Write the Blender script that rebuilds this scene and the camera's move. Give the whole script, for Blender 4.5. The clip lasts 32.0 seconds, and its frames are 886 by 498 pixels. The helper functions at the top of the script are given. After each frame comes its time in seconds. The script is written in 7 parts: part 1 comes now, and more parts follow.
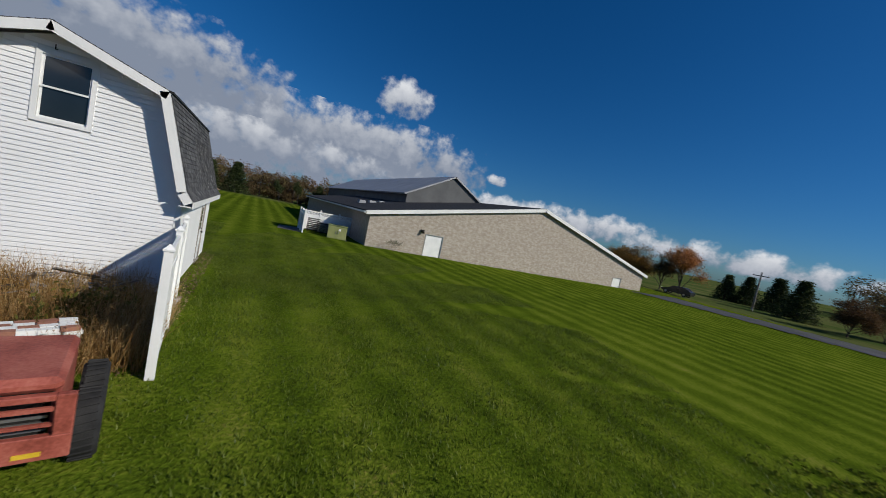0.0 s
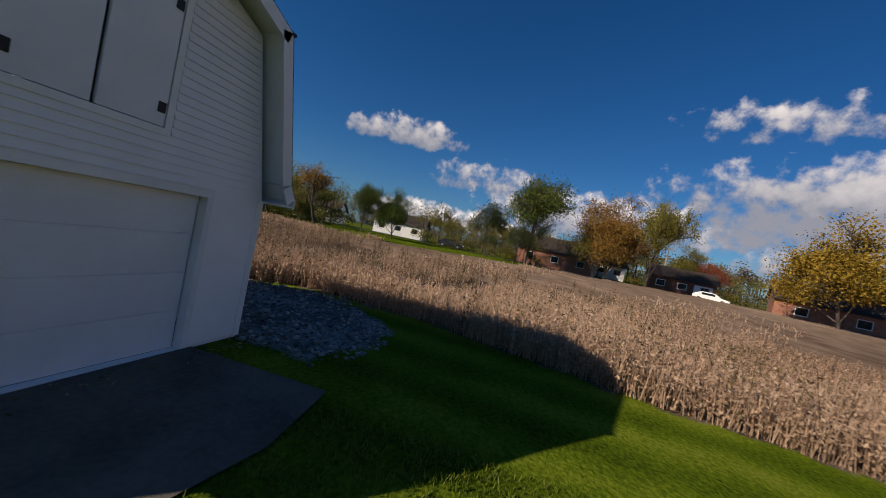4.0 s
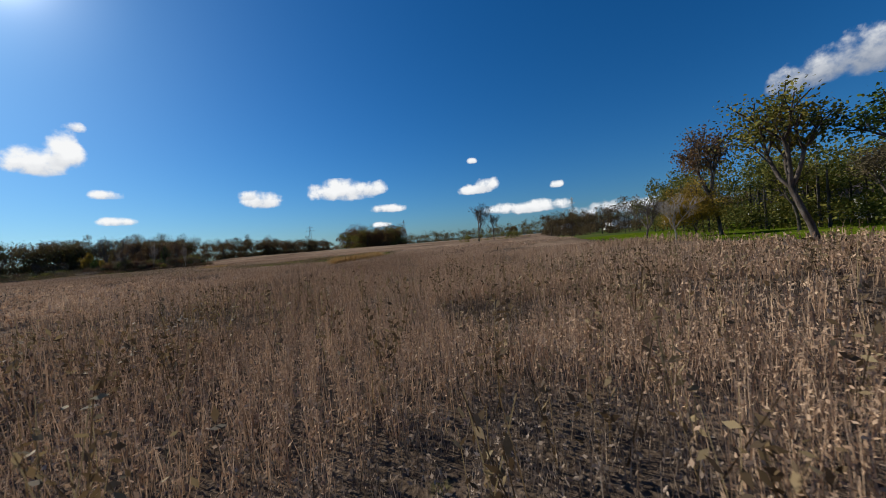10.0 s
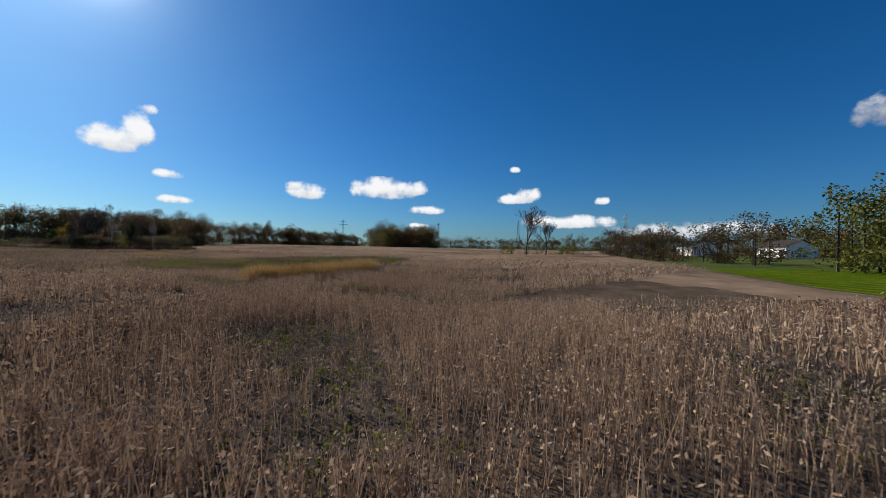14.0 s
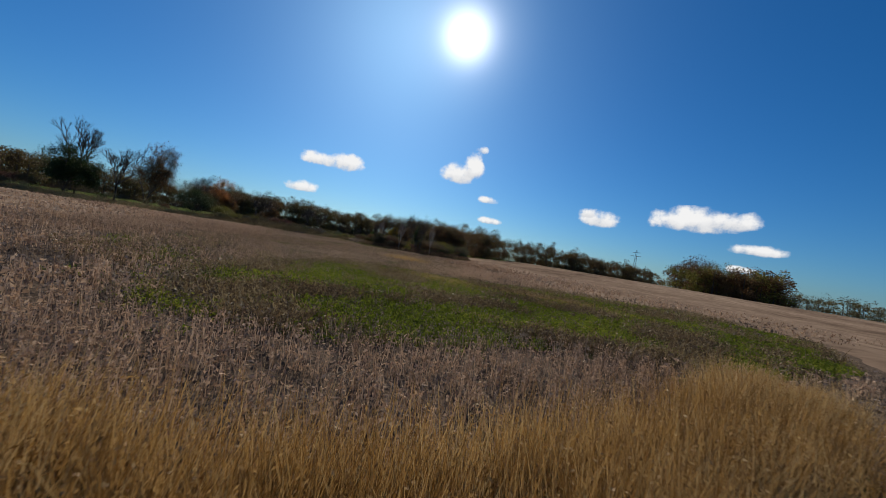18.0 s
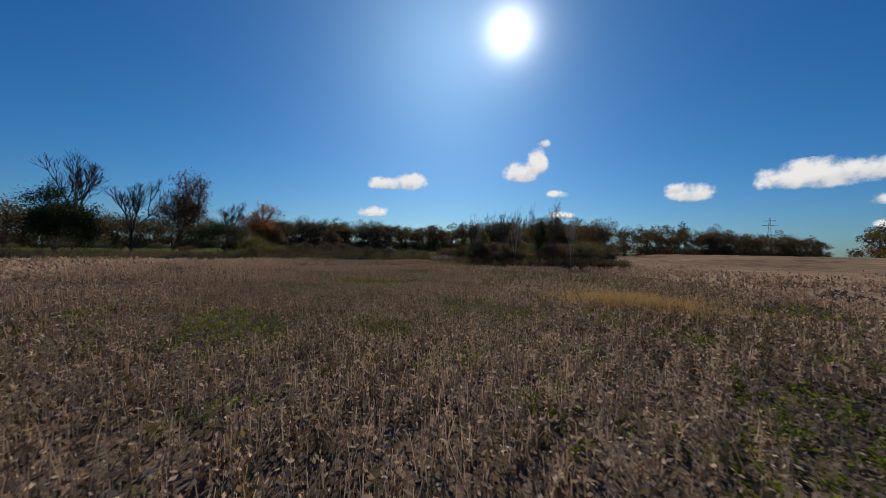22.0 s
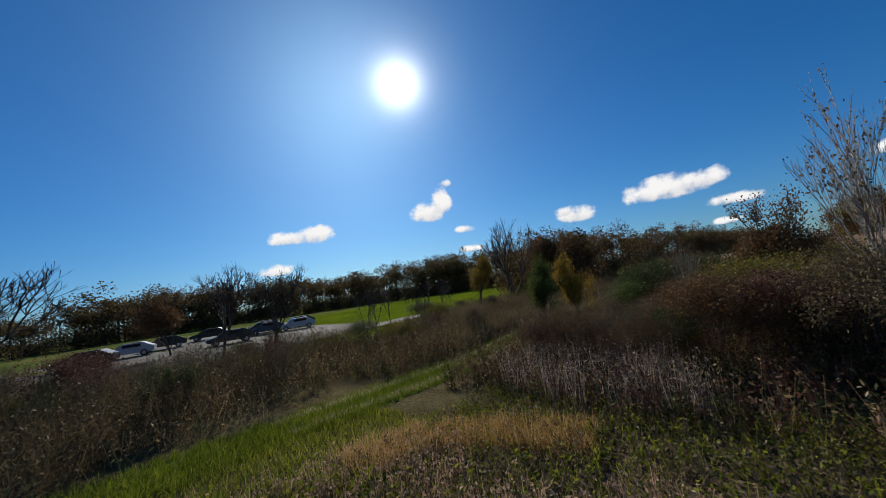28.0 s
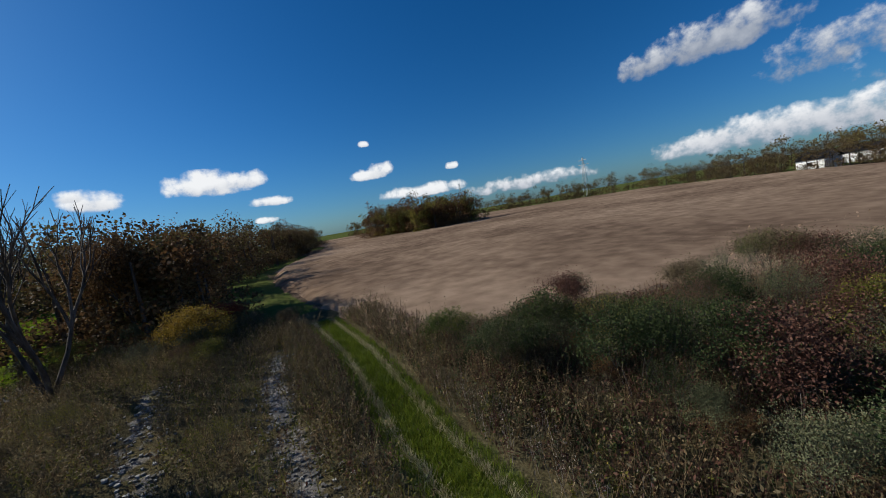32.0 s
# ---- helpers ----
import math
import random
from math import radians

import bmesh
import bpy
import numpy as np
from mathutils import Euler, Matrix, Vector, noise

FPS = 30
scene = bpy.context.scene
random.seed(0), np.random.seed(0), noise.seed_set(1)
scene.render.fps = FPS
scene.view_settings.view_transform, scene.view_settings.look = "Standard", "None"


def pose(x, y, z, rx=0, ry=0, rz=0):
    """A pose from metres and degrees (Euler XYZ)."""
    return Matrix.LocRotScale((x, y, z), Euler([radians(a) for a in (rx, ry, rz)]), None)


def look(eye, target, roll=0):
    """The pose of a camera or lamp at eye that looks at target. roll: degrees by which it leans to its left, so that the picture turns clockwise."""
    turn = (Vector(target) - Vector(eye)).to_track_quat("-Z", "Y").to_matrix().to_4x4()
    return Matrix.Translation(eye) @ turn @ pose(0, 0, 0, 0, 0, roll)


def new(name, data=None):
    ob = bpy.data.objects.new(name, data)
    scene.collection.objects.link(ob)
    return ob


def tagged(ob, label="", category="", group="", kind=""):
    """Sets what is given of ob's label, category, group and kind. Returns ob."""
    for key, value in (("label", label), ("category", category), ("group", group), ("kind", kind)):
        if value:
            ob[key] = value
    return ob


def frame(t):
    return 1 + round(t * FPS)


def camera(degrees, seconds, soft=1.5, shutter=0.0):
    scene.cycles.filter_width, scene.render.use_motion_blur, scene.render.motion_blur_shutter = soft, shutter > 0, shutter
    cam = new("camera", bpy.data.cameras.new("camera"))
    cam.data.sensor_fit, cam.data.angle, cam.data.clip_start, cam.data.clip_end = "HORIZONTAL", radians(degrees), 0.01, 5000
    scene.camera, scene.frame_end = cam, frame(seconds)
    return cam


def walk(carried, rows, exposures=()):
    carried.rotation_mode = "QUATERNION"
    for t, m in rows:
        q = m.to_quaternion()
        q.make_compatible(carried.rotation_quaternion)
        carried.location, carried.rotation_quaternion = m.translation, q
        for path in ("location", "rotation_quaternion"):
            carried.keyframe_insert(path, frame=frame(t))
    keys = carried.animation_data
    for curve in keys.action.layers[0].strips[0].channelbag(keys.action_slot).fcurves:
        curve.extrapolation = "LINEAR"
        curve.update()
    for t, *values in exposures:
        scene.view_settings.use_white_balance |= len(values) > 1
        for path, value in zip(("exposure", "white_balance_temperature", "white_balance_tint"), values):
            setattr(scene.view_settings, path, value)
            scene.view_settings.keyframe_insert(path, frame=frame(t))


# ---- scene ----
cam = camera(101.4, 32.0, soft=0.55, shutter=0.08)
PATH = [
    (0, (1.536, -10.785, 3.163), (2.479, -9.027, 3.020), 12.07),
    (0.5, (5.404, -8.048, 3.121), (5.602, -6.064, 2.970), 12.20),
    (1, (8.273, -4.446, 3.099), (7.688, -2.541, 2.925), 12.52),
    (1.5, (9.838, -0.513, 2.955), (8.582, 1.032, 2.766), 11.86),
    (2, (10.022, 3.260, 2.818), (8.311, 4.278, 2.622), 11.83),
    (2.5, (8.520, 6.309, 2.734), (6.631, 6.937, 2.544), 9.13),
    (3, (6.144, 8.519, 2.655), (4.173, 8.826, 2.510), 8.11),
    (3.5, (3.214, 9.960, 2.514), (1.218, 9.868, 2.414), 9.86),
    (4, (0.007, 10.551, 2.252), (-1.926, 10.037, 2.199), 11.82),
    (4.5, (-3.239, 10.227, 2.075), (-5.008, 9.294, 2.077), 13.56),
    (6.5, (-8.316, 3.048, 2.321), (-9.081, 1.201, 2.271), 7.86),
    (7, (-9.272, 0.995, 2.341), (-9.749, -0.947, 2.304), 5.60),
    (7.5, (-9.898, -0.996, 2.373), (-10.182, -2.975, 2.347), 3.84),
    (8, (-10.214, -2.918, 2.423), (-10.495, -4.897, 2.394), 2.70),
    (8.5, (-10.068, -4.885, 2.291), (-10.392, -6.858, 2.263), 1.11),
    (9, (-9.655, -6.906, 2.211), (-10.038, -8.869, 2.180), -1.18),
    (9.5, (-9.196, -8.964, 2.199), (-9.643, -10.913, 2.164), -3.15),
    (10, (-8.903, -11.047, 2.169), (-9.414, -12.981, 2.129), -4.84),
    (10.5, (-8.842, -13.226, 2.178), (-9.411, -15.143, 2.133), -6.17),
    (11, (-8.892, -15.204, 2.188), (-9.491, -17.112, 2.144), -6.67),
    (11.5, (-9.225, -17.521, 2.115), (-9.833, -19.426, 2.087), -6.54),
    (12, (-9.884, -19.774, 2.054), (-10.497, -21.678, 2.034), -5.93),
    (12.5, (-10.695, -21.992, 2.207), (-11.319, -23.892, 2.185), -5.06),
    (13, (-11.587, -24.167, 2.315), (-12.184, -26.076, 2.296), -3.40),
    (13.5, (-12.409, -26.320, 2.364), (-12.901, -28.259, 2.352), -1.46),
    (14, (-13.233, -28.507, 2.449), (-13.563, -30.479, 2.445), 1.02),
    (14.5, (-13.955, -30.705, 2.478), (-14.092, -32.700, 2.476), 3.57),
    (16.5, (-14.651, -38.889, 2.123), (-14.058, -40.799, 2.134), 9.73),
    (17, (-13.616, -41.113, 2.347), (-12.846, -42.959, 2.354), 9.77),
    (17.5, (-12.165, -43.152, 2.552), (-11.225, -44.918, 2.557), 9.61),
    (18, (-10.689, -45.505, 2.628), (-9.580, -47.169, 2.631), 9.42),
    (18.5, (-9.104, -47.991, 2.573), (-7.824, -49.528, 2.579), 9.18),
    (19, (-7.593, -50.169, 2.507), (-6.172, -51.576, 2.512), 8.57),
    (19.5, (-5.726, -52.161, 2.645), (-4.233, -53.492, 2.640), 7.84),
    (20, (-3.657, -54.000, 2.783), (-2.164, -55.330, 2.775), 7.41),
    (20.5, (-1.280, -55.541, 2.828), (0.202, -56.885, 2.820), 6.46),
    (21, (1.050, -56.904, 2.752), (2.519, -58.260, 2.747), 4.92),
    (21.5, (3.657, -58.202, 2.634), (5.099, -59.587, 2.639), 2.93),
    (22, (6.285, -59.458, 2.588), (7.702, -60.870, 2.598), 1.02),
    (22.5, (8.954, -60.781, 2.550), (10.346, -62.217, 2.566), -0.70),
    (23, (11.644, -62.101, 2.490), (13.004, -63.567, 2.510), -2.52),
    (23.5, (14.106, -63.929, 2.402), (15.452, -65.408, 2.435), -3.97),
    (24, (16.575, -65.685, 2.473), (17.892, -67.189, 2.516), -5.21),
    (24.5, (18.834, -67.508, 2.538), (20.130, -69.030, 2.590), -5.77),
    (26.5, (26.602, -74.468, 2.872), (27.877, -76.002, 3.024), -4.40),
    (27, (28.806, -76.353, 3.053), (30.042, -77.913, 3.251), -5.27),
    (27.5, (30.846, -78.130, 3.354), (31.998, -79.751, 3.572), -6.58),
    (28, (32.822, -79.919, 3.712), (33.853, -81.618, 3.930), -8.13),
    (28.5, (34.543, -81.667, 3.949), (35.394, -83.466, 4.151), -9.91),
    (29, (36.450, -83.467, 4.267), (37.034, -85.373, 4.420), -11.90),
    (29.5, (38.289, -85.480, 4.510), (38.561, -87.459, 4.611), -12.81),
    (30, (39.607, -87.691, 4.943), (39.585, -89.691, 4.977), -13.29),
    (30.5, (40.391, -90.012, 5.374), (40.097, -91.990, 5.344), -13.53),
    (31, (40.999, -92.469, 5.759), (40.415, -94.379, 5.663), -12.86),
    (31.5, (41.145, -94.790, 6.111), (40.312, -96.602, 5.962), -11.85),
    (32, (41.188, -96.876, 6.381), (40.130, -98.563, 6.193), -9.91),
]
walk(cam, [(t, look(eye, target, roll)) for t, eye, target, roll in PATH], exposures=((0, -0.3, 6150, 10), (1, -0.08, 6600, 12), (2.5, -0.03, 6900, 15), (4.5, -0.05, 7100, 18), (6.5, 0.06, 6500, 11), (9, 0.06, 6350, 9), (14.5, 0.05, 6300, 9), (17, 0.0, 6350, 9), (19, 0.0, 6500, 10), (21.5, -0.15, 6500, 10), (24.5, -0.1, 6500, 10), (26.5, 0.0, 6500, 10), (30.5, 0.05, 6500, 10), (32, 0.0, 6250, 9)))

# ---------------------------------------------------------------- light
SUN_DIR = Vector((0.592, -0.613, 0.522)).normalized()      # towards the sun
elevation = math.asin(SUN_DIR.z)
azimuth = math.atan2(SUN_DIR.x, SUN_DIR.y)
world = bpy.data.worlds.new("world")
scene.world = world
world.use_nodes = True
sky = world.node_tree.nodes.new("ShaderNodeTexSky")
sky.sky_type, sky.sun_disc = "NISHITA", False
sky.sun_elevation, sky.sun_rotation = elevation, azimuth
sky.air_density, sky.dust_density, sky.ozone_density = 1.0, 0.6, 3.0
wn, wl = world.node_tree.nodes, world.node_tree.links.new
tint, richer = wn.new("ShaderNodeMix"), wn.new("ShaderNodeHueSaturation")
tint.data_type, tint.blend_type = "RGBA", "MULTIPLY"
tint.inputs["Factor"].default_value, tint.inputs["B"].default_value = 1.0, (0.52, 0.845, 1.20, 1)
richer.inputs["Saturation"].default_value = 1.12
wl(sky.outputs[0], tint.inputs["A"])
wl(tint.outputs["Result"], richer.inputs["Color"])
wl(richer.outputs[0], wn["Background"].inputs[0])
wn["Background"].inputs[1].default_value = 0.062
sun = new("sun_lamp", bpy.data.lights.new("sun_lamp", "SUN"))
sun.data.energy, sun.data.angle, sun.data.color = 4.9, radians(0.55), (1.0, 0.91, 0.76)
sun.matrix_world = look(SUN_DIR * 100, (0, 0, 0))


# ---------------------------------------------------------------- helpers
def mesh_of(name, verts, faces):
    """A mesh from an (n, 3) array of places and an (m, k) array of corners."""
    me = bpy.data.meshes.new(name)
    verts, faces = np.asarray(verts, np.float32).reshape(-1, 3), np.asarray(faces, np.int32)
    k = faces.shape[1]
    me.vertices.add(len(verts))
    me.vertices.foreach_set("co", verts.ravel())
    me.loops.add(faces.size)
    me.loops.foreach_set("vertex_index", faces.ravel())
    me.polygons.add(len(faces))
    me.polygons.foreach_set("loop_start", np.arange(0, faces.size, k, dtype=np.int32))
    me.update(calc_edges=True)
    return me


def raw(name, verts, faces, material, parent=None, smooth=False):
    me = mesh_of(name, verts, faces)
    me.materials.append(material)
    me.polygons.foreach_set("use_smooth", np.full(len(me.polygons), smooth))
    ob = new(name, me)
    ob.parent = parent
    return ob


def cards(name, quads, material, parent=None):
    """Loose four-sided pieces, from an (n, 4, 3) array."""
    quads = np.asarray(quads, np.float32)
    return raw(name, quads.reshape(-1, 3), np.arange(len(quads) * 4).reshape(-1, 4), material, parent)


def part(name, bm, material, parent=None, label=""):
    me = bpy.data.meshes.new(name)
    bm.normal_update()
    bm.to_mesh(me)
    bm.free()
    me.materials.append(material)
    ob = new(name, me)
    ob.parent = parent
    return tagged(ob, label)


def thing(name, x, y, z, label, category, turn=0.0, group="", kind="", scale=1.0):
    ob = new(name)
    ob.empty_display_size = 0.2
    ob.location, ob.rotation_euler, ob.scale = (x, y, z), (0, 0, radians(turn)), (scale,) * 3
    return tagged(ob, label, category, group, kind)


def box(bm, x0, x1, y0, y1, z0, z1, bevel=0.0):
    made = bmesh.ops.create_cube(bm, size=1.0)["verts"]
    bmesh.ops.scale(bm, vec=(x1 - x0, y1 - y0, z1 - z0), verts=made)
    bmesh.ops.translate(bm, vec=((x0 + x1) / 2, (y0 + y1) / 2, (z0 + z1) / 2), verts=made)
    if bevel:
        edges = list({e for v in made for e in v.link_edges})
        bmesh.ops.bevel(bm, geom=edges, offset=bevel, segments=1, affect="EDGES")
    return bm


def boxes(*some, bevel=0.0):
    bm = bmesh.new()
    for b in some:
        box(bm, *b, bevel=bevel)
    return bm


def extruded(outline, axis, a, b):
    """A closed outline of (u, v) pushed along an axis from a to b: axis x uses (y, z), axis y uses (x, z), axis z uses (x, y)."""
    bm = bmesh.new()
    put = {"x": lambda u, v, w: (w, u, v), "y": lambda u, v, w: (u, w, v), "z": lambda u, v, w: (u, v, w)}[axis]
    one, two = ([bm.verts.new(put(u, v, w)) for u, v in outline] for w in (a, b))
    bm.faces.new(one)
    bm.faces.new(two[::-1])
    for i in range(len(one)):
        j = (i + 1) % len(one)
        bm.faces.new((one[j], one[i], two[i], two[j]))
    bmesh.ops.recalc_face_normals(bm, faces=bm.faces)
    return bm


def tube(bm, p, q, r0, r1, sides=8):
    p, q = Vector(p), Vector(q)
    turn = (q - p).to_track_quat("Z", "Y").to_matrix()
    rings = [[bm.verts.new(c + turn @ Vector((r * math.cos(a), r * math.sin(a), 0))) for a in (2 * math.pi * i / sides for i in range(sides))] for c, r in ((p, r0), (q, r1))]
    for i in range(sides):
        j = (i + 1) % sides
        bm.faces.new((rings[0][i], rings[0][j], rings[1][j], rings[1][i]))
    bm.faces.new(rings[0][::-1])
    bm.faces.new(rings[1])
    return bm


# ---------------------------------------------------------------- materials
def material(name, colors, scale=5.0, detail=6.0, rough=0.8, bump=0.0, bump_scale=40.0, fine=0.0, spread=(0.3, 0.7), per_object=0.0, per_island=0.0,
             metallic=0.0, translucent=0.0, stretch=(1, 1, 1), coords="Object", specular=0.3):
    """Two or three colours mixed by coarse noise, broken by fine noise, with relief; and changes from piece to piece."""
    m = bpy.data.materials.new(name)
    m.use_nodes = True
    t = m.node_tree
    n, link = t.nodes, t.links.new
    bsdf = n["Principled BSDF"]
    where = n.new("ShaderNodeTexCoord")
    mapping = n.new("ShaderNodeMapping")
    mapping.inputs["Scale"].default_value = stretch
    if coords == "World":
        link(n.new("ShaderNodeNewGeometry").outputs["Position"], mapping.inputs[0])
    else:
        link(where.outputs[coords], mapping.inputs[0])
    coarse = n.new("ShaderNodeTexNoise")
    coarse.inputs["Scale"].default_value, coarse.inputs["Detail"].default_value = scale, detail
    link(mapping.outputs[0], coarse.inputs["Vector"])
    value = coarse.outputs["Fac"]
    for amount, source, socket in ((per_object, "ShaderNodeObjectInfo", "Random"), (per_island, "ShaderNodeNewGeometry", "Random Per Island")):
        if amount:
            info = n.new(source)
            add = n.new("ShaderNodeMath")
            add.operation = "MULTIPLY_ADD"
            add.inputs[1].default_value, add.inputs[2].default_value = amount, -amount / 2
            link(info.outputs[socket], add.inputs[0])
            both = n.new("ShaderNodeMath")
            both.operation = "ADD"
            link(value, both.inputs[0])
            link(add.outputs[0], both.inputs[1])
            value = both.outputs[0]
    if fine:
        grain = n.new("ShaderNodeTexNoise")
        grain.inputs["Scale"].default_value, grain.inputs["Detail"].default_value = scale * 14, 4
        link(mapping.outputs[0], grain.inputs["Vector"])
        add = n.new("ShaderNodeMath")
        add.operation = "MULTIPLY_ADD"
        add.inputs[1].default_value, add.inputs[2].default_value = fine, -fine / 2
        link(grain.outputs["Fac"], add.inputs[0])
        both = n.new("ShaderNodeMath")
        link(value, both.inputs[0])
        link(add.outputs[0], both.inputs[1])
        value = both.outputs[0]
    ramp = n.new("ShaderNodeValToRGB")
    els = ramp.color_ramp.elements
    els[0].position, els[1].position = spread
    els[0].color, els[1].color = (*colors[0], 1), (*colors[-1], 1)
    for i, c in enumerate(colors[1:-1], 1):
        e = els.new(spread[0] + (spread[1] - spread[0]) * i / (len(colors) - 1))
        e.color = (*c, 1)
    link(value, ramp.inputs[0])
    link(ramp.outputs[0], bsdf.inputs["Base Color"])
    bsdf.inputs["Roughness"].default_value, bsdf.inputs["Metallic"].default_value = rough, metallic
    bsdf.inputs["Specular IOR Level"].default_value = specular
    if bump:
        relief = n.new("ShaderNodeTexNoise")
        relief.inputs["Scale"].default_value, relief.inputs["Detail"].default_value = bump_scale, 5
        link(mapping.outputs[0], relief.inputs["Vector"])
        b = n.new("ShaderNodeBump")
        b.inputs["Strength"].default_value, b.inputs["Distance"].default_value = bump, 0.02
        link(relief.outputs["Fac"], b.inputs["Height"])
        link(b.outputs[0], bsdf.inputs["Normal"])
    if translucent:
        thin = n.new("ShaderNodeBsdfTranslucent")
        link(ramp.outputs[0], thin.inputs[0])
        mix = n.new("ShaderNodeMixShader")
        mix.inputs[0].default_value = translucent
        link(bsdf.outputs[0], mix.inputs[1])
        link(thin.outputs[0], mix.inputs[2])
        link(mix.outputs[0], n["Material Output"].inputs[0])
    return m


def leaves(name, colors):
    return material(name, colors, scale=0.35, detail=3, rough=0.7, per_island=0.55, per_object=0.2, translucent=0.25, specular=0.1, spread=(0.15, 0.85))


M = {}
M["siding"] = material("white_vinyl", [(0.74, 0.745, 0.75), (0.82, 0.825, 0.83)], scale=0.8, fine=0.15, rough=0.45, bump=0.04)
M["white"] = material("white_paint", [(0.72, 0.73, 0.72), (0.82, 0.82, 0.81)], scale=1.5, fine=0.2, rough=0.5, bump=0.06)
M["door"] = material("door_paint", [(0.68, 0.69, 0.70), (0.78, 0.79, 0.80)], scale=1.2, fine=0.2, rough=0.45, bump=0.05)
M["worn_wood"] = material("weathered_wood", [(0.10, 0.08, 0.06), (0.26, 0.23, 0.20), (0.45, 0.43, 0.40)], scale=6, fine=0.4, rough=0.85, bump=0.3, stretch=(1, 1, 0.2))
M["shingle"] = material("grey_shingle", [(0.03, 0.031, 0.035), (0.074, 0.075, 0.08), (0.145, 0.145, 0.148)], scale=7, fine=0.3, rough=0.92, bump=0.5, bump_scale=160, per_island=0.42, spread=(0.15, 0.85), coords="World")
M["shingle_piece"] = material("grey_shingle", [(0.03, 0.031, 0.035), (0.074, 0.075, 0.08), (0.145, 0.145, 0.148)], scale=7, fine=0.3, rough=0.92, bump=0.5, bump_scale=160, per_object=0.42, spread=(0.15, 0.85), coords="World")
M["roof_dark"] = material("dark_roofing", [(0.012, 0.013, 0.016), (0.03, 0.031, 0.036)], scale=2.0, fine=0.5, rough=0.9, bump=0.4, bump_scale=90)
M["roof_grey"] = material("grey_metal_roof", [(0.30, 0.31, 0.33), (0.40, 0.41, 0.43)], scale=0.5, fine=0.2, rough=0.5)
M["glass"] = material("dark_glass", [(0.01, 0.014, 0.02), (0.02, 0.026, 0.035)], scale=1.0, rough=0.06, specular=0.6)
M["black"] = material("black_iron", [(0.01, 0.01, 0.01), (0.025, 0.024, 0.022)], scale=8, rough=0.5, bump=0.1)
M["brick_pale"] = material("pale_stone_brick", [(0.36, 0.305, 0.25), (0.43, 0.375, 0.315), (0.50, 0.45, 0.39)], scale=3, fine=0.4, rough=0.9, bump=0.25, bump_scale=60, per_island=0.3, coords="World")
M["brick_piece"] = material("pale_stone_brick", [(0.36, 0.305, 0.25), (0.43, 0.375, 0.315), (0.50, 0.45, 0.39)], scale=3, fine=0.4, rough=0.9, bump=0.25, bump_scale=60, per_object=0.3, coords="World")
M["mortar"] = material("pale_mortar", [(0.324, 0.276, 0.228), (0.444, 0.39, 0.33)], scale=5, fine=0.3, rough=0.95, bump=0.3)
M["brick_red"] = material("red_brick", [(0.20, 0.085, 0.055), (0.34, 0.16, 0.11)], scale=3, fine=0.4, rough=0.9, bump=0.3, per_object=0.5, coords="World")
M["olive"] = material("olive_steel", [(0.25, 0.27, 0.11), (0.33, 0.35, 0.15)], scale=1.5, fine=0.2, rough=0.5, bump=0.05)
M["red_paint"] = material("faded_red_paint", [(0.20, 0.045, 0.03), (0.33, 0.085, 0.06), (0.42, 0.14, 0.10)], scale=2.5, fine=0.5, rough=0.55, bump=0.15)
M["rubber"] = material("tyre_rubber", [(0.012, 0.012, 0.013), (0.03, 0.03, 0.03)], scale=6, fine=0.4, rough=0.85, bump=0.3)
M["yellow"] = material("yellow_reflector", [(0.55, 0.36, 0.02), (0.7, 0.46, 0.04)], scale=5, rough=0.4)
M["concrete"] = material("concrete", [(0.085, 0.08, 0.074), (0.17, 0.158, 0.145)], scale=1.5, fine=0.4, rough=0.9, bump=0.3)
M["apron"] = material("worn_concrete", [(0.075, 0.064, 0.052), (0.14, 0.122, 0.10)], scale=1.1, fine=0.5, rough=0.95, bump=0.3, bump_scale=60)
M["asphalt"] = material("asphalt", [(0.04, 0.041, 0.044), (0.075, 0.076, 0.08)], scale=0.3, fine=0.5, rough=0.9, bump=0.4, bump_scale=30)
M["steel"] = material("dull_steel", [(0.30, 0.31, 0.32), (0.45, 0.46, 0.47)], scale=4, rough=0.4, metallic=0.8)
M["bark"] = material("bark", [(0.03, 0.024, 0.019), (0.075, 0.06, 0.05), (0.14, 0.12, 0.105)], scale=4, fine=0.5, rough=0.95, bump=0.6, bump_scale=18, stretch=(1, 1, 0.25))
M["bark_pale"] = material("pale_bark", [(0.16, 0.145, 0.125), (0.34, 0.32, 0.29)], scale=5, fine=0.5, rough=0.9, bump=0.3, stretch=(1, 1, 0.3))
M["twig"] = material("twig", [(0.05, 0.035, 0.028), (0.12, 0.09, 0.075)], scale=2, per_island=0.5, rough=0.9)
M["leaf_green"] = leaves("leaf_green", [(0.028, 0.053, 0.012), (0.083, 0.122, 0.025), (0.17, 0.18, 0.045)])
M["leaf_olive"] = leaves("leaf_olive", [(0.055, 0.066, 0.015), (0.135, 0.136, 0.028), (0.27, 0.215, 0.048)])
M["leaf_yellow"] = leaves("leaf_yellow", [(0.13, 0.096, 0.014), (0.312, 0.204, 0.029), (0.442, 0.28, 0.047)])
M["leaf_gold"] = leaves("leaf_gold", [(0.156, 0.089, 0.023), (0.312, 0.166, 0.041), (0.286, 0.204, 0.047)])
M["leaf_orange"] = leaves("leaf_orange", [(0.195, 0.079, 0.026), (0.423, 0.176, 0.058), (0.552, 0.27, 0.103)])
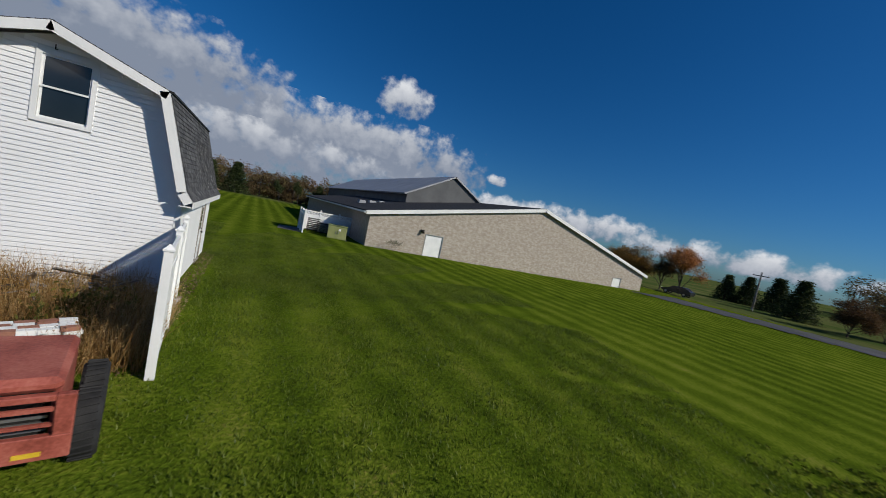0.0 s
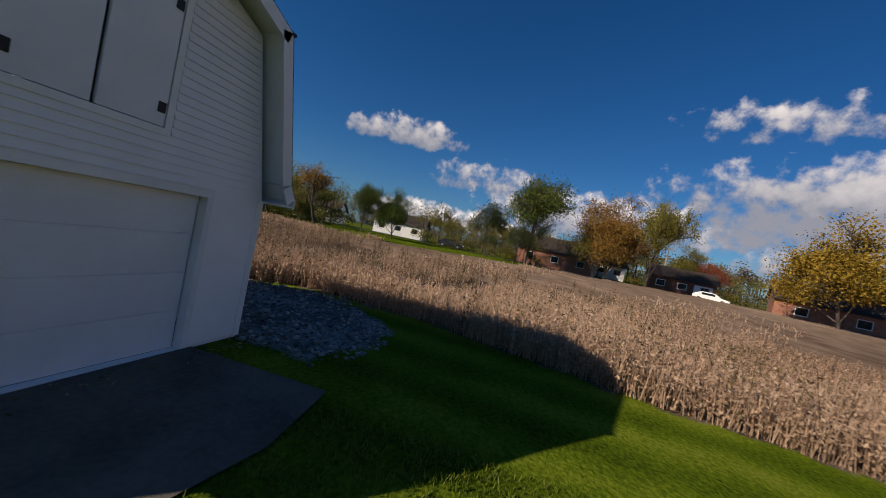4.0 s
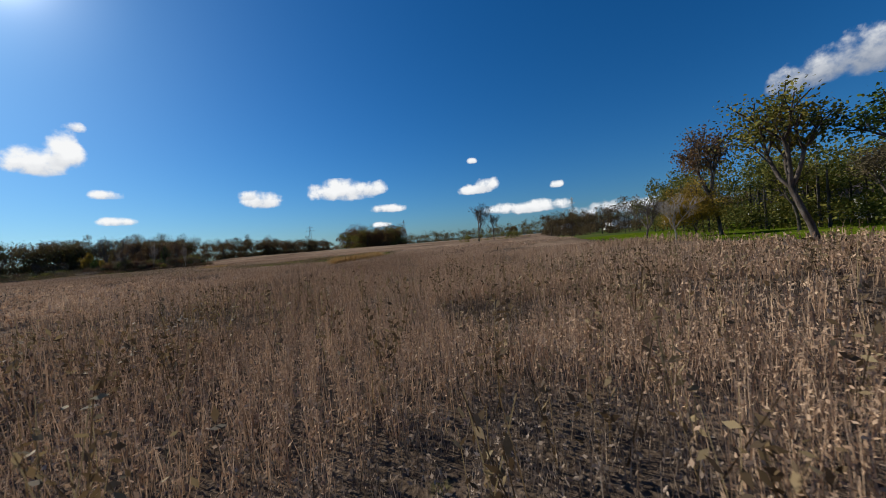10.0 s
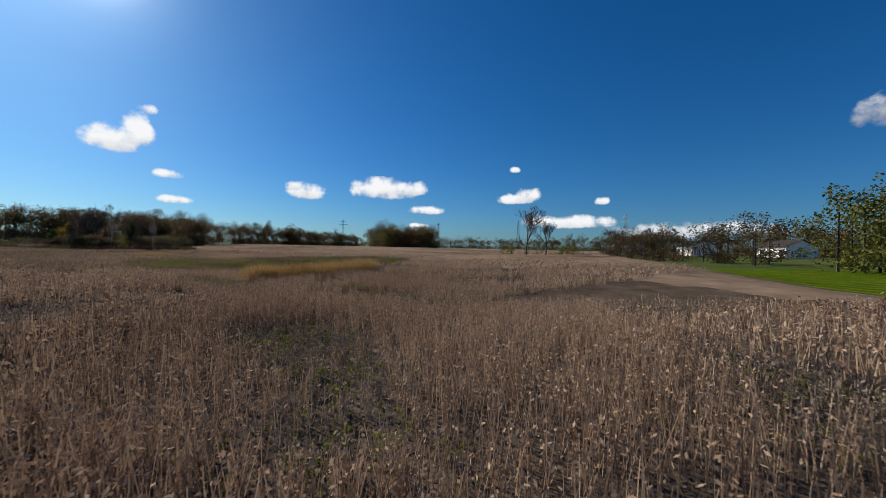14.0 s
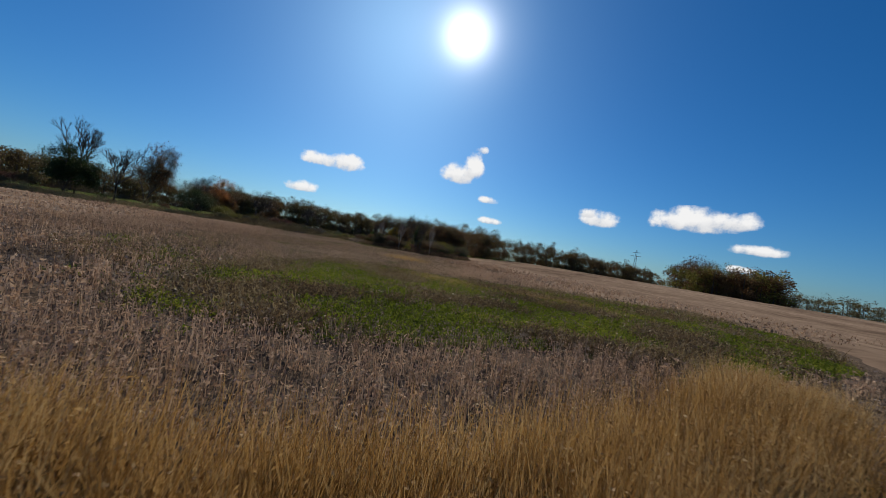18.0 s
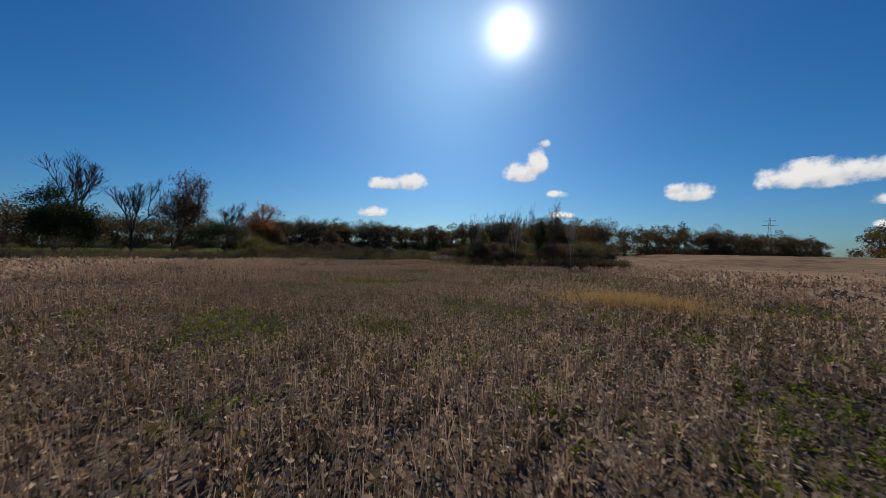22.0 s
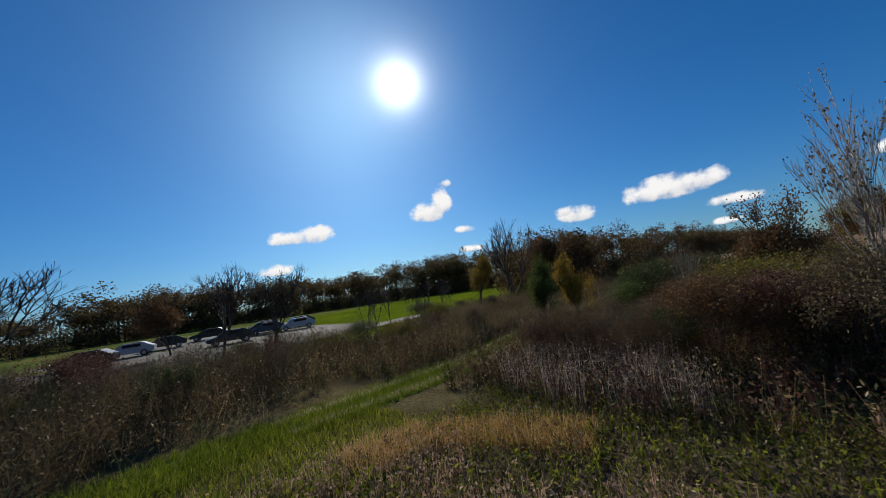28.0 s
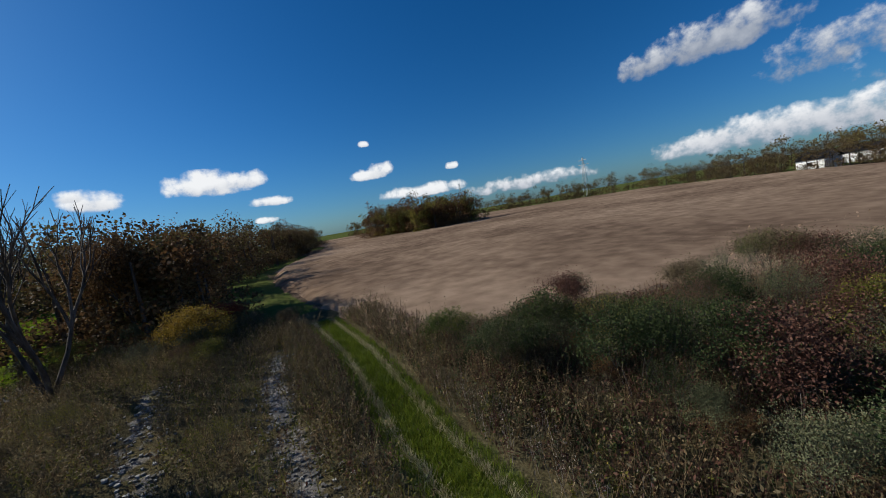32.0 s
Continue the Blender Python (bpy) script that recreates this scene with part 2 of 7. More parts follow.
M["leaf_red"] = leaves("leaf_red", [(0.117, 0.025, 0.018), (0.26, 0.057, 0.035), (0.312, 0.115, 0.059)])
M["leaf_rust"] = leaves("leaf_rust", [(0.07, 0.041, 0.02), (0.154, 0.083, 0.037), (0.21, 0.142, 0.065)])
M["leaf_dark"] = leaves("leaf_dark", [(0.018, 0.032, 0.013), (0.045, 0.066, 0.024), (0.09, 0.103, 0.034)])
M["leaf_grey"] = leaves("leaf_greygreen", [(0.062, 0.073, 0.039), (0.125, 0.141, 0.073), (0.2, 0.196, 0.113)])
M["wood_far"] = leaves("far_foliage", [(0.044, 0.035, 0.02), (0.12, 0.078, 0.04), (0.17, 0.147, 0.047)])
M["bean"] = material("dry_bean_plants", [(0.165, 0.105, 0.069), (0.43, 0.294, 0.198), (0.64, 0.477, 0.336)], scale=0.06, detail=4, rough=0.8, per_island=0.5, translucent=0.24, spread=(0.12, 0.88), specular=0.05)
M["tall_grass"] = material("dry_tall_grass", [(0.19, 0.098, 0.026), (0.39, 0.235, 0.082), (0.49, 0.355, 0.175)], scale=0.3, detail=3, rough=0.6, per_island=0.7, translucent=0.4, spread=(0.15, 0.85))
M["weed"] = material("green_weeds", [(0.05, 0.066, 0.009), (0.118, 0.155, 0.014), (0.24, 0.245, 0.036)], scale=0.3, detail=3, rough=0.75, per_island=0.7, translucent=0.45, spread=(0.15, 0.85), specular=0.1)
M["weed_brown"] = material("brown_weeds", [(0.072, 0.047, 0.026), (0.175, 0.117, 0.058), (0.31, 0.24, 0.128)], scale=0.3, detail=3, rough=0.7, per_island=0.7, translucent=0.3, spread=(0.15, 0.85))
M["grass"] = material("lawn_grass", [(0.04, 0.065, 0.006), (0.108, 0.155, 0.010), (0.195, 0.23, 0.024)], scale=0.35, detail=4, rough=0.5, per_island=0.6, translucent=0.4, spread=(0.15, 0.85))
M["rut_grass"] = material("worn_rut_grass", [(0.22, 0.19, 0.10), (0.40, 0.36, 0.22), (0.55, 0.50, 0.34)], scale=0.6, detail=3, rough=0.8, per_island=0.6, translucent=0.3, spread=(0.15, 0.85), specular=0.05)
M["leaf_brown"] = leaves("leaf_brown", [(0.05, 0.038, 0.02), (0.12, 0.095, 0.052), (0.2, 0.165, 0.1)])
M["stubble"] = material("dead_field_weeds", [(0.08, 0.06, 0.044), (0.215, 0.162, 0.122), (0.38, 0.30, 0.235)], scale=0.25, detail=4, rough=0.85, per_island=0.6, translucent=0.2, spread=(0.12, 0.88), specular=0.05)
M["brush_maroon"] = leaves("brush_maroon", [(0.045, 0.022, 0.017), (0.115, 0.055, 0.04), (0.2, 0.115, 0.08)])
M["seed_head"] = material("pale_seed_heads", [(0.11, 0.085, 0.068), (0.23, 0.19, 0.16), (0.42, 0.37, 0.32)], scale=0.5, detail=3, rough=0.9, per_island=0.7, translucent=0.35, spread=(0.15, 0.85), specular=0.05)
M["gable_grey"] = material("grey_siding", [(0.085, 0.088, 0.092), (0.125, 0.128, 0.132)], scale=0.6, fine=0.2, rough=0.7, bump=0.1)

# ---------------------------------------------------------------- the lie of the land
LAND = np.array([
    (0, 0, 0, 18), (6, 8, 0, 14), (12, 22, -0.25, 14), (25, 18, -0.3, 16), (45, 10, -0.4, 30),
    (-9, 8, 0, 12), (-10, -6, 0.1, 12), (-9, -15, 0.25, 10), (-11.5, -25, 0.4, 10), (-14.3, -34, 0.6, 9),
    (-12.5, -43, 0.8, 9), (-6, -51, 0.95, 9), (1, -56, 1.05, 9), (9, -66, 1.0, 10), (18, -66, 1.0, 9),
    (28, -76, 1.25, 9), (38, -80, 1.35, 8), (38, -97, 1.15, 12), (37.4, -111, 1.3, 14), (28, -104, 1.4, 12),
    (46, -123, 1.2, 20), (52, -70, 1.3, 16), (64, -56, 1.3, 18), (-33, -22, 0.6, 14), (-35, -36, 0.7, 12),
    (-34, -8, 0.5, 14), (-38, -88, 1.0, 30), (-22, -215, 1.8, 60), (-110, -148, 1.6, 50), (-56, 6, 1.0, 22),
    (-57, 50, 1.0, 30), (-95, 40, 1.6, 30), (-6, 40, -0.2, 22), (-14, 100, -0.2, 40), (70, -100, 1.0, 25),
    (130, -130, 2.2, 50), (15, -230, 2.4, 60), (12, -96, 1.2, 12), (-20, -80, 1.2, 25)])


def ground(x, y):
    """The height of the ground, smooth between the known heights."""
    x, y = np.asarray(x, float), np.asarray(y, float)
    top, bottom = np.zeros(x.shape), np.full(x.shape, 1e-9)
    for px, py, pz, reach in LAND:
        w = np.exp(-np.clip(((x - px) ** 2 + (y - py) ** 2) / reach**2, 0, 60)) + 1e-7 / (1 + ((x - px) ** 2 + (y - py) ** 2) / 1e4)
        top, bottom = top + w * pz, bottom + w
    return top / bottom


def gz(x, y):
    return float(ground(x, y))


def inside(x, y, outline, soft=0.0):
    """How far inside a closed outline of (x, y) places lie: 1 inside, 0 outside, sloping over soft metres."""
    x, y = np.asarray(x, float), np.asarray(y, float)
    hit, near = np.zeros(x.shape, bool), np.full(x.shape, 1e9)
    for (ax, ay), (bx, by) in zip(outline, outline[1:] + outline[:1]):
        cross = (ay > y) != (by > y)
        hit ^= cross & (x < (bx - ax) * (y - ay) / (by - ay + 1e-12) + ax)
        dx, dy = bx - ax, by - ay
        s = np.clip(((x - ax) * dx + (y - ay) * dy) / (dx * dx + dy * dy + 1e-9), 0, 1)
        near = np.minimum(near, np.hypot(x - ax - s * dx, y - ay - s * dy))
    signed = np.where(hit, near, -near)
    return np.clip(signed / soft + 0.5, 0, 1) if soft else hit.astype(float)


def along(x, y, line):
    """The distance from a line of (x, y) places."""
    x, y = np.asarray(x, float), np.asarray(y, float)
    near = np.full(x.shape, 1e9)
    for (ax, ay), (bx, by) in zip(line, line[1:]):
        dx, dy = bx - ax, by - ay
        s = np.clip(((x - ax) * dx + (y - ay) * dy) / (dx * dx + dy * dy + 1e-9), 0, 1)
        near = np.minimum(near, np.hypot(x - ax - s * dx, y - ay - s * dy))
    return near


def bumps(x, y, size, seed):
    """Smooth uneven values from 0 to 1 over the plan."""
    rng = np.random.default_rng(seed)
    total, amount = np.zeros(np.shape(x)), 0.0
    for octave in range(3):
        for _ in range(5):
            a, f, p = rng.uniform(0, 2 * math.pi), (2**octave) / size * rng.uniform(0.6, 1.5), rng.uniform(0, 6.28)
            total = total + np.sin((x * math.cos(a) + y * math.sin(a)) * f * 6.28 + p) / 2**octave
            amount += 0.5 / 4**octave
    return np.clip(0.5 + total / (4 * math.sqrt(amount)), 0, 1)

# ---------------------------------------------------------------- zones of the ground
FIELD = [(-5.5, 108), (-5.4, 45), (-5.2, 24), (-7.0, 18), (-7.8, 13), (-9.2, 8), (-9.4, 4), (-7.6, 2), (-6.0, 0.2), (-4, -4.6), (-2, -7.2), (0.2, -9.6), (3, -12.2), (8, -17.5), (12, -24), (13, -33), (15.7, -39.5), (27.9, -45.3),
         (49.3, -49.4), (47.5, -61.9), (43.7, -73.9), (39.8, -78.3), (38.6, -81.4), (37.5, -84.7), (36.5, -84.9), (33.7, -84.3), (31.5, -83.9), (27.9, -82.2), (23.9, -82.5), (19.4, -86.4), (16.8, -92.8), (17.9, -98.6), (22.5, -103.8), (27.6, -107.8), (32.8, -109.8), (35.5, -112.5), (35.7, -119.9), (35.9, -141.9), (33, -160), (20, -190),
         (8, -226), (-6, -330), (-120, -330), (-140, -190), (-104, -150), (-66, -108), (-45, -66), (-34.5, -42), (-33, -24), (-34, -8), (-44, 8), (-56, 26), (-62, 44), (-40, 92)]
THICKET = [(37.7, -88.9), (36.4, -87.2), (33.8, -86.1), (31.6, -85.5), (27.9, -83.7), (24.4, -83.6), (20.2, -87.0), (17.6, -92.9), (18.6, -98.2), (23.0, -103.2), (28.0, -107.1), (33.0, -109.1), (35.1, -110.9), (35.5, -104.9), (36.5, -98.9), (37.2, -92.8)]
DITCH = [(42.2, -86.7), (46.3, -90.8), (50.3, -101.9), (52.3, -115.0), (50.4, -126.9), (42.4, -132.9), (37.8, -119.9), (38.3, -111.0), (39.1, -102.9), (40.3, -94.9)]
EAST_BRUSH = [(39.9, -82.0), (40.8, -78.9), (44.8, -74.3), (48.5, -62.0), (52.3, -48.6), (69.6, -44.2), (64.0, -66.6), (56.2, -78.7), (50.3, -88.8), (47.3, -94.9), (43.2, -88.8)]
WEEDS = [(-6.6, -49.2), (-3.5, -47.5), (0.2, -50), (2.6, -53.6), (4.4, -58.5), (3.2, -61.5), (0.2, -62.5), (-4.4, -67.5), (-11, -72), (-16, -68), (-15, -60), (-12.8, -56), (-9, -53.2)]
SPARSE = [(-3.4, -47.8), (4.5, -47.9), (14.8, -55.4), (21.9, -64.1), (28.4, -68.1), (35.4, -72.7), (39.7, -77.2), (38.4, -83.5), (31.7, -84.7), (24.4, -83.1), (16.5, -84.8), (8.9, -78.4), (3.9, -70.3), (1.7, -63.1)]
CREEK = [(40.6, -98.5), (40.5, -104.8), (40.5, -107.0), (40.2, -111.5), (39.4, -115.5)]
CREEK_BED = [(43.9, -103.5), (43.8, -107.0), (44.1, -111.0), (44.2, -116.0)]
EDGE_GRASS = [(39.2, -76.2), (42.2, -75.3), (40.9, -79.9), (40.7, -85.6), (39.1, -86.2), (35.9, -85.5), (36.5, -83.9), (38.0, -80.3), (35.7, -79.3)]
TRACK = [(41.4, -78.3), (40.2, -84.6), (39.4, -88.0), (38.8, -91.0), (38.8, -95.0), (38.5, -98.0), (38.1, -101.5), (37.9, -104.5), (37.4, -108.0), (36.9, -111.5), (36.5, -119.0)]
DRIVE = [(-0.4, 6.1), (-4.1, 6.1), (-4.2, 8.3), (-2.9, 8.5), (-1.6, 8.3), (-1.0, 7.2)]
GRAVEL = [(-5.2, 3.0), (-8.4, 2.8), (-9.4, 5.4), (-7.6, 7.9), (-5.9, 8.1), (-4.7, 7.6), (-4.9, 6.5)]
CAMERA_LINE = [(-3.5, 10.4), (-8.3, 3.3), (-10.0, -2), (-8.9, -12), (-10.5, -22), (-14.0, -31), (-14.6, -39), (-10.7, -45.5), (-5.7, -52.2), (3.7, -58.2), (14.1, -64), (18.8, -67.5), (26.6, -74.5), (32.8, -79.9), (38.3, -85.5)]


def axis_steps(a, b, fine, far):
    inner = np.arange(a, b + fine / 2, fine)
    out = far * np.array([0.02, 0.045, 0.08, 0.14, 0.25, 0.45, 0.7, 1.0])
    return np.concatenate([(a - out)[::-1], inner, b + out])


def soft_noise(name, tree, scale, detail, vector):
    node = tree.nodes.new("ShaderNodeTexNoise")
    node.inputs["Scale"].default_value, node.inputs["Detail"].default_value = scale, detail
    tree.links.new(vector, node.inputs["Vector"])
    return node.outputs["Fac"]


def ground_material():
    """Lawn, bean-field litter, weeds, gravel and track, each where the ground's own masks put it, with ragged borders."""
    m = bpy.data.materials.new("ground_cover")
    m.use_nodes = True
    t = m.node_tree
    n, link = t.nodes, t.links.new
    bsdf = n["Principled BSDF"]
    bsdf.inputs["Roughness"].default_value, bsdf.inputs["Specular IOR Level"].default_value = 1.0, 0.0
    where = n.new("ShaderNodeTexCoord").outputs["Object"]
    ragged = soft_noise("ragged", t, 1.6, 6, where)
    broad, mid, grain = soft_noise("broad", t, 0.09, 4, where), soft_noise("mid", t, 0.9, 5, where), soft_noise("grain", t, 18.0, 5, where)

    def ramp(value, *stops):
        r = n.new("ShaderNodeValToRGB")
        e = r.color_ramp.elements
        e[0].position, e[0].color, e[1].position, e[1].color = stops[0][0], (*stops[0][1], 1), stops[-1][0], (*stops[-1][1], 1)
        for p, c in stops[1:-1]:
            e.new(p).color = (*c, 1)
        link(value, r.inputs[0])
        return r.outputs[0]

    def calc(kind, a, b=None, c=None):
        k = n.new("ShaderNodeMath")
        k.operation = kind
        for i, v in enumerate((a, b, c)):
            if v is not None:
                if isinstance(v, (int, float)):
                    k.inputs[i].default_value = v
                else:
                    link(v, k.inputs[i])
        return k.outputs[0]

    # mown stripes run along y; darker and lighter bands a mower wide
    split = n.new("ShaderNodeSeparateXYZ")
    link(where, split.inputs[0])
    wobble = calc("MULTIPLY_ADD", mid, 0.35, split.outputs[0])
    band = calc("SINE", calc("MULTIPLY", wobble, 6.283 / 1.55))
    blades = calc("ADD", calc("MULTIPLY", grain, 0.5), calc("ADD", calc("MULTIPLY", mid, 0.28), calc("ADD", calc("MULTIPLY", broad, 0.22), calc("MULTIPLY", calc("MULTIPLY", band, calc("GREATER_THAN", split.outputs[1], -46.0)), 0.06))))
    lawn = ramp(blades, (0.34, (0.032, 0.052, 0.005)), (0.5, (0.078, 0.117, 0.008)), (0.62, (0.135, 0.17, 0.016)), (0.74, (0.22, 0.20, 0.045)))
    mixed = calc("ADD", calc("MULTIPLY", grain, 0.6), calc("MULTIPLY", mid, 0.4))
    litter = ramp(mixed, (0.3, (0.032, 0.024, 0.018)), (0.5, (0.10, 0.074, 0.055)), (0.72, (0.22, 0.165, 0.125)))
    weeds = ramp(mixed, (0.32, (0.03, 0.037, 0.009)), (0.5, (0.08, 0.098, 0.015)), (0.7, (0.17, 0.17, 0.04)))
    brush = ramp(mixed, (0.3, (0.03, 0.025, 0.014)), (0.5, (0.085, 0.072, 0.038)), (0.72, (0.17, 0.15, 0.085)))
    stone = ramp(mixed, (0.3, (0.05, 0.046, 0.042)), (0.5, (0.17, 0.158, 0.145)), (0.68, (0.40, 0.38, 0.35)))
    far = ramp(calc("ADD", calc("MULTIPLY", broad, 0.7), calc("MULTIPLY", mid, 0.3)), (0.35, (0.05, 0.085, 0.02)), (0.6, (0.11, 0.12, 0.04)), (0.75, (0.20, 0.16, 0.08)))
    tone = far
    for attribute, colour in (("lawn", lawn), ("field", litter), ("weeds", weeds), ("brush", brush), ("stone", stone)):
        a = n.new("ShaderNodeAttribute")
        a.attribute_name = attribute
        mask = calc("ADD", a.outputs["Fac"], calc("MULTIPLY_ADD", ragged, 0.9, -0.45))
        edge = n.new("ShaderNodeMapRange")
        edge.inputs["From Min"].default_value, edge.inputs["From Max"].default_value = 0.42, 0.58
        link(mask, edge.inputs[0])
        mix = n.new("ShaderNodeMix")
        mix.data_type = "RGBA"
        link(edge.outputs[0], mix.inputs["Factor"])
        link(tone, mix.inputs["A"])
        link(colour, mix.inputs["B"])
        tone = mix.outputs["Result"]
    link(tone, bsdf.inputs["Base Color"])
    b = n.new("ShaderNodeBump")
    b.inputs["Strength"].default_value, b.inputs["Distance"].default_value = 0.7, 0.05
    link(grain, b.inputs["Height"])
    link(b.outputs[0], bsdf.inputs["Normal"])
    return m


xs, ys = axis_steps(-62, 74, 0.8, 2600), axis_steps(-132, 60, 0.8, 2600)
gx, gy = np.meshgrid(xs, ys, indexing="ij")
gxf, gyf = gx.ravel(), gy.ravel()
height = ground(gxf, gyf) + (bumps(gxf, gyf, 3.0, 5) - 0.5) * 0.05
nx, ny = len(xs), len(ys)
idx = np.arange(nx * ny).reshape(nx, ny)
quads_of = np.stack([idx[:-1, :-1], idx[1:, :-1], idx[1:, 1:], idx[:-1, 1:]], -1).reshape(-1, 4)
land = raw("ground", np.stack([gxf, gyf, height], -1), quads_of, ground_material(), smooth=True)
tagged(land, "rolling ground of mown lawn, dry bean field, weeds and brush", "ground", kind="structure")
in_field = inside(gxf, gyf, FIELD, 1.2)
near_lawn = inside(gxf, gyf, [(-16, 110), (60, 110), (60, -46), (14, -46), (2, -30), (-9, -14), (-13, 0), (-15, 12)], 1.5)
west_lawn = np.maximum(inside(gxf, gyf, [(-26.4, -1.6), (-51.2, 21.6), (-81.3, 27.4), (-117.1, -26.5), (-78.3, -56.9), (-32.1, -55.3), (-28.1, -28.1)], 2.0), inside(gxf, gyf, [(51.3, -92.9), (56.3, -88.9), (60.3, -111.0), (78.3, -113.0), (108.4, -124.9), (126.4, -146.9), (90.4, -184.9), (58.4, -184.9), (50.4, -131.9), (53.3, -119.9)], 2.0))
masks = {"lawn": np.maximum(near_lawn, west_lawn), "field": np.maximum(in_field, inside(gxf, gyf, [(39.0, -80), (22, -79), (12, -92), (16, -104), (28, -113), (36.6, -113), (37.0, -100), (38.0, -90)], 1.0)), "weeds": np.zeros_like(gxf), "brush": np.zeros_like(gxf), "stone": np.zeros_like(gxf)}
masks["brush"] = np.maximum.reduce([inside(gxf, gyf, z, 2.0) for z in (THICKET, DITCH, EAST_BRUSH)])
track_d = along(gxf, gyf, TRACK)
masks["weeds"] = np.maximum.reduce([inside(gxf, gyf, EDGE_GRASS, 1.5), inside(gxf, gyf, SPARSE, 5.0) * (0.05 + 0.3 * bumps(gxf, gyf, 2.2, 15)), inside(gxf, gyf, WEEDS, 4.0) * (0.15 + 0.75 * bumps(gxf, gyf, 9, 8)), np.clip(1.5 - track_d / 0.6, 0, 1), in_field * np.clip(bumps(gxf, gyf, 5, 21) * 2.6 - 1.75, 0, 0.3),
                                    inside(gxf, gyf, [(39.8, -79.4), (43.8, -74.3), (48.5, -60.9), (50.3, -49.5), (47.8, -49.3), (46.0, -61.8), (41.6, -73.1), (37.7, -78.2)], 1.5) * 0.8])
masks["brush"] = np.maximum(masks["brush"], np.clip(2.5 - track_d / 2.0, 0, 1) * (gyf < -78))
masks["brush"] *= np.clip(track_d / 0.9 - 0.4, 0, 1)
masks["stone"] = np.maximum.reduce([inside(gxf, gyf, GRAVEL, 1.0) * 0.8, np.clip(1.4 - along(gxf, gyf, CREEK) / 0.75, 0, 1) * 0.62, np.clip(1.4 - along(gxf, gyf, CREEK_BED) / 0.6, 0, 1) * 0.58])
for name, values in masks.items():
    land.data.attributes.new(name, "FLOAT", "POINT").data.foreach_set("value", values.astype(np.float32))


# ---------------------------------------------------------------- plants that nobody could count
def scatter(rng, outline, amount):
    """Places spread evenly inside an outline."""
    ox, oy = np.array(outline).T
    out = []
    while sum(map(len, out)) < amount:
        p = rng.uniform((ox.min(), oy.min()), (ox.max(), oy.max()), (amount * 3, 2))
        out.append(p[inside(p[:, 0], p[:, 1], outline) > 0.5])
    return np.concatenate(out)[:amount]


def strip(rng, line, half, amount):
    """Places spread along a line, out to half a width on both sides."""
    line = np.array(line, float)
    lengths = np.hypot(*np.diff(line, axis=0).T)
    s = rng.uniform(0, lengths.sum(), amount)
    cum = np.concatenate([[0], np.cumsum(lengths)])
    k = np.clip(np.searchsorted(cum, s) - 1, 0, len(lengths) - 1)
    f = ((s - cum[k]) / lengths[k])[:, None]
    d = (line[k + 1] - line[k]) / lengths[k][:, None]
    return line[k] * (1 - f) + line[k + 1] * f + np.stack([-d[:, 1], d[:, 0]], -1) * rng.uniform(-half, half, amount)[:, None]


def stems(rng, xy, z, tall, lean, width, per, bits, bit_size, taper=0.5):
    """Plants as bunches of thin upright blades, with bits (pods or leaves) along them. Returns loose four-sided pieces."""
    n = len(xy)
    base = np.repeat(np.column_stack([xy, z]), per, axis=0)
    base[:, :2] += rng.normal(0, 0.05, (n * per, 2))
    h = np.repeat(tall, per) * rng.uniform(0.6, 1.0, n * per)
    a, tip = rng.uniform(0, 6.283, n * per), rng.normal(0, 1, (n * per, 2)) * (lean * h)[:, None]
    side = np.stack([np.cos(a), np.sin(a), 0 * a], -1) * (width * rng.uniform(0.6, 1.3, n * per))[:, None]
    top = base + np.column_stack([tip, h])
    pieces = [np.stack([base - side, base + side, top + side * taper, top - side * taper], 1)]
    for _ in range(bits):
        f = rng.uniform(0.25, 1.0, (n * per, 1))
        c = base * (1 - f) + top * f + rng.normal(0, 0.03, (n * per, 3))
        u, v = rng.normal(0, 1, (2, n * per, 3))
        u /= np.linalg.norm(u, axis=1)[:, None]
        v = np.cross(u, v)
        v /= np.linalg.norm(v, axis=1)[:, None] + 1e-9
        s = bit_size * rng.uniform(0.6, 1.4, (n * per, 1))
        pieces.append(np.stack([c - u * s, c - v * s * 0.45, c + u * s, c + v * s * 0.45], 1))
    return np.concatenate(pieces)


# small gaps in the stand where green weeds grow
GREEN_SPOTS = [(-14.1, -46.1, 0.6), (-12.15, -42.9, 0.38), (20.0, -68.3, 0.9)]


def field_only(xy):
    keep = inside(xy[:, 0], xy[:, 1], FIELD) > 0.5
    keep &= inside(xy[:, 0], xy[:, 1], WEEDS, 3.0) < np.random.default_rng(3).uniform(0.35, 1.3, len(xy))
    return xy[keep]


rng = np.random.default_rng(11)
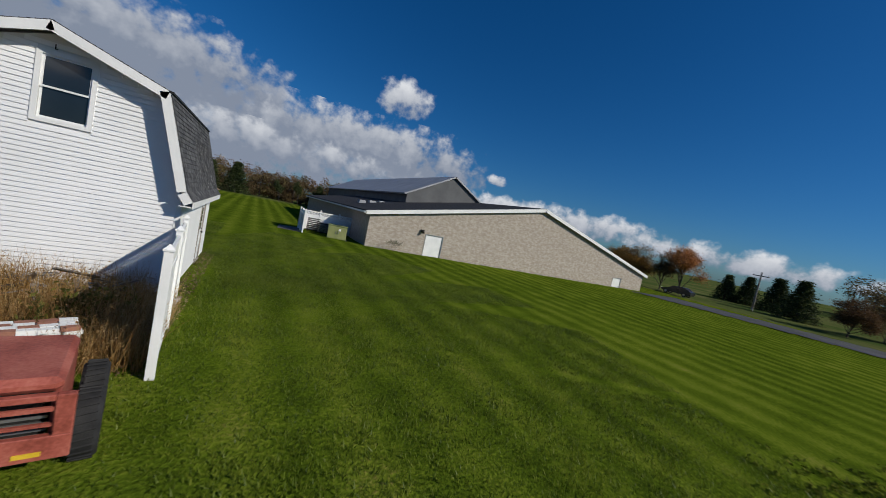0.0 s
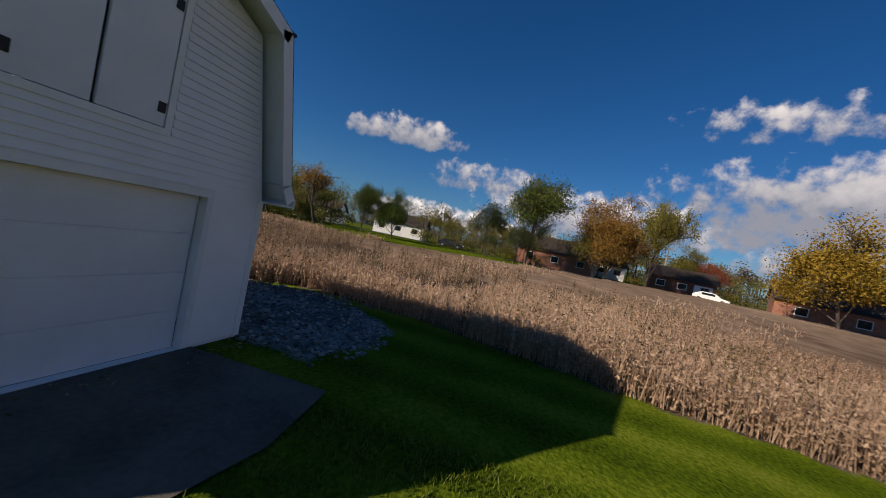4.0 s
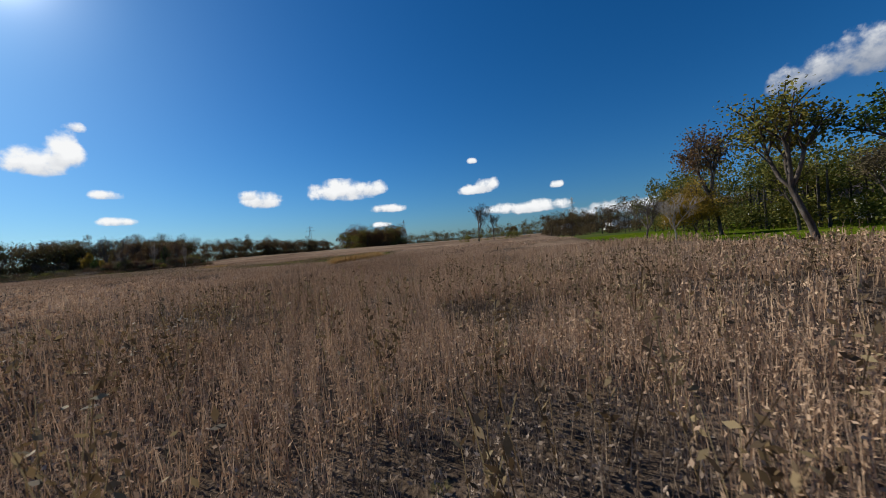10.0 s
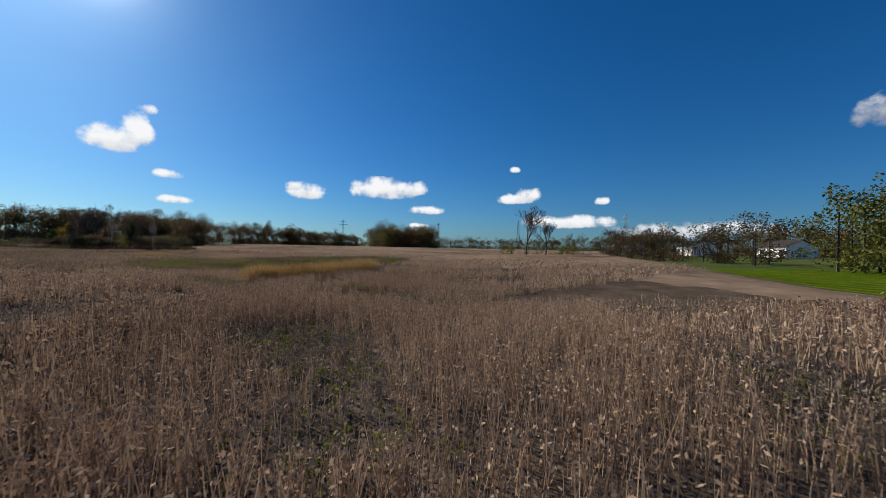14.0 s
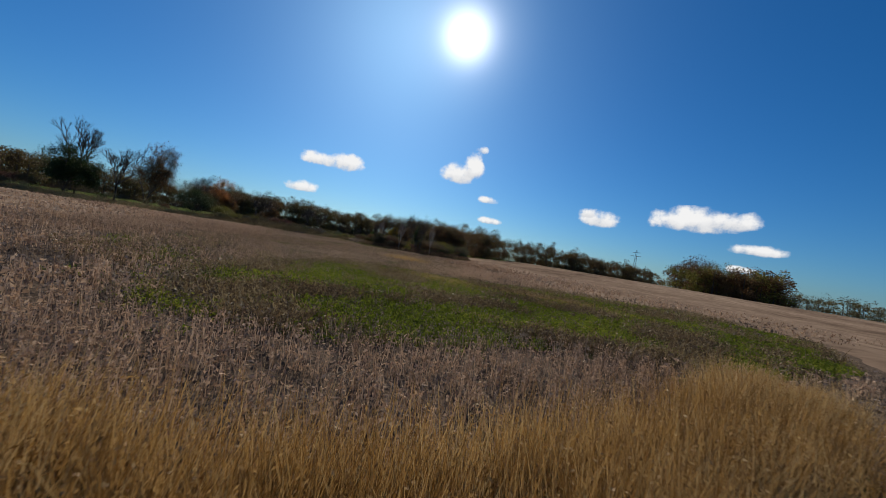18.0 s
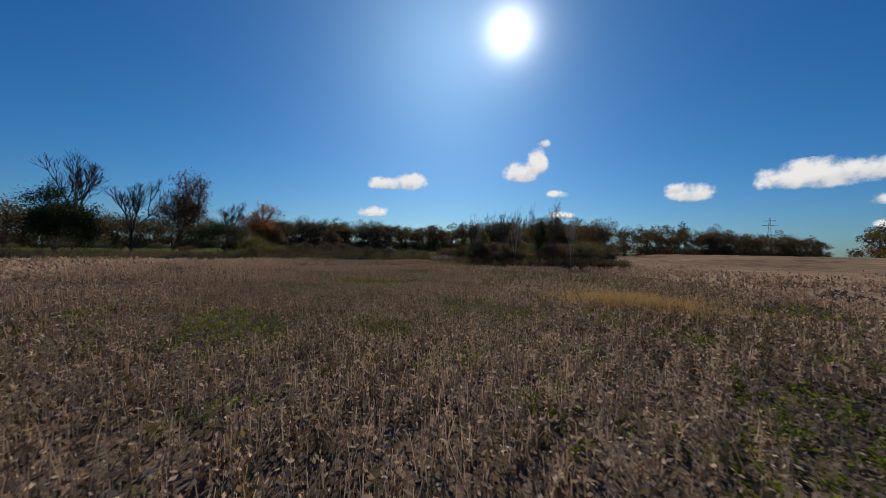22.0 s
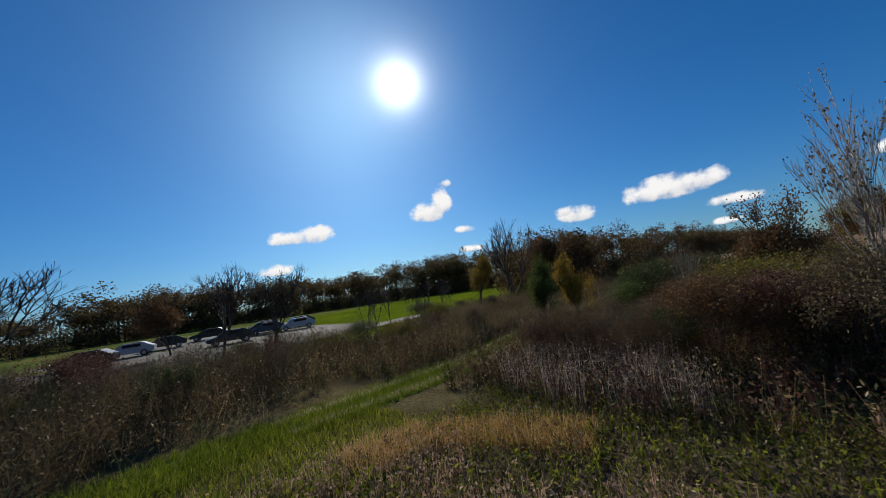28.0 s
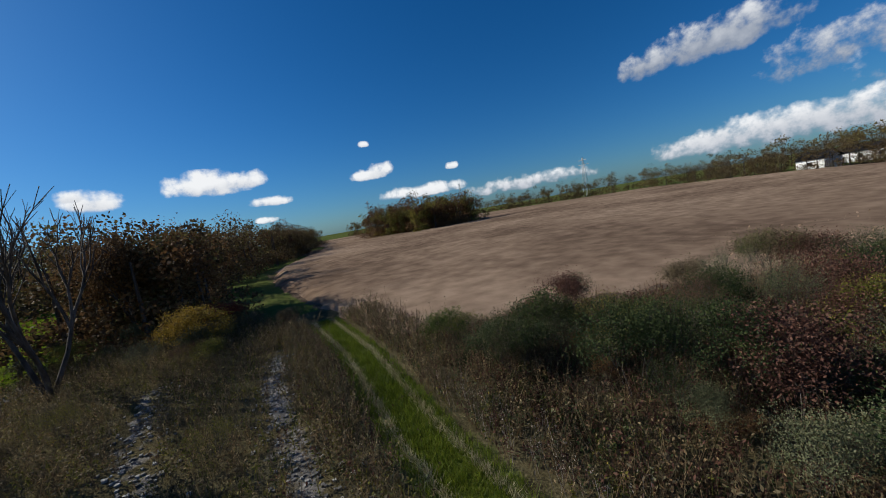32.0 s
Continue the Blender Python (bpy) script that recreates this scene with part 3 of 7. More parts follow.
# stand of dry beans: closest to the way of the camera, then thinner outwards
for half, amount, per, bits, wide, size in ((5.0, 98000, 2, 3, 0.0048, 0.026), (14.0, 80000, 2, 2, 0.010, 0.046), (40.0, 95000, 1, 2, 0.024, 0.09)):
    p = field_only(strip(rng, CAMERA_LINE, half, amount))
    p = p[along(p[:, 0], p[:, 1], CAMERA_LINE) > {5.0: -1, 14.0: 4.6, 40.0: 13.0}[half]]
    p = p[along(p[:, 0], p[:, 1], CAMERA_LINE) < rng.uniform(20.0, 40.0, len(p))]
    # rows, 0.38 m apart
    p[:, 0] = np.round((p[:, 0] + p[:, 1] * 0.12) / 0.38) * 0.38 - p[:, 1] * 0.12 + rng.normal(0, 0.07, len(p))
    thin = bumps(p[:, 0], p[:, 1], 5.0, 21)
    poor = np.maximum.reduce([0.45 * inside(p[:, 0], p[:, 1], SPARSE, 6.0), inside(p[:, 0], p[:, 1], WEEDS, 3.0), np.clip(thin * 4 - 2.5, 0, 1)])
    keep = (rng.uniform(0, 1, len(p)) > 0.25 * poor) & (np.minimum.reduce([np.hypot(p[:, 0] - sx, p[:, 1] - sy) / s for sx, sy, s in GREEN_SPOTS]) > 1)
    p, poor = p[keep], poor[keep]
    tall = rng.uniform(0.55, 0.85, len(p)) * (0.75 + 0.35 * bumps(p[:, 0], p[:, 1], 12.0, 4)) * (1 - 0.5 * poor) * (1 - 0.42 * np.clip((-34 - p[:, 1]) / 6, 0, 1))
    dead = poor > rng.uniform(0.2, 0.8, len(p))
    for some, tone, label in ((~dead, "bean", "ripe dry tan bean plants standing in rows"), (dead, "stubble", "short dead grey-brown plants of the thin part of the field")):
        ob = cards("bean_plants", stems(rng, p[some], ground(p[some, 0], p[some, 1]), tall[some], 0.14, wide, per, bits, size), M[tone])
        tagged(ob, label, "bean plants", kind="stuff")
# the edge of the stand that faces the lawn by the barn
edge = strip(rng, [(-9.3, 1), (-9.2, 8), (-7.8, 13), (-7.0, 18), (-5.2, 24), (-5.4, 45)], 2.5, 26000)
edge = edge[inside(edge[:, 0], edge[:, 1], FIELD) > 0.5]
edge = np.concatenate([edge, field_only(strip(rng, [(-14, 8), (-12, 20), (-10, 45)], 8.0, 22000))])
ob = cards("bean_plants", stems(rng, edge, ground(edge[:, 0], edge[:, 1]), rng.uniform(0.55, 0.9, len(edge)), 0.12, 0.010, 2, 4, 0.045), M["bean"])
tagged(ob, "ripe dry tan bean plants along the lawn's edge", "bean plants", kind="stuff")
# far canopy of the stand: a low uneven sheet that the single plants grow out of
cx, cy = np.meshgrid(np.arange(-142, 52, 1.3), np.arange(-330, 108, 1.3), indexing="ij")
cxf, cyf = cx.ravel(), cy.ravel()
cxf, cyf = cxf + rng.normal(0, 0.3, cxf.shape), cyf + rng.normal(0, 0.3, cyf.shape)
away = np.clip((along(cxf, cyf, CAMERA_LINE) - 14) / 36, 0, 1)
lift = np.clip(inside(cxf, cyf, FIELD, 3.0) * 2 - 1, -0.3, 1)
weedy = np.maximum(inside(cxf, cyf, WEEDS, 3.0), inside(cxf, cyf, SPARSE, 4.0))
near_way = along(cxf, cyf, CAMERA_LINE) < 14
cz = ground(cxf, cyf) + np.where(lift > 0, (0.05 + 0.50 * away) * lift * (1 - weedy) + rng.normal(0, 0.05, cxf.shape) * away, -0.4) - 0.3 * weedy - 0.35 * near_way
ci = np.arange(len(cxf)).reshape(cx.shape)
cq = np.stack([ci[:-1, :-1], ci[1:, :-1], ci[1:, 1:], ci[:-1, 1:]], -1).reshape(-1, 4)
cq = cq[lift[cq].max(1) > 0]
M["canopy"] = material("bean_canopy", [(0.115, 0.079, 0.056), (0.21, 0.148, 0.104), (0.33, 0.24, 0.17)], scale=0.045, detail=8, fine=0.7, rough=0.9, bump=0.9, bump_scale=4.0, spread=(0.25, 0.75), specular=0.0)
ob = raw("bean_canopy", np.stack([cxf, cyf, cz], -1), cq, M["canopy"], smooth=True)
tagged(ob, "dense far canopy of the dry tan bean field", "bean field", kind="stuff")
# tall dark weeds that stick out of the stand
p = field_only(strip(rng, [(-12, 18), (-13, 6), (-13, -14), (-14, -25)], 12.0, 900))
ob = cards("tall_weeds", stems(rng, p, ground(p[:, 0], p[:, 1]), rng.uniform(0.9, 1.5, len(p)), 0.18, 0.008, 4, 7, 0.05), M["weed_brown"])
tagged(ob, "dark brown dried weeds above the bean plants", "weeds", kind="stuff")
# green weeds in the thin places of the field
p = np.concatenate([scatter(rng, WEEDS, 30000), scatter(rng, SPARSE, 24000), strip(rng, CAMERA_LINE[4:], 7.0, 20000)])
lush = bumps(p[:, 0], p[:, 1], 4.5, 8)
green = (inside(p[:, 0], p[:, 1], WEEDS, 3.0) > rng.uniform(0.3, 0.8, len(p))) & (lush > rng.uniform(0.24, 0.56, len(p)))
green |= (inside(p[:, 0], p[:, 1], SPARSE, 3.0) > 0.5) & (bumps(p[:, 0], p[:, 1], 2.2, 15) > rng.uniform(0.6, 1.0, len(p)))
green |= (bumps(p[:, 0], p[:, 1], 5.0, 21) > rng.uniform(0.62, 0.86, len(p))) & (inside(p[:, 0], p[:, 1], FIELD) > 0.5)
q = np.concatenate([p[green]] + [rng.normal((sx, sy), 0.55 * s, (450, 2)) for sx, sy, s in GREEN_SPOTS])
ob = cards("green_weeds", stems(rng, q, ground(q[:, 0], q[:, 1]), rng.uniform(0.06, 0.2, len(q)), 0.4, 0.005, 2, 5, 0.028), M["weed"])
tagged(ob, "low green leafy weeds between the bean rows", "weeds", kind="stuff")
q = p[~green]
q = q[(inside(q[:, 0], q[:, 1], SPARSE, 3.0) > 0.4) | (inside(q[:, 0], q[:, 1], WEEDS, 3.0) > 0.4) & (lush[~green] < 0.55)]
q = q[q[:, 0] < 24]
q = np.concatenate([q[:16000], q[:16000] + rng.normal(0, 0.15, q[:16000].shape)])
ob = cards("dead_weeds", stems(rng, q, ground(q[:, 0], q[:, 1]), rng.uniform(0.12, 0.4, len(q)), 0.45, 0.008, 1, 4, 0.033), M["weed_brown"])
tagged(ob, "low grey-brown dead weeds among the green ones", "weeds", kind="stuff")
# the clump of tall dry grass, and smaller ones
def grass_clump(p, tall, label="clump of tall golden dry grass in the field"):
    ob = cards("tall_grass", stems(rng, p, ground(p[:, 0], p[:, 1]), rng.uniform(0.6, 1.0, len(p)) * tall, 0.24, 0.005, 5, 1, 0.014, taper=0.15), M["tall_grass"])
    return tagged(ob, label, "tall grass", kind="stuff")


belt = strip(rng, [(-7.6, -45.4), (-9.3, -46.4), (-10.4, -48.0), (-11.6, -50.8), (-12.2, -53.2)], 0.6, 9000)
belt = belt[bumps(belt[:, 0], belt[:, 1], 1.3, 31) > rng.uniform(0.2, 0.62, len(belt))]
grass_clump(belt + rng.normal(0, 0.2, belt.shape), 0.85, "long belt of tall golden dry grass in the field")
for cxy, spread_xy, amount, tall in (((9.7, -70.5), (1.0, 0.5), 900, 0.6), ((-0.9, -60.5), (1.2, 0.6), 500, 0.3), ((-6.0, -62.3), (1.6, 0.8), 600, 0.3)):
    grass_clump(rng.normal(cxy, spread_xy, (amount, 2)), tall)
p = np.concatenate([scatter(rng, EDGE_GRASS, 9000), strip(rng, [(36.6, -86.1), (34.1, -85.7)], 0.5, 500)])
ob = cards("edge_grass", stems(rng, p, ground(p[:, 0], p[:, 1]), rng.uniform(0.06, 0.2, len(p)), 0.4, 0.008, 3, 0, 0.0, taper=0.2), M["weed"])
tagged(ob, "green grass at the field's end", "grass", kind="stuff")
p = scatter(rng, [(37.6, -82.6), (30, -81.0), (24, -81.4), (24.4, -84.6), (31.4, -86.6), (36.6, -87.6)], 9000)
for some, tone, label in ((p[:4000], "weed", "low green weeds where the field meets the thicket"), (p[4000:], "leaf_brown", "low brown weeds where the field meets the thicket")):
    ob = cards("edge_weeds", stems(rng, some, ground(some[:, 0], some[:, 1]), rng.uniform(0.1, 0.38, len(some)), 0.4, 0.005, 2, 3, 0.03), M[tone])
    tagged(ob, label, "weeds", kind="stuff")
grass_clump(strip(rng, [(37.3, -83.7), (36.5, -84.9), (35.1, -85.3), (34.1, -85.4)], 0.5, 1000), 0.42)
# lawn blades close to the way
lawn_line = [(3, -9), (6, -3), (8, 2), (7.5, 6), (4, 10), (0, 12), (-4, 12)]
p = strip(rng, lawn_line, 7.0, 60000)
p = p[(inside(p[:, 0], p[:, 1], FIELD) < 0.5) & (inside(p[:, 0], p[:, 1], DRIVE) < 0.5) & ~((p[:, 0] > -5.6) & (p[:, 0] < 0.05) & (p[:, 1] > 0) & (p[:, 1] < 6.2)) & (inside(p[:, 0], p[:, 1], GRAVEL) < 0.5)]
ob = cards("lawn_grass", stems(rng, p, ground(p[:, 0], p[:, 1]) - 0.01, rng.uniform(0.05, 0.10, len(p)), 0.45, 0.008, 4, 0, 0.0, taper=0.1), M["grass"])
tagged(ob, "short mown green lawn grass round the barn", "grass", kind="stuff")
# brush of the thicket, the ditch and the east side
for outline, amount, tall, tone, label in ((THICKET, 3000, 1.0, "weed_brown", "dry brown tall weeds of the thicket"), (DITCH, 3000, 1.2, "weed_brown", "dry brown weeds along the ditch"), (DITCH, 4000, 1.4, "leaf_brown", "tall dense brown weeds between the track and the ditch"), (EAST_BRUSH, 4500, 1.2, "weed_brown", "dry brush along the field's east side"), ([(41.6, -81), (44.6, -76.4), (52, -71), (58, -79), (52, -90), (47.5, -95), (43.8, -89)], 5500, 1.9, "leaf_brown", "tall dense brown brush before the lot"),
                                           (THICKET, 3200, 0.8, "leaf_dark", "dark green undergrowth of the thicket"), (THICKET, 5000, 1.0, "brush_maroon", "maroon-brown undergrowth of the thicket"), (EAST_BRUSH, 2800, 1.0, "leaf_grey", "grey-green undergrowth along the field"), (DITCH, 3000, 0.9, "leaf_olive", "olive undergrowth along the ditch")):
    p = np.concatenate([scatter(rng, outline, amount), strip(rng, TRACK[2:], 3.2, amount // 5)])
    p = p[along(p[:, 0], p[:, 1], TRACK) > 1.0]
    p = p[np.minimum(along(p[:, 0], p[:, 1], CREEK), along(p[:, 0], p[:, 1], CREEK_BED)) > rng.uniform(0.0, 1.1, len(p))]
    ob = cards("undergrowth", stems(rng, p, ground(p[:, 0], p[:, 1]), rng.uniform(0.4, 1.0, len(p)) * tall, 0.3, 0.005, 3, 5, 0.037), M[tone])
    tagged(ob, label, "undergrowth", kind="stuff")
# weeds with pale downy heads by the thicket's tip and beside the track
p = np.concatenate([scatter(rng, [(36.9, -87.9), (35.0, -86.6), (32.5, -86.0), (33.0, -88.6), (36.4, -90.4)], 420), strip(rng, [(37.4, -96), (36.8, -100), (36.4, -106)], 0.4, 90)])
p = p[along(p[:, 0], p[:, 1], TRACK) > 1.0]
tops = stems(rng, p, ground(p[:, 0], p[:, 1]), rng.uniform(0.6, 1.1, len(p)), 0.12, 0.005, 3, 1, 0.03)
n_stem = len(tops) // 2
head = tops[:n_stem, 2:].mean(1)
more = []
for _ in range(5):
    c = head + rng.normal(0, 0.045, head.shape) - np.array((0, 0, 0.05))
    u, v = rng.normal(0, 0.0095, (2, len(c), 3))
    more.append(np.stack([c - u, c - v, c + u, c + v], 1))
ob = cards("downy_weeds", np.concatenate([tops[:n_stem]] + more), M["seed_head"])
tagged(ob, "tall dry weeds with pale downy seed heads", "weeds", kind="stuff")
p = strip(rng, TRACK, 0.85, 22000)
ob = cards("track_grass", stems(rng, p, ground(p[:, 0], p[:, 1]), rng.uniform(0.08, 0.25, len(p)) * np.where(np.abs(along(p[:, 0], p[:, 1], TRACK) - 0.5) < 0.1, 0.25, 1.0), 0.4, 0.008, 3, 0, 0.0, taper=0.2), M["grass"])
tagged(ob, "green grass of the two-rut field track", "grass", kind="stuff")
p = strip(rng, TRACK[1:], 0.95, 28000)
p = p[np.abs(along(p[:, 0], p[:, 1], TRACK) - 0.5) < 0.09]
ob = cards("rut_grass", stems(rng, p, ground(p[:, 0], p[:, 1]), rng.uniform(0.1, 0.2, len(p)), 0.5, 0.008, 3, 0, 0.0, taper=0.2), M["rut_grass"])
tagged(ob, "pale worn grass in the ruts of the track", "grass", kind="stuff")

# loose stones of the gravel by the barn, and of the dry creek
for outline, amount, size_, label in ((GRAVEL, 1100, 0.042, "loose grey gravel and stones beside the barn"), ([(40.2, -99), (41.0, -99), (41.0, -104.9), (40.9, -108.0), (40.6, -112), (39.6, -115.5), (39.1, -115), (39.8, -111), (40.0, -107), (40.0, -104)], 520, 0.05, "pale stones of the dry creek bed"), ([(43.3, -103.5), (44.4, -103.5), (44.4, -107), (44.8, -111), (44.8, -116), (43.5, -116), (43.3, -111), (43.1, -107)], 300, 0.06, "grey stones in the ditch")):
    p = scatter(rng, outline, amount) + rng.normal(0, 0.35 if amount < 1000 else 0.05, (amount, 2))
    k8 = np.array([(x, y, z) for x in (-1, 1) for y in (-1, 1) for z in (-0.6, 0.6)], float)
    blocks = k8[None] * (size_ * rng.uniform(0.35, 1.0, (amount, 1, 1))) * rng.uniform(0.6, 1.2, (amount, 8, 3))
    blocks += np.column_stack([p, ground(p[:, 0], p[:, 1]) + 0.02])[:, None]
    six = np.array([(0, 1, 3, 2), (4, 6, 7, 5), (0, 4, 5, 1), (2, 3, 7, 6), (0, 2, 6, 4), (1, 5, 7, 3)])
    M["pebble"] = M["pebble"] if "pebble" in M else material("grey_stone", [(0.07, 0.068, 0.065), (0.17, 0.163, 0.155), (0.36, 0.345, 0.32)], scale=3, fine=0.4, rough=0.9, per_island=0.8, spread=(0.1, 0.9))
    ob = raw("gravel", blocks.reshape(-1, 3), (six[None] + 8 * np.arange(amount)[:, None, None]).reshape(-1, 4), M["pebble"])
    tagged(ob, label, "gravel", kind="stuff")

# dead leaves and bare soil along the barn's foot and the fence
p = np.concatenate([strip(rng, [(0.25, -4.4), (0.28, 0), (0.25, 6.1)], 0.22, 1300), strip(rng, [(0.2, 6.4), (-5.1, 6.35)], 0.2, 300)])
c = np.column_stack([p, ground(p[:, 0], p[:, 1]) + rng.uniform(0.01, 0.05, len(p))])
u, v = rng.normal(0, 1, (2, len(p), 3)) * np.array((1, 1, 0.35))
u, v = u / np.linalg.norm(u, axis=1)[:, None] * 0.035, v / np.linalg.norm(v, axis=1)[:, None] * 0.022
ob = cards("fallen_leaves", np.stack([c - u, c - v, c + u, c + v], 1), M["weed_brown"])
tagged(ob, "dead brown leaves along the foot of the barn", "fallen leaves", kind="stuff")

# ---------------------------------------------------------------- trees
def limbs(rng, tall, bole, spread, count, levels, lift=0.6, crook=0.12, first=0.035, stems_from_base=1, low=0):
    """The limbs of a tree as (from, to, radius, radius, level), and its twig ends."""
    out, ends = [], []

    def grow(p, d, length, radius, level):
        steps = (4 if low else 3) if level == 0 else 3 if level < 2 else 2
        for i in range(steps):
            d = d + Vector(rng.normal(0, crook, 3)) + Vector((0, 0, 0.05 * (level > 0)))
            d.normalize()
            q = p + d * (length / steps)
            r = radius * (1 - 0.28 * (i + 1) / steps)
            out.append((p, q, radius * (1 - 0.28 * i / steps), r, level))
            if level == 0 and low:
                fork(q, d, length * (0.75 - 0.1 * i), r * 0.5, 1, low)
            if level and level < levels and i:
                fork(q, d, length * 0.62, r * 0.6, level + 1, 1)
            p = q
        if level < levels:
            fork(p, d, length * 0.72, radius * 0.66, level + 1, count[level] if level < len(count) else 2)
        else:
            ends.append(p)

    def fork(p, d, length, radius, level, number):
        turn = rng.uniform(0, 6.283)
        across = d.orthogonal().normalized()
        for i in range(number):
            side = Matrix.Rotation(turn + 6.283 * i / number + rng.normal(0, 0.35), 3, d) @ across
            tilt = spread * rng.uniform(0.6, 1.25)
            grow(p, (d * math.cos(tilt) + side * math.sin(tilt) + Vector((0, 0, lift * 0.18))).normalized(), length * rng.uniform(0.75, 1.15), radius, level)

    for k in range(stems_from_base):
        a = 6.283 * k / stems_from_base + rng.uniform(0, 1)
        lean = 0.0 if stems_from_base == 1 else rng.uniform(0.18, 0.5)
        grow(Vector((0, 0, -0.05)), Vector((math.cos(a) * lean, math.sin(a) * lean, 1)).normalized(), tall * bole, tall * first / math.sqrt(stems_from_base), 0)
    top = max(q.z for _, q, *_ in out)
    s = tall / top
    return [(p * s, q * s, a, b, l) for p, q, a, b, l in out], [e * s for e in ends]


def wood_mesh(name, segments):
    """The limbs as one mesh of tapered tubes, thin ones three-sided."""
    verts, faces = [], []
    for sides, some in ((6, [s for s in segments if s[4] < 2]), (3, [s for s in segments if s[4] >= 2])):
        if not some:
            continue
        p, q = np.array([s[0] for s in some]), np.array([s[1] for s in some])
        r0, r1 = np.maximum(np.array([s[2] for s in some]), 0.010), np.maximum(np.array([s[3] for s in some]), 0.007)
        d = (q - p) / (np.linalg.norm(q - p, axis=1)[:, None] + 1e-9)
        u = np.cross(d, np.where(np.abs(d[:, 2:]) < 0.9, (0, 0, 1.0), (1.0, 0, 0)))
        u /= np.linalg.norm(u, axis=1)[:, None]
        v = np.cross(d, u)
        a = np.arange(sides) * 6.283 / sides
        ring = u[:, None] * np.cos(a)[:, None] + v[:, None] * np.sin(a)[:, None]
        base = len(np.concatenate(verts)) if verts else 0
        verts.append(np.concatenate([p[:, None] + ring * r0[:, None, None], q[:, None] + ring * r1[:, None, None]], 1).reshape(-1, 3))
        k = np.arange(sides)
        one = np.stack([k, (k + 1) % sides, (k + 1) % sides + sides, k + sides], -1)
        faces.append((one[None] + (base + 2 * sides * np.arange(len(some)))[:, None, None]).reshape(-1, 4))
    return mesh_of(name, np.concatenate(verts), np.concatenate(faces))


def leaf_mesh(rng, name, ends, per, reach, size, drop=0.0):
    """Leaves and small leaf clumps round the twig ends."""
    e = np.array([tuple(p) for p in ends])
    if drop:
        e = e[rng.uniform(0, 1, len(e)) > drop]
    c = np.repeat(e, per, 0) + rng.normal(0, 1, (len(e) * per, 3)) * np.array((reach, reach, reach * 0.75))
    u, v = rng.normal(0, 1, (2, len(c), 3))
    u /= np.linalg.norm(u, axis=1)[:, None]
    v = np.cross(u, v)
    v /= np.linalg.norm(v, axis=1)[:, None] + 1e-9
    s = size * rng.uniform(0.5, 1.4, (len(c), 1))
    q = np.stack([c - u * s, c - v * s * 0.6, c + u * s, c + v * s * 0.6], 1)
    return mesh_of(name, q.reshape(-1, 3), np.arange(len(q) * 4).reshape(-1, 4))


TREES = {}


def tree_kind(kind, seed, leafy=True, per=12, reach=0.5, size=0.2, drop=0.0, **shape):
    """One pattern of a tree: its wood and its crown, both ten metres tall."""
    r = np.random.default_rng(seed)
    segments, ends = limbs(r, 10.0, **shape)
    TREES[kind] = (wood_mesh("trunk", segments if leafy else [g for g in segments if g[4] < 2]), leaf_mesh(r, "crown", ends + [(p + q) / 2 for p, q, _, _, l in segments if l >= 3], per, reach, size, drop) if leafy else wood_mesh("branch_crown", [g for g in segments if g[4] >= 2]))


tree_kind("oak", 1, per=22, reach=0.5, size=0.11, bole=0.42, spread=0.75, count=(3, 3, 3), levels=3, first=0.017, lift=0.5, low=3, crook=0.08)
tree_kind("oak_b", 2, per=24, reach=0.55, size=0.11, bole=0.36, spread=0.85, count=(4, 3, 3), levels=3, first=0.016, lift=0.5, low=4, crook=0.08)
tree_kind("open_oak", 3, per=15, reach=0.4, size=0.095, drop=0.2, bole=0.36, spread=0.62, count=(3, 3, 3), levels=3, first=0.018, lift=0.8, low=3, crook=0.1)
tree_kind("tall_oak", 21, per=16, reach=0.42, size=0.105, drop=0.08, bole=0.4, spread=0.62, count=(4, 3, 3), levels=3, first=0.017, lift=0.7, crook=0.1)
tree_kind("sparse", 4, per=16, reach=0.42, size=0.10, drop=0.2, bole=0.34, spread=0.55, count=(3, 3, 3), levels=3, lift=0.8, first=0.015, low=3)
tree_kind("bare", 5, leafy=False, bole=0.22, spread=0.44, count=(4, 3, 3, 3), levels=5, lift=0.9, first=0.0122)
tree_kind("young_bare", 17, leafy=False, bole=0.34, spread=0.42, count=(3, 3, 3), levels=4, lift=0.8, first=0.011)
tree_kind("bare_fan", 6, leafy=False, bole=0.26, spread=0.30, count=(3, 3, 2), levels=4, lift=0.9, first=0.022, stems_from_base=4)
tree_kind("sapling", 7, per=1, reach=0.15, size=0.07, drop=0.8, bole=0.42, spread=0.32, count=(4, 3, 2), levels=4, lift=1.2, first=0.006, crook=0.07, low=2)
tree_kind("sapling_b", 8, per=1, reach=0.15, size=0.07, drop=0.75, bole=0.36, spread=0.36, count=(4, 3, 2), levels=4, lift=1.2, first=0.006, crook=0.09, stems_from_base=2, low=1)
tree_kind("column", 9, per=20, reach=0.5, size=0.10, bole=0.3, spread=0.36, count=(4, 3, 3), levels=3, lift=1.2, first=0.014, low=3)
tree_kind("shrub", 10, per=16, reach=0.8, size=0.13, bole=0.2, spread=0.7, count=(3, 3, 2), levels=3, lift=0.5, first=0.012, stems_from_base=4)
tree_kind("shrub_b", 12, per=14, reach=0.75, size=0.11, drop=0.1, bole=0.24, spread=0.6, count=(3, 3, 2), levels=3, lift=0.6, first=0.010, stems_from_base=5)
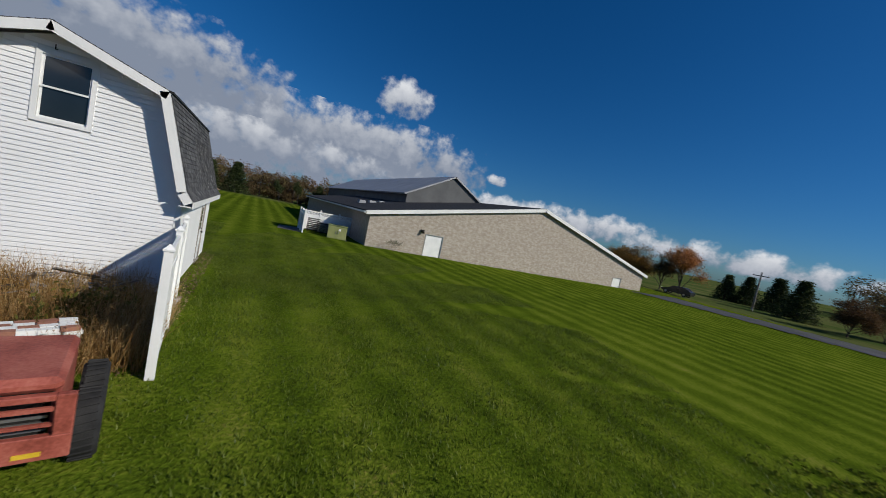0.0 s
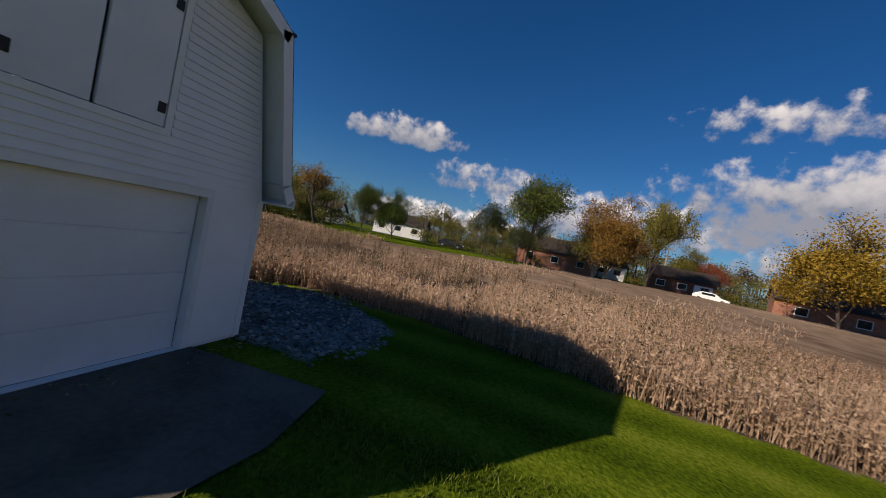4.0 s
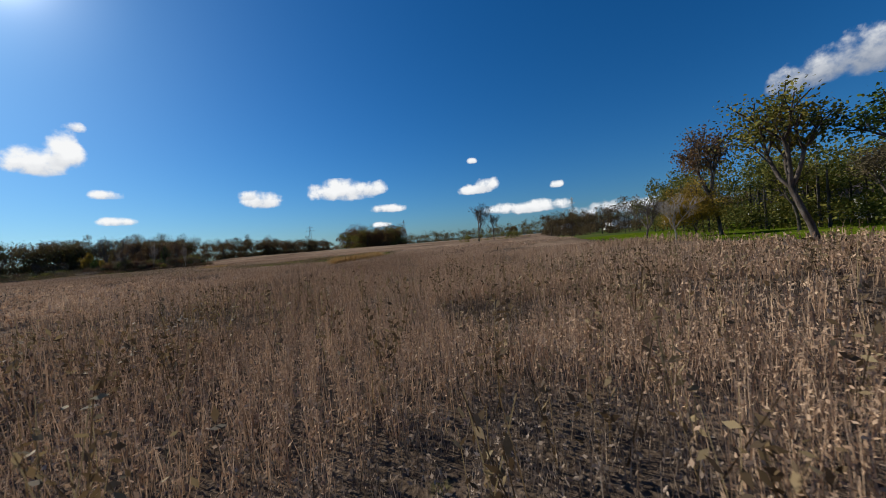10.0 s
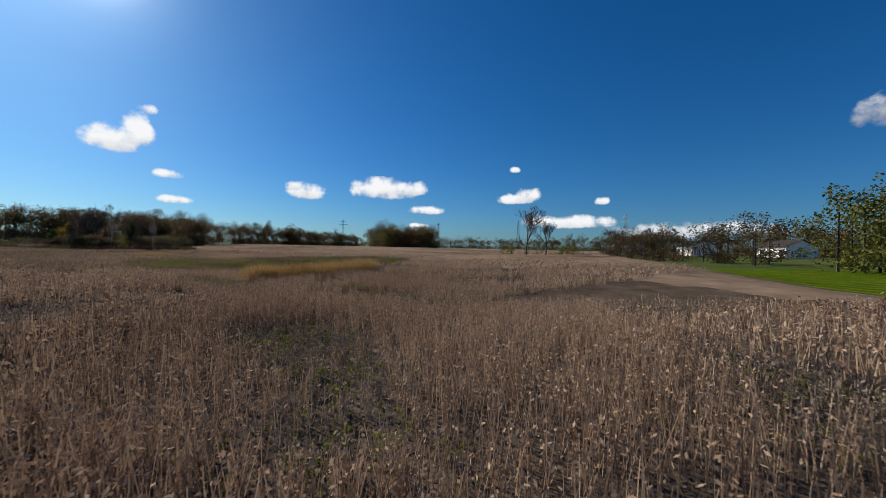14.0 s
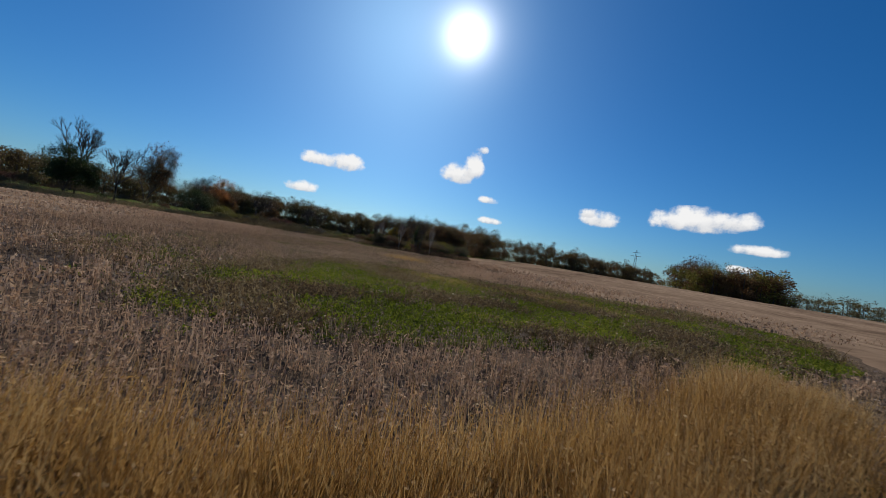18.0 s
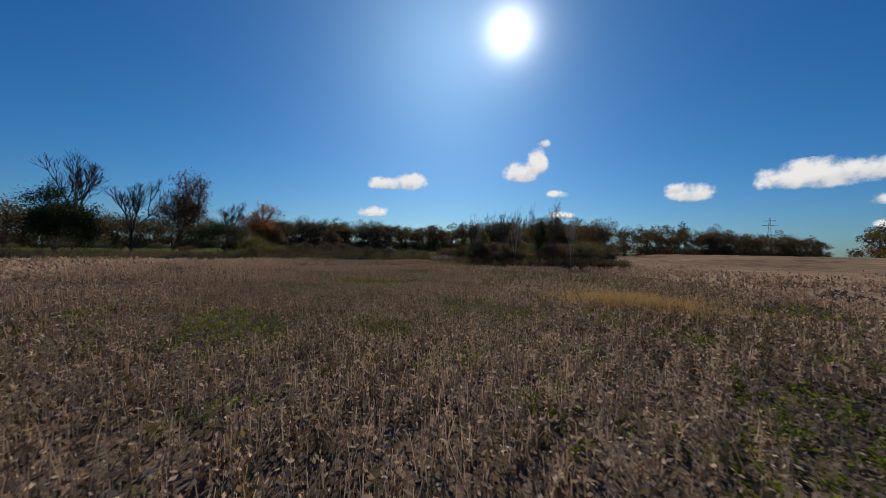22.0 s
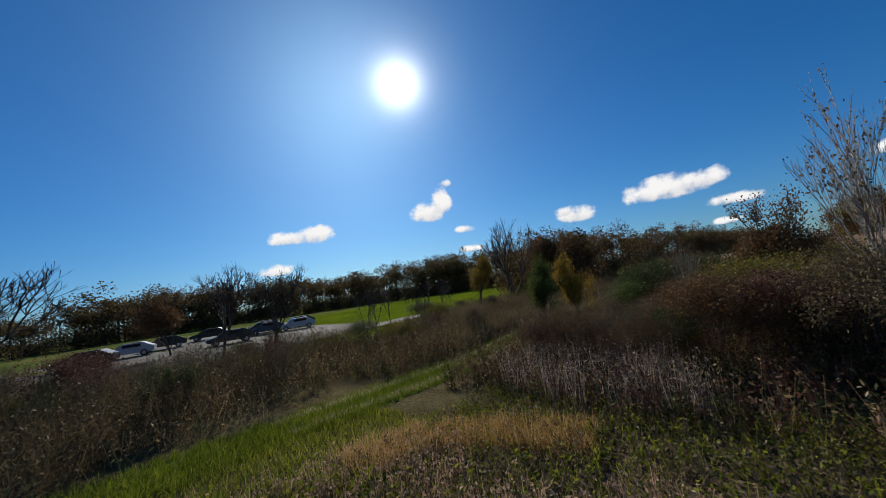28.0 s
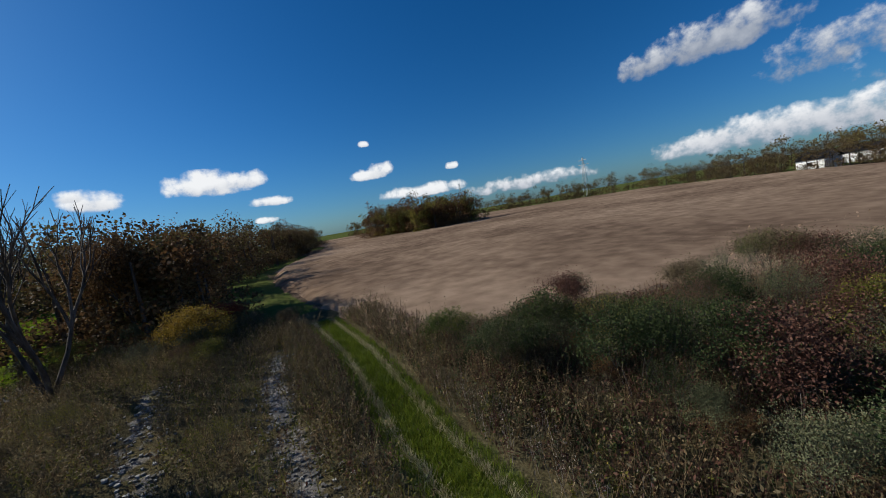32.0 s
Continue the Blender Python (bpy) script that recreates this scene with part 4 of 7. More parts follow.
tree_kind("shrub_bare", 13, per=6, reach=0.6, size=0.07, drop=0.2, bole=0.24, spread=0.48, count=(3, 3, 3), levels=3, lift=0.8, first=0.009, stems_from_base=5)


def conifer_kind():
    """A spruce: a straight trunk with whorls of drooping needled boughs."""
    r = np.random.default_rng(20)
    seg, ends = [(Vector((0, 0, 0)), Vector((0, 0, 10)), 0.22, 0.02, 0)], []
    for z in np.arange(0.7, 9.8, 0.34):
        reach = 2.6 * (1 - z / 10.2) + 0.15
        for k in range(8):
            a = 6.283 * k / 8 + r.uniform(0, 0.7)
            tip = Vector((math.cos(a) * reach, math.sin(a) * reach, z - 0.25 * reach))
            seg.append((Vector((0, 0, z)), tip, 0.04, 0.01, 2))
            ends += [Vector((0, 0, z)).lerp(tip, f) for f in (0.35, 0.6, 0.8, 1.0)]
    TREES["conifer"] = (wood_mesh("trunk", seg), leaf_mesh(r, "crown", ends, 9, 0.26, 0.15))


conifer_kind()
SIZES = {k: max(max(v.co.z for v in m.vertices) for m in (t[0], t[1] if "bare" in k and k != "shrub_bare" else t[0])) for k, t in TREES.items()}
# half a crown's width as a share of its height, as each kind usually grows
SHARE = {"oak": 0.42, "oak_b": 0.45, "open_oak": 0.42, "tall_oak": 0.36, "sparse": 0.42, "bare": 0.4, "bare_fan": 0.42, "young_bare": 0.3, "sapling": 0.17, "sapling_b": 0.2, "column": 0.24, "shrub": 0.62, "shrub_b": 0.6, "shrub_bare": 0.5, "conifer": 0.36}


def half_width(kind):
    data = TREES[kind][1] or TREES[kind][0]
    co = np.empty(len(data.vertices) * 3, np.float32)
    data.vertices.foreach_get("co", co)
    return float(np.percentile(np.hypot(*co.reshape(-1, 3)[:, :2].T), 97))


WIDTHS = {k: SHARE[k] * SIZES[k] / half_width(k) for k in TREES}


def plant(kind, x, y, tall, leaf, label, turn=0.0, wide=1.0, name="tree", category="tree", bark="bark", group="", z=None):
    """A tree of a kind at a place: its own empty, a trunk and a crown."""
    ob = thing(name, x, y, gz(x, y) if z is None else z, label, category, turn, group)
    s = tall / SIZES[kind]
    ob.scale = (s * wide * WIDTHS[kind], s * wide * WIDTHS[kind], s)
    wood, crown = TREES[kind]
    for data, key, part_name in ((wood, bark, "trunk"), (crown, leaf or bark, "crown" if leaf else "branch_crown")):
        if data is None:
            continue
        if not data.materials:
            data.materials.append(M[key])
        piece = new(part_name, data)
        piece.parent = ob
        piece.material_slots[0].link = "OBJECT"
        piece.material_slots[0].material = M[key]
    return ob


def wood_stuff(name, places, tall, tones, label, seed, size=0.34, per=150, round_up=0.66):
    """Many far trees joined: trunks and uneven lumpy crowns of clumps."""
    r = np.random.default_rng(seed)
    places = np.asarray(places, float)
    z = ground(places[:, 0], places[:, 1])
    h = tall * r.uniform(0.7, 1.1, len(places))
    pieces = []
    n = len(places)
    lobes = 11
    lobe = r.normal(0, 1, (n, lobes, 3)) * np.array((0.19, 0.19, 0.12)) * h[:, None, None]
    lobe[..., 2] += (h * round_up)[:, None]
    lobe[:, :5, 2] = h[:, None] * r.uniform(0.06, 0.32, (n, 5))
    lobe[:, :5, :2] *= 1.3
    fat = r.uniform(0.6, 1.25, (n, lobes, 1, 1))
    d = r.normal(0, 1, (n, lobes, int(per * 4.2) // lobes, 3))
    d /= np.linalg.norm(d, axis=-1)[..., None]
    c = lobe[:, :, None] + d * fat * (h * 0.2)[:, None, None, None] * r.uniform(0.4, 1.0, d.shape[:3])[..., None] * np.array((1, 1, 0.85))
    c = (c + np.column_stack([places, z])[:, None, None]).reshape(-1, 3)
    u, v = r.normal(0, 1, (2, len(c), 3))
    u /= np.linalg.norm(u, axis=1)[:, None]
    v = np.cross(u, v)
    v /= np.linalg.norm(v, axis=1)[:, None] + 1e-9
    s = size * r.uniform(0.4, 1.2, (len(c), 1)) * (tall / 13)
    pieces.append(np.stack([c - u * s, c - v * s * 0.7, c + u * s, c + v * s * 0.7], 1))
    ob = cards(name, np.concatenate(pieces), M[tones])
    a = np.arange(4) * 1.571
    ring = np.stack([np.cos(a), np.sin(a), 0 * a], -1)
    base = np.column_stack([places, z - 0.2])
    tv = np.concatenate([base[:, None] + ring * (h * 0.018)[:, None, None], base[:, None] + ring * (h * 0.008)[:, None, None] + np.array((0, 0, 1)) * (h * 0.7)[:, None, None]], 1).reshape(-1, 3)
    k = np.arange(4)
    tf = (np.stack([k, (k + 1) % 4, (k + 1) % 4 + 4, k + 4], -1)[None] + (8 * np.arange(n))[:, None, None]).reshape(-1, 4)
    trunks = raw("trunks", tv, tf, M["bark"], ob)
    tagged(trunks, kind="stuff")
    return tagged(ob, label, "woods", kind="stuff")


def line_places(rng, line, half, amount):
    return strip(rng, line, half, amount)


r4 = np.random.default_rng(44)
# west side of the field, near trees
W = "trees along the west lawn"
plant("tall_oak", -29.6, -22.6, 7.6, "leaf_olive", "tall green leafy tree at the field's west edge", 20, 1.1, group=W)
plant("tall_oak", -31.8, -20.6, 7.4, "leaf_green", "open green tree with a forked trunk at the field's edge", 130, 1.0, group=W)
plant("tall_oak", -41.8, -36.4, 10.0, "leaf_rust", "tall tree with thin rust-red leaves at the field's edge", 60, 0.9, group=W)
plant("bare", -31.4, -34.2, 3.8, None, "spreading leafless tree at the field's edge", 10, 1.5, group=W)
plant("bare", -31.2, -31.4, 3.5, None, "pale leafless tree beside the field", 200, 1.2, bark="bark_pale", group=W)
plant("tall_oak", -39.3, -23.8, 5.3, "leaf_brown", "yellow-green tree on the west lawn", 0, 1.2, group=W)
plant("tall_oak", -43.8, -31.7, 5.8, "leaf_olive", "olive tree behind the field's west edge", 75, 1.2, group=W)
plant("oak_b", -40.1, -37.4, 5.1, "leaf_yellow", "yellowing tree behind the field's west edge", 140, 1.1, group=W)
plant("tall_oak", -33.8, -12.9, 6.9, "leaf_gold", "thinning golden tree on the west lawn", 15, 1.05, group=W)
plant("oak_b", -37.7, -17.8, 4.2, "leaf_olive", "bushy olive tree on the west lawn", 220, 0.8, group=W)
plant("oak", -48.4, -15.2, 7.2, "leaf_green", "dark green tree on the west lawn", 30, 0.9, group=W)
plant("oak_b", -49.5, -10.7, 7.2, "leaf_green", "dark green tree beside another on the west lawn", 100, 0.85, group=W)
plant("bare", -77.1, -10.7, 9.8, None, "leafless tree beyond the street", 20, 0.8, group=W)
plant("shrub", -57.4, 2.1, 8.4, "leaf_dark", "dense dark green tree by the street", 80, 0.6, group=W)
plant("oak", -58.0, 8.5, 13.4, "leaf_green", "large green tree by the street", 0, 1.0, group=W)
plant("shrub", -55.9, 7.4, 5.6, "leaf_dark", "low dark green tree by the street", 40, 0.7, group=W)
plant("shrub_b", -52.0, 3.3, 3.4, "leaf_dark", "dark bush by the street", 90, 0.9, group=W)
plant("oak_b", -59.2, 20.3, 12.8, "leaf_gold", "spreading tree with browning crown by the street", 150, 0.95, group=W)
plant("oak", -58.0, 25.7, 12.6, "leaf_olive", "olive tree with a browning top by the street", 30, 0.75, group=W)
plant("shrub", -58.0, 18.6, 6.8, "leaf_olive", "olive bush under the trees", 10, 0.9, group=W)
plant("oak_b", -70.9, 35.0, 8.6, "leaf_olive", "olive tree among the houses", 10, 0.8, group=W)
plant("oak", -73.1, 21.3, 8.6, "leaf_green", "green tree among the houses", 10, 1.1, group=W)
plant("shrub", -69.8, 38.1, 6.0, "leaf_red", "bright red small tree by a house", 10, 0.8, group=W)
plant("oak_b", -47.7, 41.7, 12.2, "leaf_yellow", "round golden-yellow tree in front of a brick house", 35, 1.0, group=W)
plant("shrub", -55.3, 48.2, 3.4, "leaf_red", "dark red shrub by the brick house", 10, 1.0, group=W)
plant("bare", -78.7, 27.6, 7.0, None, "leafless street tree among houses", 0, 1.0, group=W)
plant("oak", -48.1, 62.3, 10.2, "leaf_green", "green tree at the corner of the field", 20, 1.1, group=W)
plant("oak_b", -41.8, 67.9, 8.6, "leaf_olive", "olive tree at the corner of the field", 50, 1.2, group=W)
plant("oak", -43.5, 75.0, 14.4, "leaf_green", "green tree above the white wall", 80, 0.85, group=W)
plant("oak", -34.2, 80.0, 13.8, "leaf_green", "green tree beside the white wall", 120, 0.75, group=W)
plant("open_oak", -25.0, 87.9, 8.6, "leaf_rust", "brown tree beside a pale house", 10, 1.0, group=W)
plant("bare", -37.5, -87.5, 9.6, None, "leafless tree in the far hedge", 0, 0.9)
plant("bare", -41.5, -88.0, 7.4, None, "smaller leafless tree in the far hedge", 70, 0.95)
# east side of the field
E_ = "trees along the field's east side"
plant("sparse", 62, -78.7, 7.6, "leaf_orange", "orange-brown tree with thin leaves at the field's east side", 0, 1.25, group=E_)
plant("bare", 57.4, -72.1, 7.4, None, "leafless forked tree beside the field", 40, 0.8, group=E_)
plant("open_oak", 65.6, -67.9, 11.4, "leaf_rust", "tree with dark red leaves at the field's east side", 90, 0.8, group=E_)
plant("bare", 63.5, -63.6, 9.6, None, "leafless tree at the field's east side", 10, 1.0, group=E_)
plant("bare", 60.8, -58.7, 12.0, None, "tall leafless tree at the field's east side", 140, 0.7, group=E_)
plant("oak_b", 59.6, -57.4, 7.4, "leaf_dark", "dark leafy tree at the field's east side", 70, 1.0, group=E_)
plant("sparse", 62, -47.5, 8.6, "leaf_rust", "rust-coloured tree at the field's east side", 20, 1.2, group=E_)
plant("open_oak", 63, -41.5, 11.0, "leaf_red", "dark red oak at the field's east side", 50, 1.1, group=E_)
plant("shrub", 53.2, -70.6, 4.2, "leaf_dark", "dense dark evergreen bush at the field's side", 10, 1.2, group=E_, name="bush", category="bush")
plant("shrub", 48.5, -72.6, 2.4, "leaf_olive", "olive bush at the field's side", 60, 1.2, group=E_, name="bush", category="bush")
plant("bare", 56.2, -81.7, 6.0, None, "round-crowned leafless tree by the parking lot", 25, 1.4, group=E_)
plant("bare", 51.3, -89.1, 5.6, None, "small leafless tree beside the brush", 90, 0.9, group=E_)
plant("bare", 49.9, -90.9, 5.0, None, "small leafless tree by the parking lot", 10, 0.9, group=E_)
plant("sparse", 72, -95, 6.2, "leaf_rust", "round brown tree beyond the parking lot", 10, 1.2, group=E_)
plant("sparse", 61.3, -79.8, 5.5, "leaf_rust", "low brown tree by the lot", 30, 1.1, group=E_)
# along the ditch
D_ = "trees along the ditch"
plant("bare_fan", 48.3, -119.8, 9.4, None, "fan-shaped leafless tree with many stems by the ditch", 0, 0.95, group=D_)
plant("oak", 46.3, -129.0, 7.6, "leaf_rust", "brown oak by the field corner", 40, 1.0, group=D_)
plant("oak_b", 43.6, -131.5, 8.0, "leaf_rust", "brown oak beside the field", 120, 1.0, group=D_)
plant("column", 47.9, -110.0, 5.3, "leaf_yellow", "young yellow-green tree by the ditch", 0, 1.2, group=D_)
plant("shrub", 42.8, -119.9, 2.6, "leaf_yellow", "yellow bush under the oaks", 0, 1.2, group=D_, name="bush", category="bush")
plant("shrub_b", 41.6, -123.9, 2.0, "leaf_red", "small bright red bush under the oaks", 0, 1.2, group=D_, name="bush", category="bush")
# the thicket
T_ = "trees of the thicket"
plant("column", 37.0, -93.3, 3.3, "leaf_green", "young leafy green tree beside the track", 30, 1.15, group=T_)
plant("column", 35.9, -94.3, 3.2, "leaf_yellow", "yellow-green young tree beside the track", 80, 1.1, group=T_)
plant("sparse", 30.3, -94.9, 4.0, "leaf_rust", "small tree with few brown leaves in the thicket", 10, 0.9, group=T_)
plant("sapling_b", 32.7, -91.2, 3.1, "leaf_rust", "pale leafless sapling in the thicket", 70, 1.3, group=T_, bark="bark_pale")
plant("column", 23.8, -89.6, 4.6, "leaf_dark", "dark leafy tree in the thicket", 50, 1.1, group=T_)
plant("young_bare", 28.7, -88.1, 5.4, None, "bare young tree with a fan of twigs in the thicket", 15, 0.55, group=T_)
plant("young_bare", 26.5, -87.5, 4.6, None, "smaller bare tree in the thicket", 115, 0.55, group=T_)
for i, (tx, ty, tall, kind) in enumerate(((29.9, -88.3, 5.2, "sapling"), (29.0, -86.8, 4.9, "sapling_b"), (27.9, -84.9, 4.8, "sapling"), (24.3, -86.3, 5.4, "sapling"), (22.3, -87.0, 5.8, "sapling_b"), (21.0, -86.9, 6.0, "sapling"), (20.2, -88.4, 5.0, "sapling"))):
    plant(kind, tx, ty, tall, "leaf_rust", "slender nearly leafless young poplar in the thicket", 47 * i, 1.0, group=T_, bark="bark_pale" if i % 3 == 0 else "bark")


def bush_row(outline, amount, seed, sizes, tones, group, label, kinds=("shrub", "shrub_b", "shrub_bare"), clear=2.0):
    r = np.random.default_rng(seed)
    for i, (bx, by) in enumerate(scatter(r, outline, amount)):
        if min(along(bx, by, TRACK) - clear, along(bx, by, CAMERA_LINE) - 1.0, along(bx, by, CREEK) - 1.4, along(bx, by, CREEK_BED) - 1.6, math.dist((bx, by), (37.0, -92.6)) - 2.0) < 0:
            continue
        tone = tones[int(r.integers(len(tones)))]
        name = {"leaf_grey": "grey-green", "leaf_olive": "olive", "leaf_dark": "dark green", "leaf_rust": "russet", "leaf_brown": "brown", "leaf_red": "dark red", "brush_maroon": "maroon-brown", "leaf_yellow": "yellow-green", "leaf_green": "green"}[tone]
        plant(kinds[int(r.integers(len(kinds)))], bx, by, r.uniform(*sizes), tone, f"{name} {label}", r.uniform(0, 360), r.uniform(0.75, 1.2), name="bush", category="bush", group=group)


crowd, of = "bush crowded in the thicket", "bushes of the thicket"
bush_row([(36.6, -90.2), (35.7, -88.8), (33.8, -87.8), (32.6, -87.4), (32.6, -95), (36.6, -95)], 30, 61, (0.9, 1.7), ("brush_maroon", "leaf_brown", "leaf_brown", "leaf_rust", "leaf_brown", "leaf_dark"), of, crowd, kinds=("shrub_b", "shrub_bare", "shrub_bare"), clear=1.6)
bush_row([(32.6, -88.0), (31.0, -87.3), (28.0, -86.0), (24.4, -85.4), (20.8, -88.4), (18.6, -92.5), (32.6, -95)], 58, 64, (1.2, 2.3), ("brush_maroon", "leaf_brown", "leaf_rust", "leaf_dark", "brush_maroon", "leaf_brown", "leaf_olive"), of, crowd, kinds=("shrub_b", "shrub", "shrub_bare"), clear=1.5)
bush_row([(36.0, -95.5), (20, -93), (18.8, -95), (19.4, -98.0), (23.6, -102.6), (28.4, -106.4), (33.2, -108.4), (34.6, -110.2), (35.0, -104.9), (35.5, -98.9)], 84, 66, (0.9, 2.5), ("leaf_grey", "leaf_olive", "leaf_dark", "leaf_brown", "leaf_green", "leaf_dark", "leaf_dark", "brush_maroon"), of, crowd, kinds=("shrub_b", "shrub", "shrub_bare"), clear=1.6)
bush_row([(35.8, -95.5), (31, -95.5), (30, -100), (31, -106), (34.4, -108), (34.8, -100)], 36, 67, (0.7, 1.6), ("leaf_olive", "leaf_brown", "leaf_grey", "brush_maroon", "leaf_brown", "leaf_rust"), of, crowd, kinds=("shrub_b", "shrub_bare", "shrub"), clear=1.6)
bush_row([(42.4, -82), (45.0, -77.4), (52, -72), (56, -79), (51, -89), (47, -93.6), (44.2, -88.6)], 30, 68, (1.1, 2.2), ("leaf_grey", "leaf_brown", "leaf_olive", "leaf_dark", "brush_maroon"), "bushes along the field", "bush along the field's side", kinds=("shrub_b", "shrub_bare"), clear=2.2)
bush_row(EAST_BRUSH, 50, 62, (1.2, 2.2), ("leaf_grey", "leaf_brown", "leaf_brown", "leaf_dark", "brush_maroon"), "bushes along the field", "bush along the field's side", kinds=("shrub_b", "shrub_bare", "shrub_bare"), clear=2.2)
bush_row(DITCH, 62, 63, (0.8, 1.8), ("leaf_grey", "leaf_brown", "leaf_brown", "leaf_olive", "brush_maroon"), "bushes along the ditch", "bush along the ditch", kinds=("shrub_bare", "shrub_b", "shrub_bare"), clear=1.5)
for i, (tx, ty, tall) in enumerate(((44.8, -91.9, 3.0), (46.6, -94.6, 3.4), (48.4, -98.0, 3.6), (49.6, -102.0, 3.4), (50.6, -105.6, 3.6), (51.8, -109.4, 3.8), (47.0, -102.4, 2.8), (45.2, -97.0, 2.6), (52.8, -113.0, 3.6))):
    plant("young_bare", tx, ty, tall, None, "small bare tree between the ditch and the lot", 63 * i, 0.9, group=D_)
# far woods
copse = scatter(r4, [(-38.5, -200.0), (-30.5, -192.0), (-14.5, -196.0), (-6.5, -210.0), (-8.5, -226.0), (-22.5, -234.0), (-36.5, -226.0), (-40.5, -214.0)], 60)
wood_stuff("copse", copse, 11.5, "leaf_rust", "rounded copse of brown and olive trees in the field", 70, size=0.27, per=330)
wood_stuff("copse", copse[::2] + 1.2, 11.0, "leaf_olive", "olive trees of the copse in the field", 71, size=0.27, per=260)
wood_stuff("treeline", line_places(r4, [(47, -126), (45, -150), (40, -165), (30, -190), (18, -226), (6, -262), (0, -272)], 5.0, 95), 8.7, "wood_far", "brown wooded hedge along the field", 72, size=0.24, per=400)
wood_stuff("treeline", line_places(r4, [(47, -126), (45, -150), (30, -190), (18, -226), (6, -262)], 5.0, 40), 8.0, "leaf_rust", "russet trees of the hedge along the field", 77, size=0.24, per=330)
wood_stuff("woods", line_places(r4, [(142, -105), (140, -145), (112, -178), (80, -186), (58, -188)], 9.0, 230), 12.0, "wood_far", "dark brown autumn woods beyond the lot", 73, size=0.27, per=260)
wood_stuff("woods", line_places(r4, [(104, -34), (128, -75), (142, -105)], 9.0, 110), 8.5, "wood_far", "lower dark brown woods east of the lot", 82, size=0.27, per=280)
wood_stuff("woods", line_places(r4, [(160, 30), (135, -20), (110, -45)], 9.0, 60), 10.0, "wood_far", "dark woods behind the lawn", 79, per=160)
wood_stuff("hedge", line_places(r4, [(-34, -90), (-43, -92), (-54, -97)], 2.5, 26), 2.6, "leaf_olive", "low olive hedge at the far field edge", 74, per=120)
wood_stuff("hedge", line_places(r4, [(-55, -62), (-62, -84), (-74, -108), (-100, -140), (-120, -160)], 6.0, 70), 6.5, "wood_far", "brown trees along the far west side", 75, size=0.27, per=220)
wood_stuff("woods", line_places(r4, [(-40, -345), (-110, -335), (-150, -240), (-160, -170), (-131.3, -81.6), (-124.6, -10.6), (-121.1, 53.0), (-94.0, 105.0)], 12.0, 300), 11.0, "wood_far", "distant brown and green tree belt", 76, per=120)
wood_stuff("woods", line_places(r4, [(-94.0, 105.0), (-47.5, 140.7), (-1.8, 135.7), (44.6, 121.7)], 10.0, 130), 10.0, "leaf_rust", "distant autumn trees behind the white wall", 78, size=0.27, per=200)
wood_stuff("woods", line_places(r4, [(-51.3, -21.3), (-51.8, -38.2), (-57.3, -55.4)], 7.0, 40), 8.5, "leaf_olive", "olive trees behind the west lawn", 80, size=0.22, per=300)
wood_stuff("woods", line_places(r4, [(-65.3, -13.9), (-70.6, 11.4), (-93.4, 46.4), (-68.9, 75.6), (-35.7, 110.1)], 7.0, 90), 7.5, "leaf_olive", "trees behind the houses", 81, size=0.24, per=240)
wood_stuff("woods", line_places(r4, [(-12, 100), (2, 97), (16, 98), (34, 100)], 3.0, 46), 7.0, "wood_far", "dark mixed trees at the lawn's far end", 84, per=240)
# east side of the lawn, beyond the hall and the road
for i, (tx, ty, tall, kind, leaf, label) in enumerate((
        (64.4, 31.5, 7.0, "oak_b", "leaf_gold", "dense golden-brown tree beyond the drive"), (67.0, 36.5, 6.4, "oak", "leaf_gold", "golden-brown tree behind the hall's end"), (65.7, 27.1, 6.6, "sparse", "leaf_brown", "thin brown tree beyond the drive"),
        (65.3, 23.6, 7.9, "oak", "leaf_orange", "orange-topped autumn tree beyond the drive"), (87.8, 26.9, 5.4, "conifer", "leaf_dark", "dark green spruce beyond the drive"), (88.8, 23.7, 5.8, "conifer", "leaf_dark", "dark green spruce beside others"),
        (84.2, 17.6, 6.4, "conifer", "leaf_dark", "broad dark green spruce beyond the drive"), (77.7, 12.4, 6.5, "conifer", "leaf_dark", "tall dark green spruce beyond the drive"), (69.5, 4.9, 5.2, "oak_b", "leaf_rust", "round red-brown tree beyond the drive"),
        (76.6, 3.2, 5.9, "sparse", "leaf_rust", "thin red-brown tree beyond the drive"), (79.7, 2.1, 4.4, "oak", "leaf_orange", "low orange-brown tree beyond the drive"), (80.4, -1.0, 5.2, "conifer", "leaf_dark", "dark spruce at the end of a row"),
        (92, -14, 8.0, "open_oak", "leaf_red", "red oak beyond the lawn"), (84, -22, 9.0, "oak", "leaf_rust", "brown oak beyond the lawn"), (78, -30, 8.5, "open_oak", "leaf_red", "dark red oak beyond the lawn"),
        (72, -36, 8.0, "open_oak", "leaf_rust", "russet tree beyond the lawn"), (110, -22, 10.0, "oak", "leaf_rust", "brown tree at the far side of the lawn"),
        (-8.3, 88.0, 6.6, "conifer", "leaf_dark", "dark spruce at the lawn's far end"), (-3.0, 89.0, 7.3, "conifer", "leaf_dark", "large dark spruce at the lawn's far end"), (6.7, 89.0, 5.3, "column", "leaf_dark", "narrow dark green cypress at the lawn's far end"),
        (11.2, 90.5, 6.0, "column", "leaf_dark", "narrow dark green cypress beside another"), (15.7, 90.3, 6.3, "column", "leaf_dark", "dark green cypress at the lawn's far end"))):
    plant(kind, tx, ty, tall, leaf, label, 53 * i, 1.15, group="trees beyond the lawn")

